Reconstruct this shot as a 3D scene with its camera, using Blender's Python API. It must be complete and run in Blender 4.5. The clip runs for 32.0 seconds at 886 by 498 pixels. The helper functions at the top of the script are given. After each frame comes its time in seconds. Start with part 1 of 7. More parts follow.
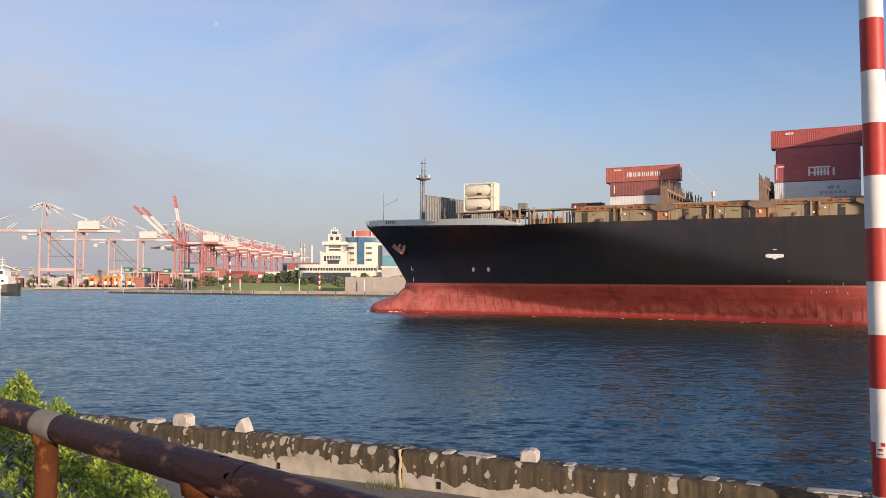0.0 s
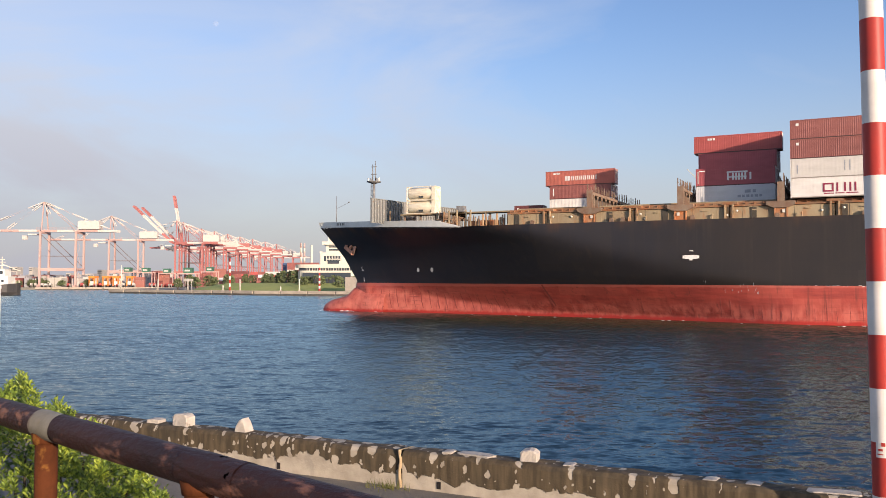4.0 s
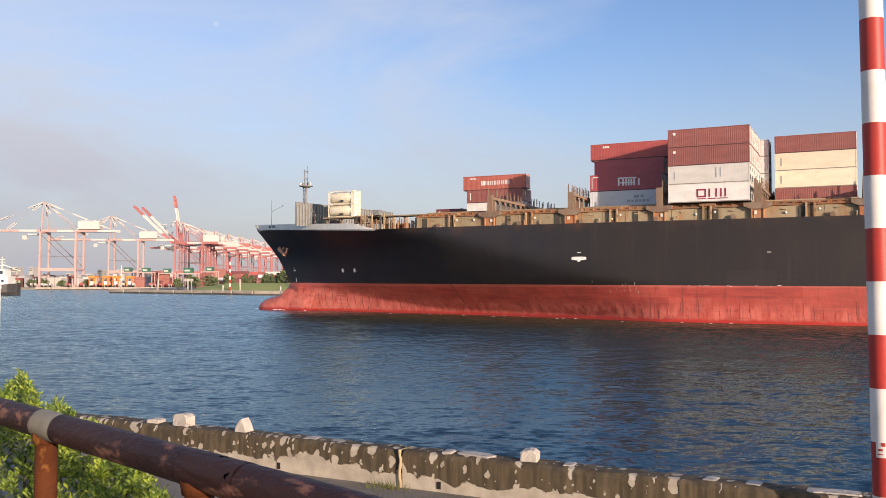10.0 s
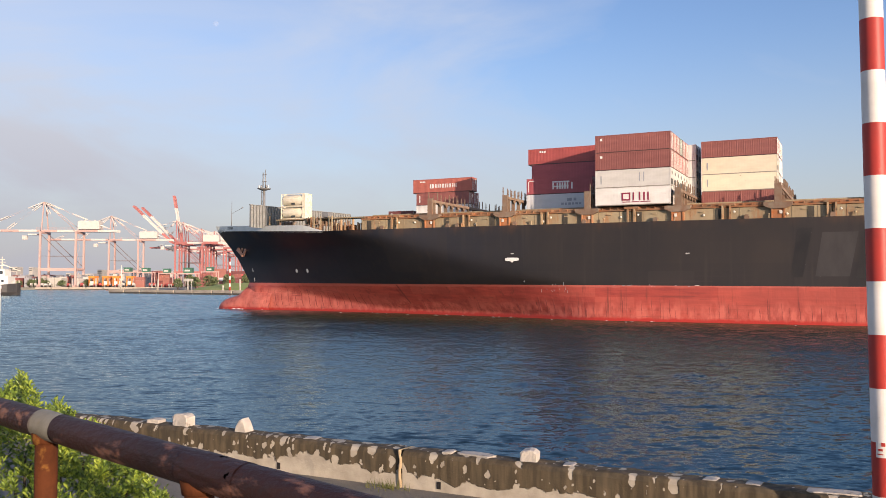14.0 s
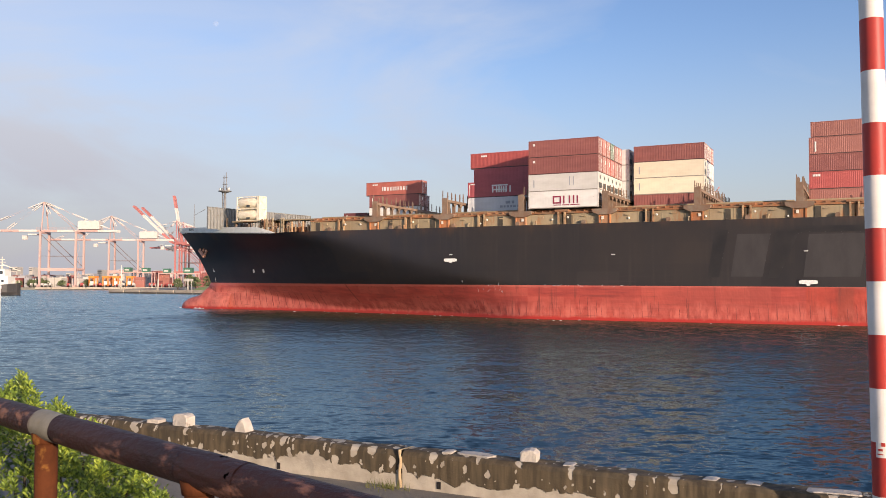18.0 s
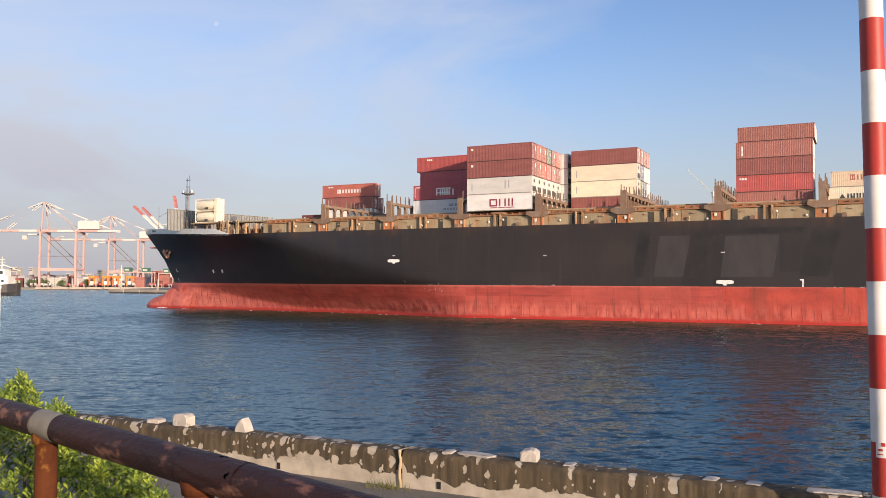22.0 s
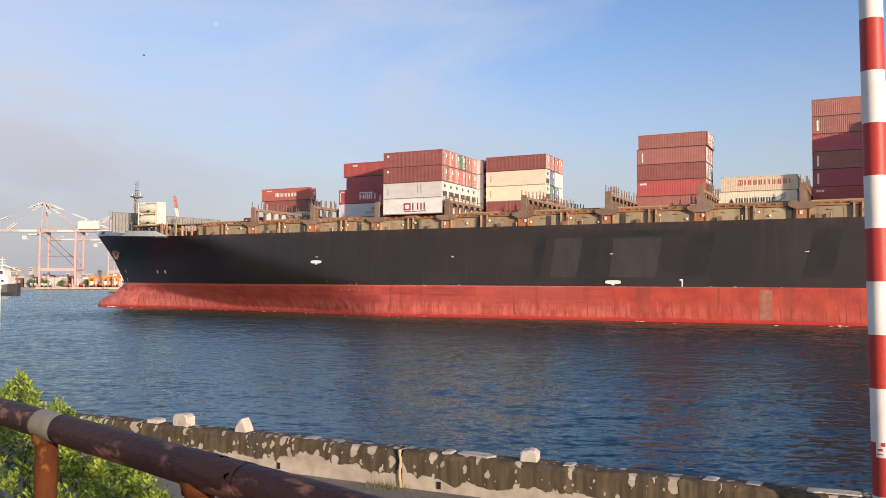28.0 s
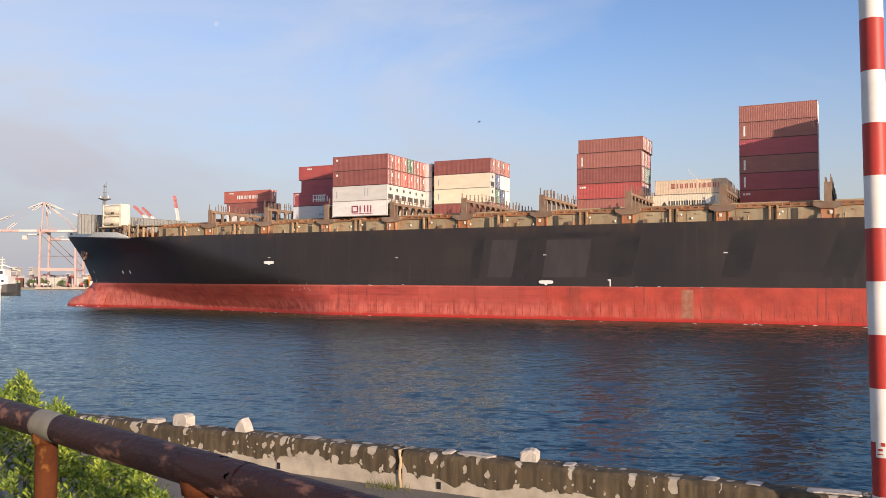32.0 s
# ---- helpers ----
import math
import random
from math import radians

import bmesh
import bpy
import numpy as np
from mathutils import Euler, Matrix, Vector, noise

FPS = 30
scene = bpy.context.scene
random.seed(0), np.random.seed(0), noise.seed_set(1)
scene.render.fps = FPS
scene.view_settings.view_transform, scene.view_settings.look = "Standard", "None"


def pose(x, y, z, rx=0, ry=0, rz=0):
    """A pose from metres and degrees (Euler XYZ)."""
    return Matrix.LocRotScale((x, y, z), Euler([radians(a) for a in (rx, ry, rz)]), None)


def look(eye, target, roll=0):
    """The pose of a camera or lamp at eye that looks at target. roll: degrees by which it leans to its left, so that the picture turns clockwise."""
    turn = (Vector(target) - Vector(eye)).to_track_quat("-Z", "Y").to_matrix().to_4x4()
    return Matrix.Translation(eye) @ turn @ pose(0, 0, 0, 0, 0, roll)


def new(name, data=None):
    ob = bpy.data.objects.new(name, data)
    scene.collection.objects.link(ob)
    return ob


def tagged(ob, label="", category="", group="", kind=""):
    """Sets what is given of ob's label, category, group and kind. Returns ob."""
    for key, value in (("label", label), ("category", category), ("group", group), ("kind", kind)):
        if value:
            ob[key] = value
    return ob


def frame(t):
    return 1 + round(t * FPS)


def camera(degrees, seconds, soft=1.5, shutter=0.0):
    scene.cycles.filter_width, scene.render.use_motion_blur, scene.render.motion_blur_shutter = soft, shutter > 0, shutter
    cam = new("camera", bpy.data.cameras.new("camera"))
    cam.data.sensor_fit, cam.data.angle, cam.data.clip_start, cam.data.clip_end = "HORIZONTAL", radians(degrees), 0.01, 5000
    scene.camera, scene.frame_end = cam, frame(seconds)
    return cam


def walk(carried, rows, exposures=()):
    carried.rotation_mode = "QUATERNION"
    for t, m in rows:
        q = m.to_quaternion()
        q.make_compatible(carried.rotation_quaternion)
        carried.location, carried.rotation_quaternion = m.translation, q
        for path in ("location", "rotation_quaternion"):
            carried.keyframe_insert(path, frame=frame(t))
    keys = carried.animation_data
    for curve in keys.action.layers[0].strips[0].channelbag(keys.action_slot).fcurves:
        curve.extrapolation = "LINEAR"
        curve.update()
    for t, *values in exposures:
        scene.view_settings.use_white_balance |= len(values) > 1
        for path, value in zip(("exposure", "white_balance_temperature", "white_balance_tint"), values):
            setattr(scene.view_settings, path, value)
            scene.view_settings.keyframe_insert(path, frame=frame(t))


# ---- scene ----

# ---- camera: it stands still on the quay, eye 6.25 m above the water ----
SECONDS = 32.0
EYE = 6.25
cam = camera(56.17, SECONDS, soft=0.75)
STAND = pose(0, 0, EYE, 90 + 2.269, 0, 0)
walk(cam, [(0.0, STAND), (SECONDS, STAND)], exposures=[(0.0, 0.40, 6530, 21), (2.0, 0.45, 6540, 21), (3.0, 0.59, 6590, 21), (SECONDS, 0.57, 6650, 21)])

# ---- the ship's course (metres along it, by seconds) ----
HEADING, TRIM = 26.657, 0.238
AFT = Vector((math.cos(radians(HEADING)), -math.sin(radians(HEADING)), 0))
SIDE = Vector((math.sin(radians(HEADING)), math.cos(radians(HEADING)), 0))


def run(t):
    return -(3.0275 * t - 0.0035825 * t * t + 0.0000082632 * t ** 3)


def ship_pose(t):
    at = SIDE * 131.62 + AFT * run(t)
    return Matrix.Translation(at) @ pose(0, 0, 0, 0, TRIM, -HEADING)


# ---- light: a low sun from behind, over the ship's quarter ----
SUN_FROM_SIDE, SUN_UP = 61.0, 9.0
sun_way = (-SIDE * math.cos(radians(SUN_FROM_SIDE)) + AFT * math.sin(radians(SUN_FROM_SIDE))) * math.cos(radians(SUN_UP)) + Vector((0, 0, math.sin(radians(SUN_UP))))
sun_data = bpy.data.lights.new("sun", "SUN")
sun_data.energy, sun_data.angle, sun_data.color = 4.5, radians(0.6), (1.0, 0.82, 0.62)
sun = new("sun", sun_data)
sun.matrix_world = look(sun_way * 300, (0, 0, 0))

world = bpy.data.worlds.new("sky")
scene.world = world
world.use_nodes = True
wn, wl = world.node_tree.nodes, world.node_tree.links
wn.clear()
w_out = wn.new("ShaderNodeOutputWorld")
w_bg = wn.new("ShaderNodeBackground")
w_sky = wn.new("ShaderNodeTexSky")
w_sky.sky_type, w_sky.sun_disc = "NISHITA", False
w_sky.sun_elevation = radians(SUN_UP + 6)
w_sky.sun_rotation = math.atan2(sun_way.x, sun_way.y)
w_sky.air_density, w_sky.dust_density, w_sky.ozone_density = 1.0, 1.2, 1.6
w_co = wn.new("ShaderNodeTexCoord")
w_map = wn.new("ShaderNodeMapping")
w_map.inputs["Scale"].default_value = (1.0, 1.0, 2.6)
w_map.inputs["Location"].default_value = (0.35, 0.1, 0.0)
w_no = wn.new("ShaderNodeTexNoise")
w_no.inputs["Scale"].default_value, w_no.inputs["Detail"].default_value, w_no.inputs["Roughness"].default_value = 2.1, 7, 0.56
w_no.inputs["Distortion"].default_value = 0.7
w_ramp = wn.new("ShaderNodeValToRGB")
w_ramp.color_ramp.elements[0].position, w_ramp.color_ramp.elements[1].position = 0.34, 0.74
w_ramp.color_ramp.elements[1].color = (0.72, 0.72, 0.72, 1)
w_mix = wn.new("ShaderNodeMix")
w_mix.data_type = "RGBA"
w_mix.inputs["B"].default_value = (4.15, 4.72, 5.15, 1)
wl.new(w_co.outputs["Generated"], w_map.inputs["Vector"])
wl.new(w_map.outputs["Vector"], w_no.inputs["Vector"])
w_sep = wn.new("ShaderNodeSeparateXYZ")
wl.new(w_co.outputs["Generated"], w_sep.inputs["Vector"])
w_west = wn.new("ShaderNodeMath")   # the cirrus thickens towards the west
w_west.operation = "MULTIPLY_ADD"
w_west.inputs[1].default_value = -0.50
wl.new(w_sep.outputs["X"], w_west.inputs[0])
wl.new(w_no.outputs["Fac"], w_west.inputs[2])
wl.new(w_west.outputs["Value"], w_ramp.inputs["Fac"])
w_map2 = wn.new("ShaderNodeMapping")
w_map2.vector_type = "POINT"
w_map2.inputs["Rotation"].default_value = (0.0, radians(24), 0.0)
w_map2.inputs["Scale"].default_value = (1.5, 1.0, 4.6)
w_map2.inputs["Location"].default_value = (0.2, 0.0, 0.15)
w_no2 = wn.new("ShaderNodeTexNoise")
w_no2.inputs["Scale"].default_value, w_no2.inputs["Detail"].default_value, w_no2.inputs["Roughness"].default_value = 1.5, 7, 0.55
w_no2.inputs["Distortion"].default_value = 0.5
w_band = wn.new("ShaderNodeMapRange")
w_band.interpolation_type = "SMOOTHSTEP"
w_band.inputs["From Min"].default_value, w_band.inputs["From Max"].default_value = 0.40, 0.66
w_band.inputs["To Min"].default_value, w_band.inputs["To Max"].default_value = 0.70, 1.4
w_veil = wn.new("ShaderNodeMath")
w_veil.operation = "MULTIPLY"
w_veil.use_clamp = True
wl.new(w_co.outputs["Generated"], w_map2.inputs["Vector"])
wl.new(w_map2.outputs["Vector"], w_no2.inputs["Vector"])
wl.new(w_no2.outputs["Fac"], w_band.inputs["Value"])
wl.new(w_ramp.outputs["Color"], w_veil.inputs[0])
wl.new(w_band.outputs["Result"], w_veil.inputs[1])
# the bank lies low; overhead the sky is clear
w_top = wn.new("ShaderNodeMapRange")
w_top.interpolation_type = "SMOOTHSTEP"
w_top.inputs["From Min"].default_value, w_top.inputs["From Max"].default_value = 0.24, 0.62
w_top.inputs["To Min"].default_value, w_top.inputs["To Max"].default_value = 1.0, 0.12
wl.new(w_sep.outputs["Z"], w_top.inputs["Value"])
w_bank = wn.new("ShaderNodeMath")
w_bank.operation = "MULTIPLY"
wl.new(w_veil.outputs["Value"], w_bank.inputs[0])
wl.new(w_top.outputs["Result"], w_bank.inputs[1])
wl.new(w_bank.outputs["Value"], w_mix.inputs["Factor"])
w_sat = wn.new("ShaderNodeHueSaturation")
w_sat.inputs["Hue"].default_value = 0.508
w_sat.inputs["Saturation"].default_value, w_sat.inputs["Value"].default_value = 1.20, 1.30
wl.new(w_sky.outputs["Color"], w_sat.inputs["Color"])
wl.new(w_sat.outputs["Color"], w_mix.inputs["A"])
# haze low over the horizon
w_low = wn.new("ShaderNodeMapRange")
w_low.interpolation_type = "SMOOTHSTEP"
w_low.inputs["From Min"].default_value, w_low.inputs["From Max"].default_value = -0.02, 0.30
w_low.inputs["To Min"].default_value, w_low.inputs["To Max"].default_value = 0.85, 0.0
wl.new(w_sep.outputs["Z"], w_low.inputs["Value"])
w_haze = wn.new("ShaderNodeMix")
w_haze.data_type = "RGBA"
w_haze.inputs["B"].default_value = (2.88, 3.04, 3.26, 1)
wl.new(w_low.outputs["Result"], w_haze.inputs["Factor"])
wl.new(w_mix.outputs["Result"], w_haze.inputs["A"])
wl.new(w_haze.outputs["Result"], w_bg.inputs["Color"])
w_bg.inputs["Strength"].default_value = 0.10
wl.new(w_bg.outputs["Background"], w_out.inputs["Surface"])


# ---- materials ----
def material(name, base, second=None, rough=0.6, metal=0.0, scale=1.0, amount=0.5, bump=0.0, bump_scale=20.0, wear=None, wear_at=0.62, wear_scale=2.0, stretch=(1, 1, 1), vary=0.0, spec=0.5, wear_soft=0.06):
    """Two-scale painted or mineral surface: base and second colour mixed by noise, wear patches, fine bump, a little change per object."""
    m = bpy.data.materials.new(name)
    m.use_nodes = True
    n, l = m.node_tree.nodes, m.node_tree.links
    b = n["Principled BSDF"]
    b.inputs["Roughness"].default_value, b.inputs["Metallic"].default_value = rough, metal
    b.inputs["Specular IOR Level"].default_value = spec
    co = n.new("ShaderNodeTexCoord")
    mp = n.new("ShaderNodeMapping")
    mp.inputs["Scale"].default_value = stretch
    l.new(co.outputs["Object"], mp.inputs["Vector"])
    if vary:
        # repeats of one mesh do not repeat its stains
        oi = n.new("ShaderNodeObjectInfo")
        away = n.new("ShaderNodeMath")
        away.operation = "MULTIPLY"
        away.inputs[1].default_value = 60.0
        l.new(oi.outputs["Random"], away.inputs[0])
        l.new(away.outputs[0], mp.inputs["Location"])
    second = second or tuple(c * 0.75 for c in base)
    no = n.new("ShaderNodeTexNoise")
    no.inputs["Scale"].default_value, no.inputs["Detail"].default_value, no.inputs["Roughness"].default_value = scale, 6, 0.62
    l.new(mp.outputs["Vector"], no.inputs["Vector"])
    rp = n.new("ShaderNodeMapRange")
    rp.inputs["From Min"].default_value, rp.inputs["From Max"].default_value, rp.inputs["To Max"].default_value = 0.33, 0.67, amount * 2
    rp.clamp = True
    l.new(no.outputs["Fac"], rp.inputs["Value"])
    mx = n.new("ShaderNodeMix")
    mx.data_type = "RGBA"
    mx.inputs["A"].default_value, mx.inputs["B"].default_value = (*base, 1), (*second, 1)
    l.new(rp.outputs["Result"], mx.inputs["Factor"])
    out = mx.outputs["Result"]
    if wear:
        wo = n.new("ShaderNodeTexNoise")
        wo.inputs["Scale"].default_value, wo.inputs["Detail"].default_value, wo.inputs["Roughness"].default_value = wear_scale, 7, 0.6
        l.new(mp.outputs["Vector"], wo.inputs["Vector"])
        wr = n.new("ShaderNodeMapRange")
        wr.inputs["From Min"].default_value, wr.inputs["From Max"].default_value = wear_at, wear_at + wear_soft
        l.new(wo.outputs["Fac"], wr.inputs["Value"])
        wm = n.new("ShaderNodeMix")
        wm.data_type = "RGBA"
        wm.inputs["B"].default_value = (*wear, 1)
        l.new(wr.outputs["Result"], wm.inputs["Factor"])
        l.new(out, wm.inputs["A"])
        out = wm.outputs["Result"]
    if vary:
        vr = n.new("ShaderNodeMapRange")
        vr.inputs["To Min"].default_value, vr.inputs["To Max"].default_value = 1 - vary, 1 + vary
        l.new(oi.outputs["Random"], vr.inputs["Value"])
        hs = n.new("ShaderNodeHueSaturation")
        l.new(vr.outputs["Result"], hs.inputs["Value"])
        l.new(out, hs.inputs["Color"])
        out = hs.outputs["Color"]
    l.new(out, b.inputs["Base Color"])
    if bump:
        bo = n.new("ShaderNodeTexNoise")
        bo.inputs["Scale"].default_value, bo.inputs["Detail"].default_value = bump_scale, 5
        l.new(mp.outputs["Vector"], bo.inputs["Vector"])
        bp = n.new("ShaderNodeBump")
        bp.inputs["Strength"].default_value, bp.inputs["Distance"].default_value = min(1.0, bump), 0.02
        l.new(bo.outputs["Fac"], bp.inputs["Height"])
        l.new(bp.outputs["Normal"], b.inputs["Normal"])
    return m


def water_material(name, body, lane=None):
    """Wavelets as slopes, in four sizes, crests folded to the wind; lane: (y0, y1) of the churned strip along a hull."""
    m = bpy.data.materials.new(name)
    m.use_nodes = True
    n, l = m.node_tree.nodes, m.node_tree.links
    n.remove(n["Principled BSDF"])
    co = n.new("ShaderNodeTexCoord")
    se = n.new("ShaderNodeSeparateXYZ")
    l.new(co.outputs["Object"], se.inputs["Vector"])

    def span(v, a, b2, c, d):
        r = n.new("ShaderNodeMapRange")
        for k, q in zip(("From Min", "From Max", "To Min", "To Max"), (a, b2, c, d)):
            r.inputs[k].default_value = q
        l.new(v, r.inputs["Value"])
        return r.outputs["Result"]

    def math_(op, a, b2=0.0):
        q = n.new("ShaderNodeMath")
        q.operation = op
        for k, v in enumerate((a, b2)):
            if isinstance(v, float):
                q.inputs[k].default_value = v
            else:
                l.new(v, q.inputs[k])
        return q.outputs[0]
    total = None
    for scale, stretch, steep in ((0.045, (1.0, 1.6, 1), 0.14), (0.22, (1.0, 1.7, 1), 0.28), (0.62, (0.8, 1.7, 1), 0.38), (1.2, (0.85, 1.6, 1), 0.64), (2.7, (1, 1.4, 1), 0.50)):
        mp = n.new("ShaderNodeMapping")
        mp.inputs["Scale"].default_value = stretch
        mp.inputs["Rotation"].default_value = (0, 0, 0.15 + 0.12 * scale)
        no = n.new("ShaderNodeTexNoise")
        no.inputs["Scale"].default_value, no.inputs["Detail"].default_value, no.inputs["Roughness"].default_value = scale, 2, 0.5
        no.inputs["Distortion"].default_value = 0.3
        mul = n.new("ShaderNodeVectorMath")
        mul.operation = "MULTIPLY_ADD"
        mul.inputs[1].default_value = (steep * 0.8, steep * 1.25, 0)
        mul.inputs[2].default_value = (-steep * 0.4, -steep * 0.625, 0)
        l.new(co.outputs["Object"], mp.inputs["Vector"])
        l.new(mp.outputs["Vector"], no.inputs["Vector"])
        l.new(no.outputs["Color"], mul.inputs[0])
        if total is None:
            total = mul
        else:
            add = n.new("ShaderNodeVectorMath")
            add.operation = "ADD"
            l.new(total.outputs["Vector"], add.inputs[0])
            l.new(mul.outputs["Vector"], add.inputs[1])
            total = add
    ts = n.new("ShaderNodeSeparateXYZ")
    l.new(total.outputs["Vector"], ts.inputs["Vector"])
    if lane:
        # steeper chop close to the plating, fading out abeam and ahead of the stem
        stir = math_("MULTIPLY", span(se.outputs["Y"], *lane, 0.0, 1.0), span(se.outputs["X"], -76.0, -44.0, 0.0, 1.0))
        lean = span(stir, 0.0, 1.0, -0.05, -0.15)
        lift = span(stir, 0.0, 1.0, -0.018, -0.055)
        calm = span(stir, 0.0, 1.0, 0.52, 0.92)
    else:
        # more wind on the open fairway than under the quay
        lean = span(se.outputs["Y"], 22.0, 110.0, -0.035, -0.050)
        lift = span(se.outputs["Y"], 28.0, 80.0, 0.0, -0.018)
        calm = span(se.outputs["Y"], 20.0, 90.0, 0.54, 0.52)
    slope = math_("SUBTRACT", lift, math_("ABSOLUTE", math_("ADD", math_("MULTIPLY", ts.outputs["Y"], calm), lean)))
    up = n.new("ShaderNodeCombineXYZ")
    up.inputs["Z"].default_value = 1.0
    l.new(ts.outputs["X"], up.inputs["X"])
    l.new(slope, up.inputs["Y"])
    nz = n.new("ShaderNodeVectorMath")
    nz.operation = "NORMALIZE"
    l.new(up.outputs["Vector"], nz.inputs[0])
    di = n.new("ShaderNodeBsdfDiffuse")
    if lane:
        mx = n.new("ShaderNodeMix")
        mx.data_type = "RGBA"
        mx.inputs["A"].default_value, mx.inputs["B"].default_value = (*body[0], 1), (*body[1], 1)
        l.new(stir, mx.inputs["Factor"])
        l.new(mx.outputs["Result"], di.inputs["Color"])
    else:
        di.inputs["Color"].default_value = (*body, 1)
    gl = n.new("ShaderNodeBsdfGlossy")
    gl.inputs["Color"].default_value = (0.74, 0.90, 0.94, 1)
    if lane:
        gl.inputs["Roughness"].default_value = 0.20
    else:
        l.new(span(se.outputs["Y"], 22.0, 90.0, 0.11, 0.20), gl.inputs["Roughness"])
    fr = n.new("ShaderNodeFresnel")
    fr.inputs["IOR"].default_value = 1.333
    ms = n.new("ShaderNodeMixShader")
    l.new(nz.outputs["Vector"], gl.inputs["Normal"])
    l.new(nz.outputs["Vector"], fr.inputs["Normal"])
    l.new(fr.outputs["Fac"], ms.inputs["Fac"])
    l.new(di.outputs["BSDF"], ms.inputs[1])
    l.new(gl.outputs["BSDF"], ms.inputs[2])
    l.new(ms.outputs["Shader"], n["Material Output"].inputs["Surface"])
    return m


class Mixer:
    """Short spellings for a node material that works in the object's own space."""

    def __init__(self, name, rough):
        self.m = bpy.data.materials.new(name)
        self.m.use_nodes = True
        self.n, self.l = self.m.node_tree.nodes, self.m.node_tree.links
        self.b = self.n["Principled BSDF"]
        self.b.inputs["Roughness"].default_value = rough
        self.co = self.n.new("ShaderNodeTexCoord")
        sep = self.n.new("ShaderNodeSeparateXYZ")
        self.l.new(self.co.outputs["Object"], sep.inputs["Vector"])
        self.x, self.y, self.z = sep.outputs["X"], sep.outputs["Y"], sep.outputs["Z"]

    def put(self, v, socket):
        if isinstance(v, (int, float)):
            socket.default_value = v
        elif isinstance(v, tuple):
            socket.default_value = (*v, 1)
        else:
            self.l.new(v, socket)

    def noise(self, scale, detail=4, stretch=(1, 1, 1), rough=0.6, shift=(0, 0, 0)):
        mp = self.n.new("ShaderNodeMapping")
        mp.inputs["Scale"].default_value = stretch
        mp.inputs["Location"].default_value = shift
        no = self.n.new("ShaderNodeTexNoise")
        no.inputs["Scale"].default_value, no.inputs["Detail"].default_value, no.inputs["Roughness"].default_value = scale, detail, rough
        self.l.new(self.co.outputs["Object"], mp.inputs["Vector"])
        self.l.new(mp.outputs["Vector"], no.inputs["Vector"])
        return no.outputs["Fac"]

    def cells(self, wide, high, seed=0.0):
        """A random grey for each rectangular plate of the shell."""
        parts_ = []
        for v, size in ((self.x, wide), (self.z, high)):
            parts_.append(self.math("FLOOR", self.math("DIVIDE", self.math("ADD", v, 400.0), size)))
        cb = self.n.new("ShaderNodeCombineXYZ")
        self.l.new(parts_[0], cb.inputs["X"])
        self.l.new(parts_[1], cb.inputs["Y"])
        cb.inputs["Z"].default_value = seed
        wn_ = self.n.new("ShaderNodeTexWhiteNoise")
        self.l.new(cb.outputs["Vector"], wn_.inputs["Vector"])
        return wn_.outputs["Value"]

    def math(self, op, a, b2=0.0):
        q = self.n.new("ShaderNodeMath")
        q.operation = op
        self.put(a, q.inputs[0])
        self.put(b2, q.inputs[1])
        return q.outputs[0]

    def add(self, a, b2, k=1.0):
        return self.math("ADD", a, self.math("MULTIPLY", b2, k))

    def times(self, *a):
        out = a[0]
        for v in a[1:]:
            out = self.math("MULTIPLY", out, v)
        return out

    def step(self, v, lo, hi, top=1.0):
        r = self.n.new("ShaderNodeMapRange")
        r.inputs["From Min"].default_value, r.inputs["From Max"].default_value, r.inputs["To Max"].default_value = lo, hi, top
        self.l.new(v, r.inputs["Value"])
        return r.outputs["Result"]

    def mix(self, f, a, b2):
        x = self.n.new("ShaderNodeMix")
        x.data_type = "RGBA"
        self.put(f, x.inputs["Factor"])
        self.put(a, x.inputs["A"])
        self.put(b2, x.inputs["B"])
        return x.outputs["Result"]

    def done(self, colour, relief=None, strength=0.5, distance=0.02):
        self.l.new(colour, self.b.inputs["Base Color"])
        if relief is not None:
            bp = self.n.new("ShaderNodeBump")
            bp.inputs["Strength"].default_value, bp.inputs["Distance"].default_value = strength, distance
            self.l.new(relief, bp.inputs["Height"])
            self.l.new(bp.outputs["Normal"], self.b.inputs["Normal"])
        return self.m


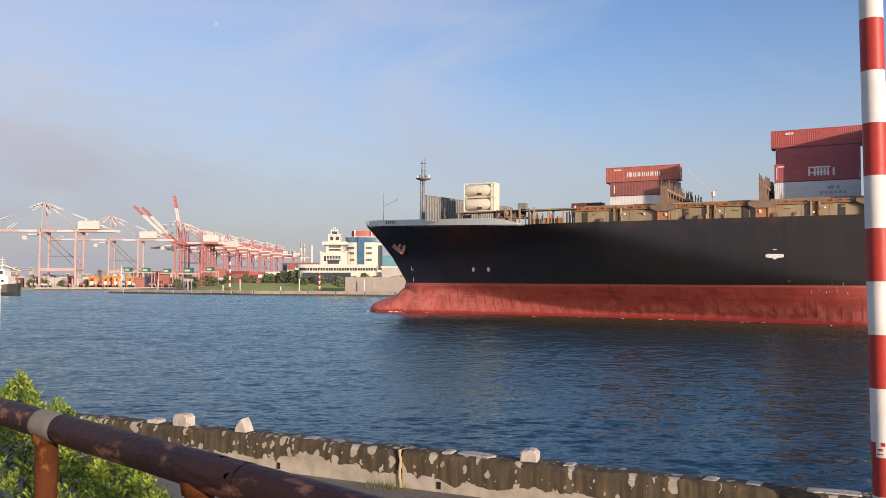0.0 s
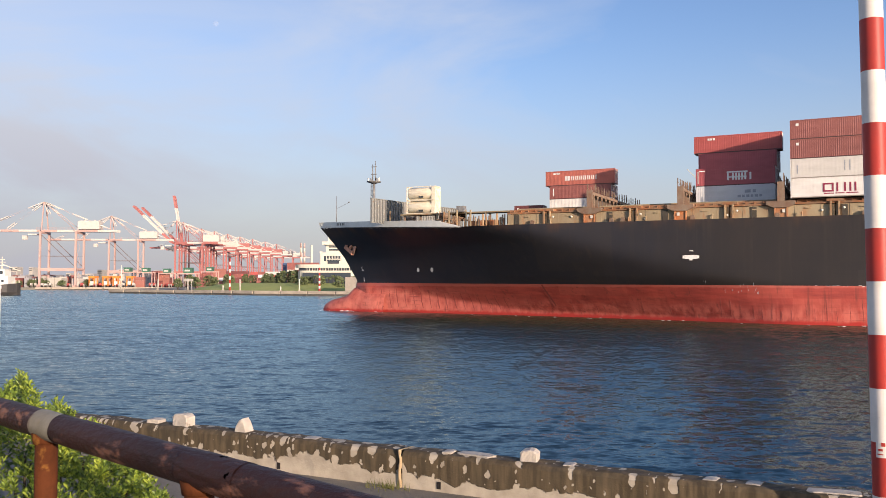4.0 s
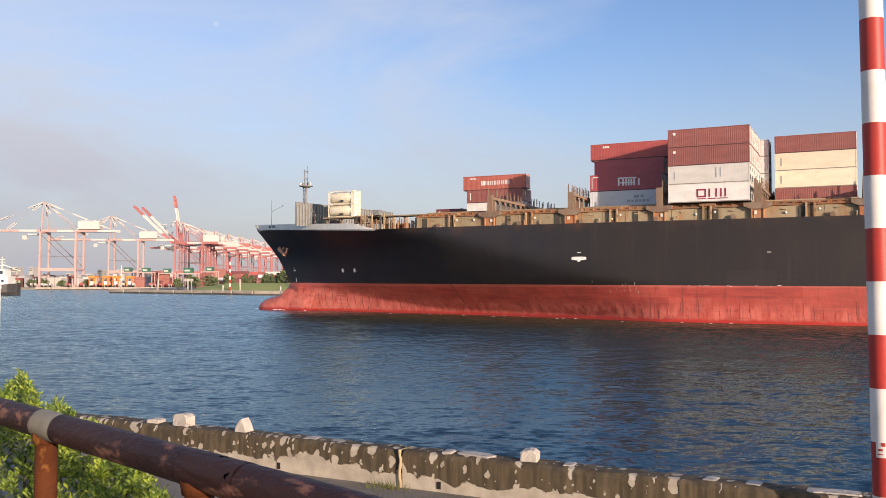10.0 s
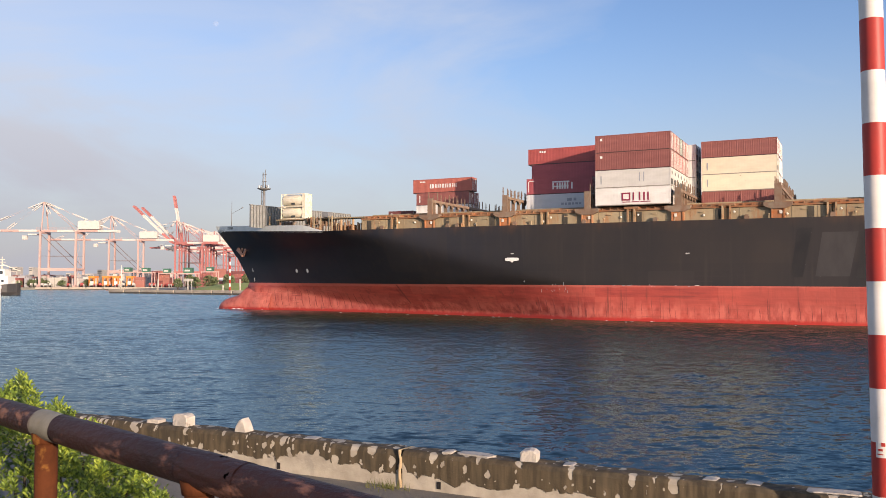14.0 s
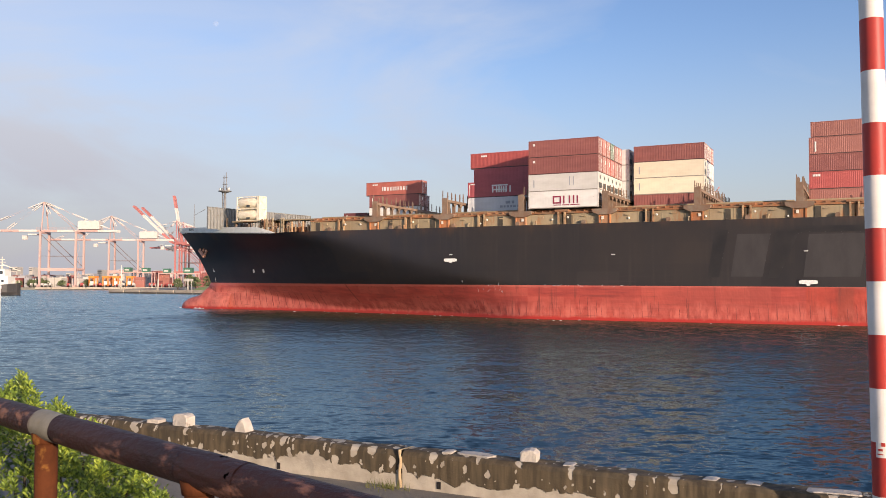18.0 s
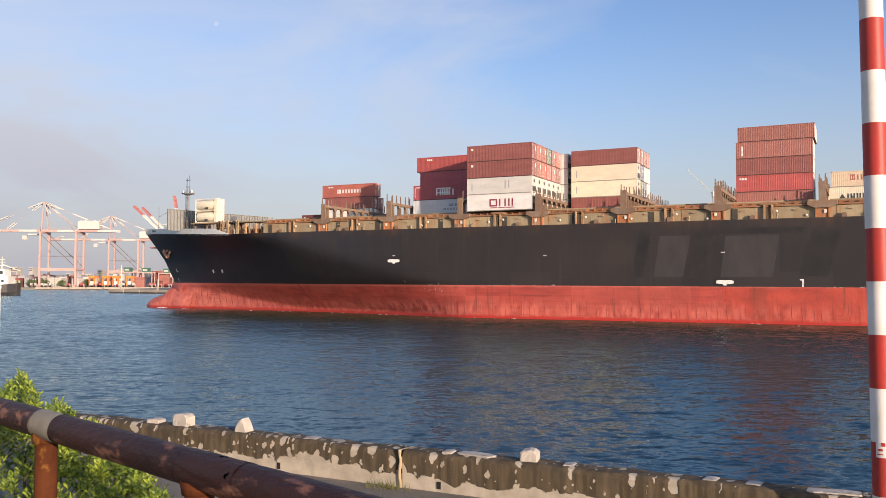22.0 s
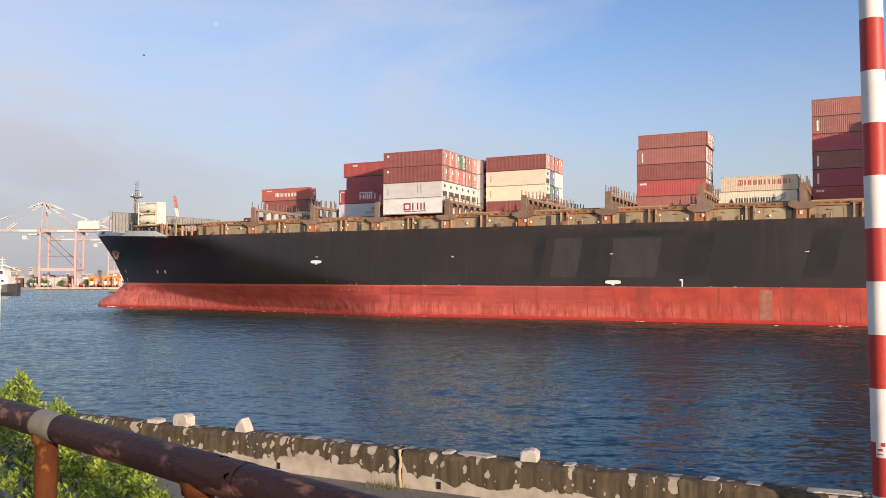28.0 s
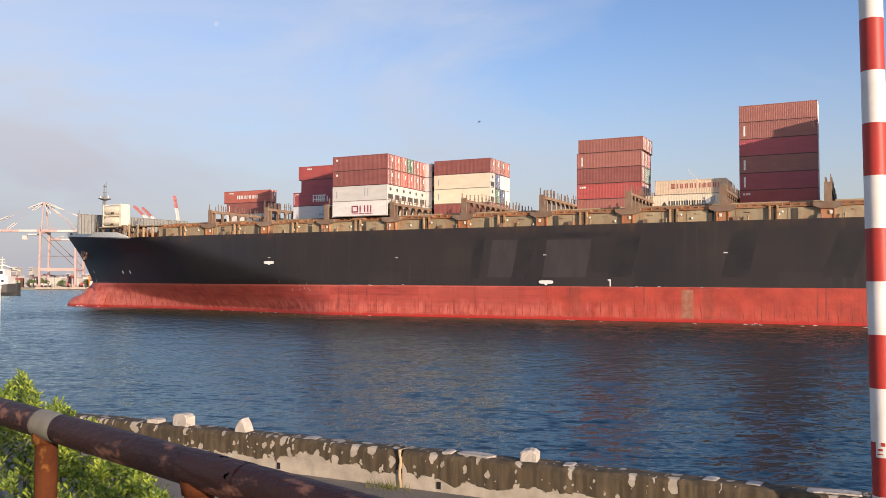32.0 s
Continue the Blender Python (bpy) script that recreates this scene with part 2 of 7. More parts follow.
def hull_material():
    """Chalked black topside paint: plates of uneven age, run-down rust under the deck edge, scuffs over the boot-topping."""
    k = Mixer("hull_black", 0.46)
    k.b.inputs["Specular IOR Level"].default_value = 0.45
    body = k.mix(k.step(k.noise(0.11, 6, (1, 1, 0.5)), 0.36, 0.66), (0.0215, 0.0190, 0.0185), (0.0345, 0.0272, 0.0232))
    # blue-black tint forward: the bow's bluish shade painted in, with an uneven end
    fore = k.step(k.add(k.x, k.noise(0.25, 4), 16.0), 2.0, -22.0)
    body = k.mix(fore, body, k.mix(k.step(k.noise(0.16, 6), 0.36, 0.66), (0.0160, 0.0190, 0.0290), (0.0235, 0.0250, 0.0330)))
    body = k.mix(k.step(k.cells(11.7, 3.3), 0.0, 1.0, 0.34), body, (0.0138, 0.0135, 0.0150))
    body = k.mix(k.step(k.cells(7.1, 12.0, 3.0), 0.55, 1.0, 0.40), body, (0.0400, 0.0330, 0.0300))
    # dirt that has run down the plates
    runs = k.times(k.step(k.noise(1.1, 5, (1, 1, 0.035)), 0.52, 0.74), k.step(k.noise(0.09, 2), 0.40, 0.62))
    body = k.mix(k.times(runs, 0.55), body, (0.052, 0.040, 0.033))
    # rust below the deck edge
    drop = k.add(k.z, k.noise(0.8, 4, (1, 1, 0.04)), 4.2)
    rust = k.times(k.step(drop, 16.6, 18.6), k.step(k.noise(0.22, 3, (1, 1, 0.02)), 0.44, 0.60))
    body = k.mix(k.times(rust, 0.7), body, (0.085, 0.043, 0.022))
    # fender scuffs low down
    scuff = k.times(k.step(k.noise(0.9, 6, (0.09, 1, 2.2), 0.7), 0.56, 0.66), k.step(k.z, 8.6, 6.3))
    body = k.mix(k.times(scuff, 0.6), body, (0.046, 0.030, 0.030))
    dents = k.add(k.noise(0.42, 3, (1, 1, 0.7)), k.noise(2.6, 4), 0.10)
    return k.done(body, dents, 0.10, 0.12)


def boot_material():
    """Faded red anti-fouling: a wet band, salt-pink plates over it, streaky older coat above, fresher red aft."""
    k = Mixer("boot_red", 0.58)
    high = k.add(k.z, k.x, -0.00415)     # height over the water
    old = k.mix(k.step(k.noise(0.5, 6, (0.30, 1, 2.6)), 0.35, 0.68), (0.42, 0.066, 0.044), (0.24, 0.034, 0.026))
    old = k.mix(k.step(k.cells(6.4, 2.05, 1.0), 0.3, 1.0, 0.45), old, (0.47, 0.100, 0.066))
    old = k.mix(k.step(k.cells(4.3, 2.6, 5.0), 0.6, 1.0, 0.35), old, (0.22, 0.036, 0.028))
    fresh = k.mix(k.step(k.noise(0.35, 5, (0.7, 1, 1.2)), 0.38, 0.64), (0.43, 0.060, 0.034), (0.29, 0.038, 0.023))
    # the fresh coat begins aft of a straight edge and stops in a wavy line under the black
    aft = k.step(k.add(k.x, k.noise(1.5, 3, (0.2, 1, 1)), 0.8), 46.6, 46.8)
    under = k.step(k.add(high, k.noise(0.16, 3, (1, 1, 0.1)), 2.0), 6.5, 6.3)
    body = k.mix(k.times(aft, under), old, fresh)
    # dark upright bands where staging has rubbed
    for at, wide in ((51.8, 0.7), (73.0, 0.45), (95.5, 0.6)):
        near = k.step(k.math("ABSOLUTE", k.add(k.math("SUBTRACT", k.x, at), k.noise(0.7, 3), 0.7)), wide + 0.55, wide + 0.2, 0.5)
        body = k.mix(near, body, (0.21, 0.045, 0.026))
    # pale salted plates between the frames, low down
    low = k.times(k.step(k.add(high, k.noise(0.45, 4, (1.0, 1, 0.25)), 3.4), 4.9, 3.3), k.step(k.noise(0.9, 4, (0.9, 1, 0.35)), 0.38, 0.58, 0.85), k.step(k.x, 96.0, 30.0))
    body = k.mix(low, body, (0.56, 0.135, 0.095))
    # salted plates of the fore-foot, paled further to paint in the sunlit bow
    fore = k.times(k.step(k.add(k.x, k.noise(0.3, 3), 12.0), -44.0, -66.0), k.step(k.noise(0.7, 5, (0.8, 1, 0.6)), 0.30, 0.62, 0.75), k.step(high, 5.4, 4.2))
    body = k.mix(fore, body, (0.64, 0.190, 0.135))
    # scrapes along the side and dirt that runs down
    drag = k.times(k.step(k.noise(1.3, 6, (0.07, 1, 2.4), 0.7), 0.57, 0.66), k.step(k.noise(0.12, 2), 0.42, 0.58))
    body = k.mix(k.times(drag, 0.8), body, (0.20, 0.038, 0.028))
    runs = k.times(k.step(k.noise(1.6, 4, (1.0, 1, 0.06)), 0.56, 0.68, 0.8), k.step(k.noise(0.4, 2, (1, 1, 0.5)), 0.40, 0.6))
    body = k.mix(runs, body, (0.15, 0.035, 0.025))
    body = k.mix(k.step(k.add(high, k.noise(0.5, 3, (1, 1, 0.2)), 0.5), 5.55, 5.75, 0.5), body, (0.50, 0.15, 0.11))
    wet = k.step(k.add(high, k.noise(0.9, 4, (1, 1, 0.6)), 0.9), 1.15, 0.75)
    body = k.mix(wet, body, (0.40, 0.026, 0.016))
    return k.done(body, k.noise(0.55, 3, (1.0, 1, 0.5)), 0.7, 0.14)


M = {}
M["water"] = water_material("harbour_water", (0.007, 0.020, 0.022))
# olive churned body, with the boot's blurred reflection mixed into its brown
M["wash"] = water_material("churned_water", ((0.007, 0.020, 0.022), (0.076, 0.061, 0.029)), (-44.0, -6.0))
M["black"] = hull_material()
M["patch"] = material("overpainted_black", (0.046, 0.041, 0.039), (0.033, 0.029, 0.028), rough=0.5, scale=0.5, stretch=(1, 1, 0.4))
M["patch_dark"] = material("fresh_black", (0.014, 0.0125, 0.012), (0.026, 0.022, 0.020), rough=0.4, scale=0.3)
M["boot"] = boot_material()
M["grease"] = material("bulwark_grey", (0.70, 0.71, 0.64), (0.58, 0.59, 0.52), rough=0.55, scale=0.6, wear=(0.22, 0.12, 0.06), wear_at=0.68, wear_scale=1.4)
M["breakwater"] = material("breakwater_grey", (0.24, 0.25, 0.24), (0.18, 0.185, 0.175), rough=0.6, scale=0.8, wear=(0.20, 0.10, 0.05), wear_at=0.62, wear_scale=1.6)
M["deck"] = material("deck_buff", (0.34, 0.285, 0.18), (0.26, 0.19, 0.11), rough=0.7, scale=0.5, bump=0.2, bump_scale=6, wear=(0.33, 0.150, 0.062), wear_at=0.555, wear_scale=0.6, vary=0.14, wear_soft=0.14, stretch=(1, 1, 0.35))
M["deckpost"] = material("rust_streaked_post", (0.34, 0.27, 0.165), (0.33, 0.165, 0.075), rough=0.75, scale=1.1, bump=0.2, bump_scale=6, vary=0.2, stretch=(1, 1, 0.4))
M["rustdeck"] = material("rusted_platform", (0.22, 0.145, 0.085), (0.29, 0.105, 0.036), rough=0.8, scale=0.7, bump=0.3, bump_scale=7, wear=(0.14, 0.07, 0.04), wear_at=0.6, wear_scale=1.3, vary=0.15)
M["rust"] = material("rusty_steel", (0.40, 0.125, 0.034), (0.31, 0.18, 0.10), rough=0.8, scale=0.8, bump=0.3, bump_scale=9, vary=0.15)
M["bridge"] = material("lashing_steel", (0.21, 0.165, 0.12), (0.18, 0.10, 0.06), rough=0.75, scale=0.9, bump=0.2, bump_scale=8, vary=0.12)
M["steel"] = material("dark_steel", (0.09, 0.085, 0.08), (0.15, 0.10, 0.07), rough=0.6, scale=2)
M["mast"] = material("mast_grey", (0.22, 0.23, 0.23), (0.15, 0.15, 0.15), rough=0.5, scale=1)
# dark colour that stands in for the shade inside door openings
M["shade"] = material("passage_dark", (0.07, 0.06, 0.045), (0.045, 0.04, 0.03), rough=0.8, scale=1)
M["lampglass"] = material("pale_fitting", (0.75, 0.72, 0.62), rough=0.4)
CONT = {
    "oxide": ((0.27, 0.095, 0.080), (0.21, 0.070, 0.060)), "brown": ((0.17, 0.055, 0.052), (0.13, 0.043, 0.042)),
    "scarlet": ((0.42, 0.090, 0.080), (0.34, 0.07, 0.062)), "orange": ((0.44, 0.13, 0.095), (0.36, 0.105, 0.075)),
    "white": ((0.70, 0.69, 0.65), (0.58, 0.57, 0.53)), "cream": ((0.72, 0.66, 0.50), (0.62, 0.56, 0.42)), "grey": ((0.60, 0.63, 0.64), (0.52, 0.55, 0.56)), "maroon": ((0.38, 0.085, 0.095), (0.31, 0.068, 0.075)),
    "palegrey": ((0.56, 0.55, 0.51), (0.48, 0.47, 0.43)), "green": ((0.05, 0.16, 0.10), (0.04, 0.12, 0.08)), "blue": ((0.06, 0.10, 0.20), (0.05, 0.08, 0.15)), "terracotta": ((0.33, 0.135, 0.105), (0.27, 0.105, 0.085)),
    "sand": ((0.60, 0.48, 0.34), (0.50, 0.40, 0.28)),
}
for key, (a, b2) in CONT.items():
    M["c_" + key] = material("container_" + key, a, b2, rough=0.5, scale=0.7, amount=0.45, wear=(0.20, 0.09, 0.05), wear_at=0.70, wear_scale=2.2, vary=0.10, stretch=(0.6, 1, 1.6))
M["castings"] = material("corner_steel", (0.20, 0.10, 0.08), rough=0.6)
# bottom rails darker than their boxes: shade of the gaps between tiers, painted in
M["underrail"] = material("dark_rail", (0.075, 0.035, 0.032), rough=0.6)
M["underrail_pale"] = material("grey_rail", (0.26, 0.24, 0.20), rough=0.6)
M["rods"] = material("zinc_rods", (0.5, 0.5, 0.48), rough=0.4, metal=0.5)
M["mark_white"] = material("mark_white", (0.80, 0.80, 0.76), rough=0.5, scale=2)
M["mark_magenta"] = material("mark_maroon", (0.28, 0.03, 0.07), rough=0.5, scale=2)
M["mark_dark"] = material("mark_dark", (0.05, 0.06, 0.06), rough=0.5, scale=2)
M["mark_red"] = material("mark_red", (0.48, 0.13, 0.09), rough=0.5, scale=2)
M["mark_grey"] = material("mark_grey", (0.34, 0.37, 0.40), rough=0.5, scale=2)


# ---- mesh helpers ----
def box(bm, x0, x1, y0, y1, z0, z1, m=None):
    v = [bm.verts.new(Vector(c) if m is None else m @ Vector(c)) for c in ((x0, y0, z0), (x1, y0, z0), (x1, y1, z0), (x0, y1, z0), (x0, y0, z1), (x1, y0, z1), (x1, y1, z1), (x0, y1, z1))]
    for f in ((0, 3, 2, 1), (4, 5, 6, 7), (0, 1, 5, 4), (1, 2, 6, 5), (2, 3, 7, 6), (3, 0, 4, 7)):
        bm.faces.new([v[i] for i in f])


def rod(bm, p, q, r0, r1=None, n=8, caps=True):
    p, q = Vector(p), Vector(q)
    r1 = r0 if r1 is None else r1
    turn = (q - p).to_track_quat("Z", "Y").to_matrix()
    rings = []
    for c, r in ((p, r0), (q, r1)):
        rings.append([bm.verts.new(c + turn @ Vector((r * math.cos(2 * math.pi * k / n), r * math.sin(2 * math.pi * k / n), 0))) for k in range(n)])
    for k in range(n):
        f = bm.faces.new((rings[0][k], rings[0][(k + 1) % n], rings[1][(k + 1) % n], rings[1][k]))
        f.smooth = n > 6
    if caps:
        bm.faces.new(rings[0][::-1])
        bm.faces.new(rings[1])


def beam(bm, p, q, w, h):
    """A square bar from p to q."""
    p, q = Vector(p), Vector(q)
    m = Matrix.Translation(p) @ (q - p).to_track_quat("X", "Z").to_matrix().to_4x4()
    box(bm, 0, (q - p).length, -w / 2, w / 2, -h / 2, h / 2, m)


def lathe(bm, profile, n=24, at=(0, 0, 0)):
    rings = [[bm.verts.new((at[0] + r * math.cos(2 * math.pi * k / n), at[1] + r * math.sin(2 * math.pi * k / n), at[2] + z)) for k in range(n)] for r, z in profile]
    for a, b2 in zip(rings, rings[1:]):
        for k in range(n):
            f = bm.faces.new((a[k], a[(k + 1) % n], b2[(k + 1) % n], b2[k]))
            f.smooth = True


def grid(bm, rows, smooth=True):
    vs = [[bm.verts.new(c) for c in r] for r in rows]
    for a, b2 in zip(vs, vs[1:]):
        for k in range(len(a) - 1):
            f = bm.faces.new((a[k], a[k + 1], b2[k + 1], b2[k]))
            f.smooth = smooth
    return vs


def part(name, bm, mat, parent=None, label="", at=None):
    """Links a bmesh as one mesh object under a thing or a part."""
    me = bpy.data.meshes.new(name)
    bm.to_mesh(me)
    bm.free()
    me.materials.append(M[mat] if isinstance(mat, str) else mat)
    ob = new(name, me)
    if parent is not None:
        ob.parent = parent
    if at is not None:
        ob.matrix_basis = at
    if label:
        tagged(ob, label)
    return ob


def again(ob, m, parent=None):
    """Another object on the same mesh."""
    o = new(ob.name.split(".")[0], ob.data)
    o.parent = parent if parent is not None else ob.parent
    o.matrix_basis = m
    for key in ("label",):
        if key in ob:
            o[key] = ob[key]
    return o


def thing(name, label, category, group="", kind="", at=None):
    ob = new(name)
    ob.empty_display_size = 0.2
    if at is not None:
        ob.matrix_basis = at
    return tagged(ob, label, category, group, kind)


def B():
    return bmesh.new()


AFLOAT = []  # everything that goes with the ship: (object, pose in the ship's space)

# ---- water, shores ----
bm = B()
box(bm, -4200, 4200, -60, 4600, -6, 0)
water = part("water", bm, "water")
tagged(water, "rippled blue harbour water with small wind waves", "water", kind="structure")

# ---- container ship ----
CL = 21.0          # centreline, metres from the ship's side
DECK, BOOT = 15.85, 5.72


def lerp(a, b2, k):
    return a + (b2 - a) * max(0.0, min(1.0, k))


def stem_x(z):
    pts = ((-3, -85.5), (4.2, -85.3), (6.2, -85.4), (8.1, -86.7), (11.1, -88.7), (14.0, -91.3), (17.9, -95.2), (19.2, -96.4))
    for (z0, x0), (z1, x1) in zip(pts, pts[1:]):
        if z <= z1:
            return lerp(x0, x1, (z - z0) / (z1 - z0))
    return pts[-1][1]


def full_side(z):
    """How far forward the flat ship's side reaches at each height."""
    pts = ((BOOT, -1.0), (6.9, -8.0), (9.6, -19.0), (13.0, -32.0), (15.85, -46.0), (20.0, -62.0))
    for (z0, x0), (z1, x1) in zip(pts, pts[1:]):
        if z <= z1:
            return lerp(x0, x1, (z - z0) / (z1 - z0))
    return pts[-1][1]


def eased(s, round_=5.5):
    return 0.5 * (s + math.sqrt(s * s + round_ * round_)) - 0.2


def topside(x, z):
    """Half breadth of the flared bow: the side breaks along a slanting knuckle and runs nearly straight to the stem."""
    x_flat = full_side(z)
    r = max(0.0, eased(x_flat - x) / eased(x_flat - stem_x(max(z, 6.0))))
    return CL * (1 - min(1.0, r) ** lerp(1.26, 1.28, (z - BOOT) / 10))


def half_breadth(x, z):
    if z >= BOOT:
        return topside(x, z)
    keel = topside(x, BOOT)
    # slack sections near the waterline, with a soft knuckle that sinks aft
    v = max(0.0, (x + 84.0) / 86.0)
    e = CL - 3.0 * math.sqrt(max(0.0, min(1.0, (x + 85.6) / 4.0))) - (CL - 3.0) * v ** 2.3
    low = CL - 0.5 * (e + math.sqrt(e * e + 0.8))
    knuckle = lerp(4.9, 0.7, (x + 82.0) / 40.0)
    q = max(0.0, min(1.0, (z - knuckle) / (BOOT + 0.05 - knuckle)))
    low += 0.25 * (keel - low)
    return low + (keel - low) * q


def sheer(x):
    return DECK + 2.0 * max(0.0, min(1.0, (-51.0 - x) / 44.0)) ** 1.1


ship = thing("container_ship", "large container ship with black hull and weathered red boot-topping", "ship")
AFLOAT.append((ship, Matrix.Identity(4)))


def shell(z_of, rows, x_end=190.0, side=1):
    """Hull plating between two heights; z_of(x, v) with v from 0 to 1."""
    us = [k / 84 for k in range(85)]
    out = []
    for j in range(rows + 1):
        v = j / rows
        line = []
        for u in us:
            z = z_of(-60, v)
            xs = stem_x(z)
            x = xs + (50.0 - xs) * u ** 1.5
            z = z_of(x, v)
            if u == 0:
                x = stem_x(z)
            h = half_breadth(x, z)
            line.append((x, CL - side * h, z))
        line.append((x_end, CL - side * CL, z_of(x_end, v)))
        out.append(line)
    return out


for side in (1, -1):
    bm = B()
    g1 = shell(lambda x, v: BOOT + (sheer(x) - BOOT) * v, 22, side=side)
    grid(bm, g1 if side == 1 else [r[::-1] for r in g1])
    part("hull_side", bm, "black", ship, "matt black topside plating, flared at the bow")
    bm = B()
    g2 = shell(lambda x, v: -2.5 + (BOOT + 2.5) * v, 26, side=side)
    grid(bm, g2 if side == 1 else [r[::-1] for r in g2])
    part("boot_topping", bm, "boot", ship, "weathered red boot-topping with dented plates")
bm = B()
rows = []
for k in range(22):
    x = -93.9 + 17.4 * (k / 21) ** 1.25
    top = 0.1 + 2.0 * math.sqrt(max(0.0, min(1.0, (x + 93.9) / 3.0))) if x < -90.9 else lerp(2.1, 3.0, (x + 90.9) / 3.6) if x < -87.3 else lerp(3.0, 4.8, (x + 87.3) / 2.0)
    w = 3.0 * math.sqrt(max(0.0004, 1 - max(0.0, (-84.5 - x) / 9.5) ** 2.4))
    if x > -84.5:
        w = lerp(3.0, 3.9, (x + 84.5) / 5.0)
    zc = -1.2
    rows.append([(x, CL + w * math.copysign(abs(math.sin(t)) ** 0.75, math.sin(t)), zc + (top - zc) * math.copysign(abs(math.cos(t)) ** 0.8, math.cos(t))) for t in [2 * math.pi * i / 24 for i in range(25)]])
grid(bm, rows)
part("bulbous_bow", bm, "boot", ship, "red bulbous bow breaking the surface")
# stem bar between bulb and topsides, transom, weather deck
bm = B()
grid(bm, [[(x, CL - half_breadth(x, sheer(x)) * s, sheer(x) - 0.25) for x in [-95 + 145 * k / 40 for k in range(41)]] for s in (0.97, -0.97)], False)
box(bm, 50, 190, 0.3, 2 * CL - 0.3, DECK - 0.3, DECK - 0.1)
box(bm, 189.6, 190, 0.1, 2 * CL - 0.1, -2.5, DECK)
part("weather_deck", bm, "deck", ship)
# pale bulwark round the forecastle
for side in (1, -1):
    bm = B()
    low, high, inner, inner0 = [], [], [], []
    for k in range(34):
        x = -95.1 + (95.1 - 51.5) * k / 33
        z = sheer(x)
        top = z + 0.06 + 1.15 * max(0.0, min(1.0, (-51.5 - x) / 6.0))
        xx = min(x, -51.5) - (0.6 if k == 0 else 0)
        h0 = half_breadth(x, z)
        h1 = max(0.0, h0 - 0.3)
        low.append((x, CL - side * (h0 + 0.01), z))
        high.append((xx, CL - side * (h1 + 0.05), top))
        inner.append((xx + 0.1, CL - side * max(0, h1 - 0.12), top))
        inner0.append((x + 0.1, CL - side * max(0, h0 - 0.15), z - 0.2))
    grid(bm, [low, high, inner, inner0] if side == 1 else [inner0, inner, high, low], False)
    part("bulwark", bm, "grease", ship, "pale grey-green forecastle bulwark")

# ---- containers ----
WID, FT40, FT45, FT20, HC, STD = 2.438, 12.192, 13.716, 6.058, 2.896, 2.591
SHELLS = {}


def corrugated(bm, length, height, y, out, pitch=0.28, deep=0.045):
    """One corrugated side wall along x at y, facing out (-1 or 1)."""
    n = int(round((length - 0.36) / pitch))
    xs, d = [], []
    for k in range(n):
        x = 0.18 + (length - 0.36) * k / n
        w = (length - 0.36) / n
        xs += [x, x + w * 0.38, x + w * 0.5, x + w * 0.88]
        d += [0, 0, deep, deep]
    xs.append(length - 0.18)
    d.append(0)
    ups = [(bm.verts.new((x, y - out * q, 0.14)), bm.verts.new((x, y - out * q, height - 0.1))) for x, q in zip(xs, d)]
    for a, b2 in zip(ups, ups[1:]):
        bm.faces.new((a[0], b2[0], b2[1], a[1]) if out < 0 else (b2[0], a[0], a[1], b2[1]))


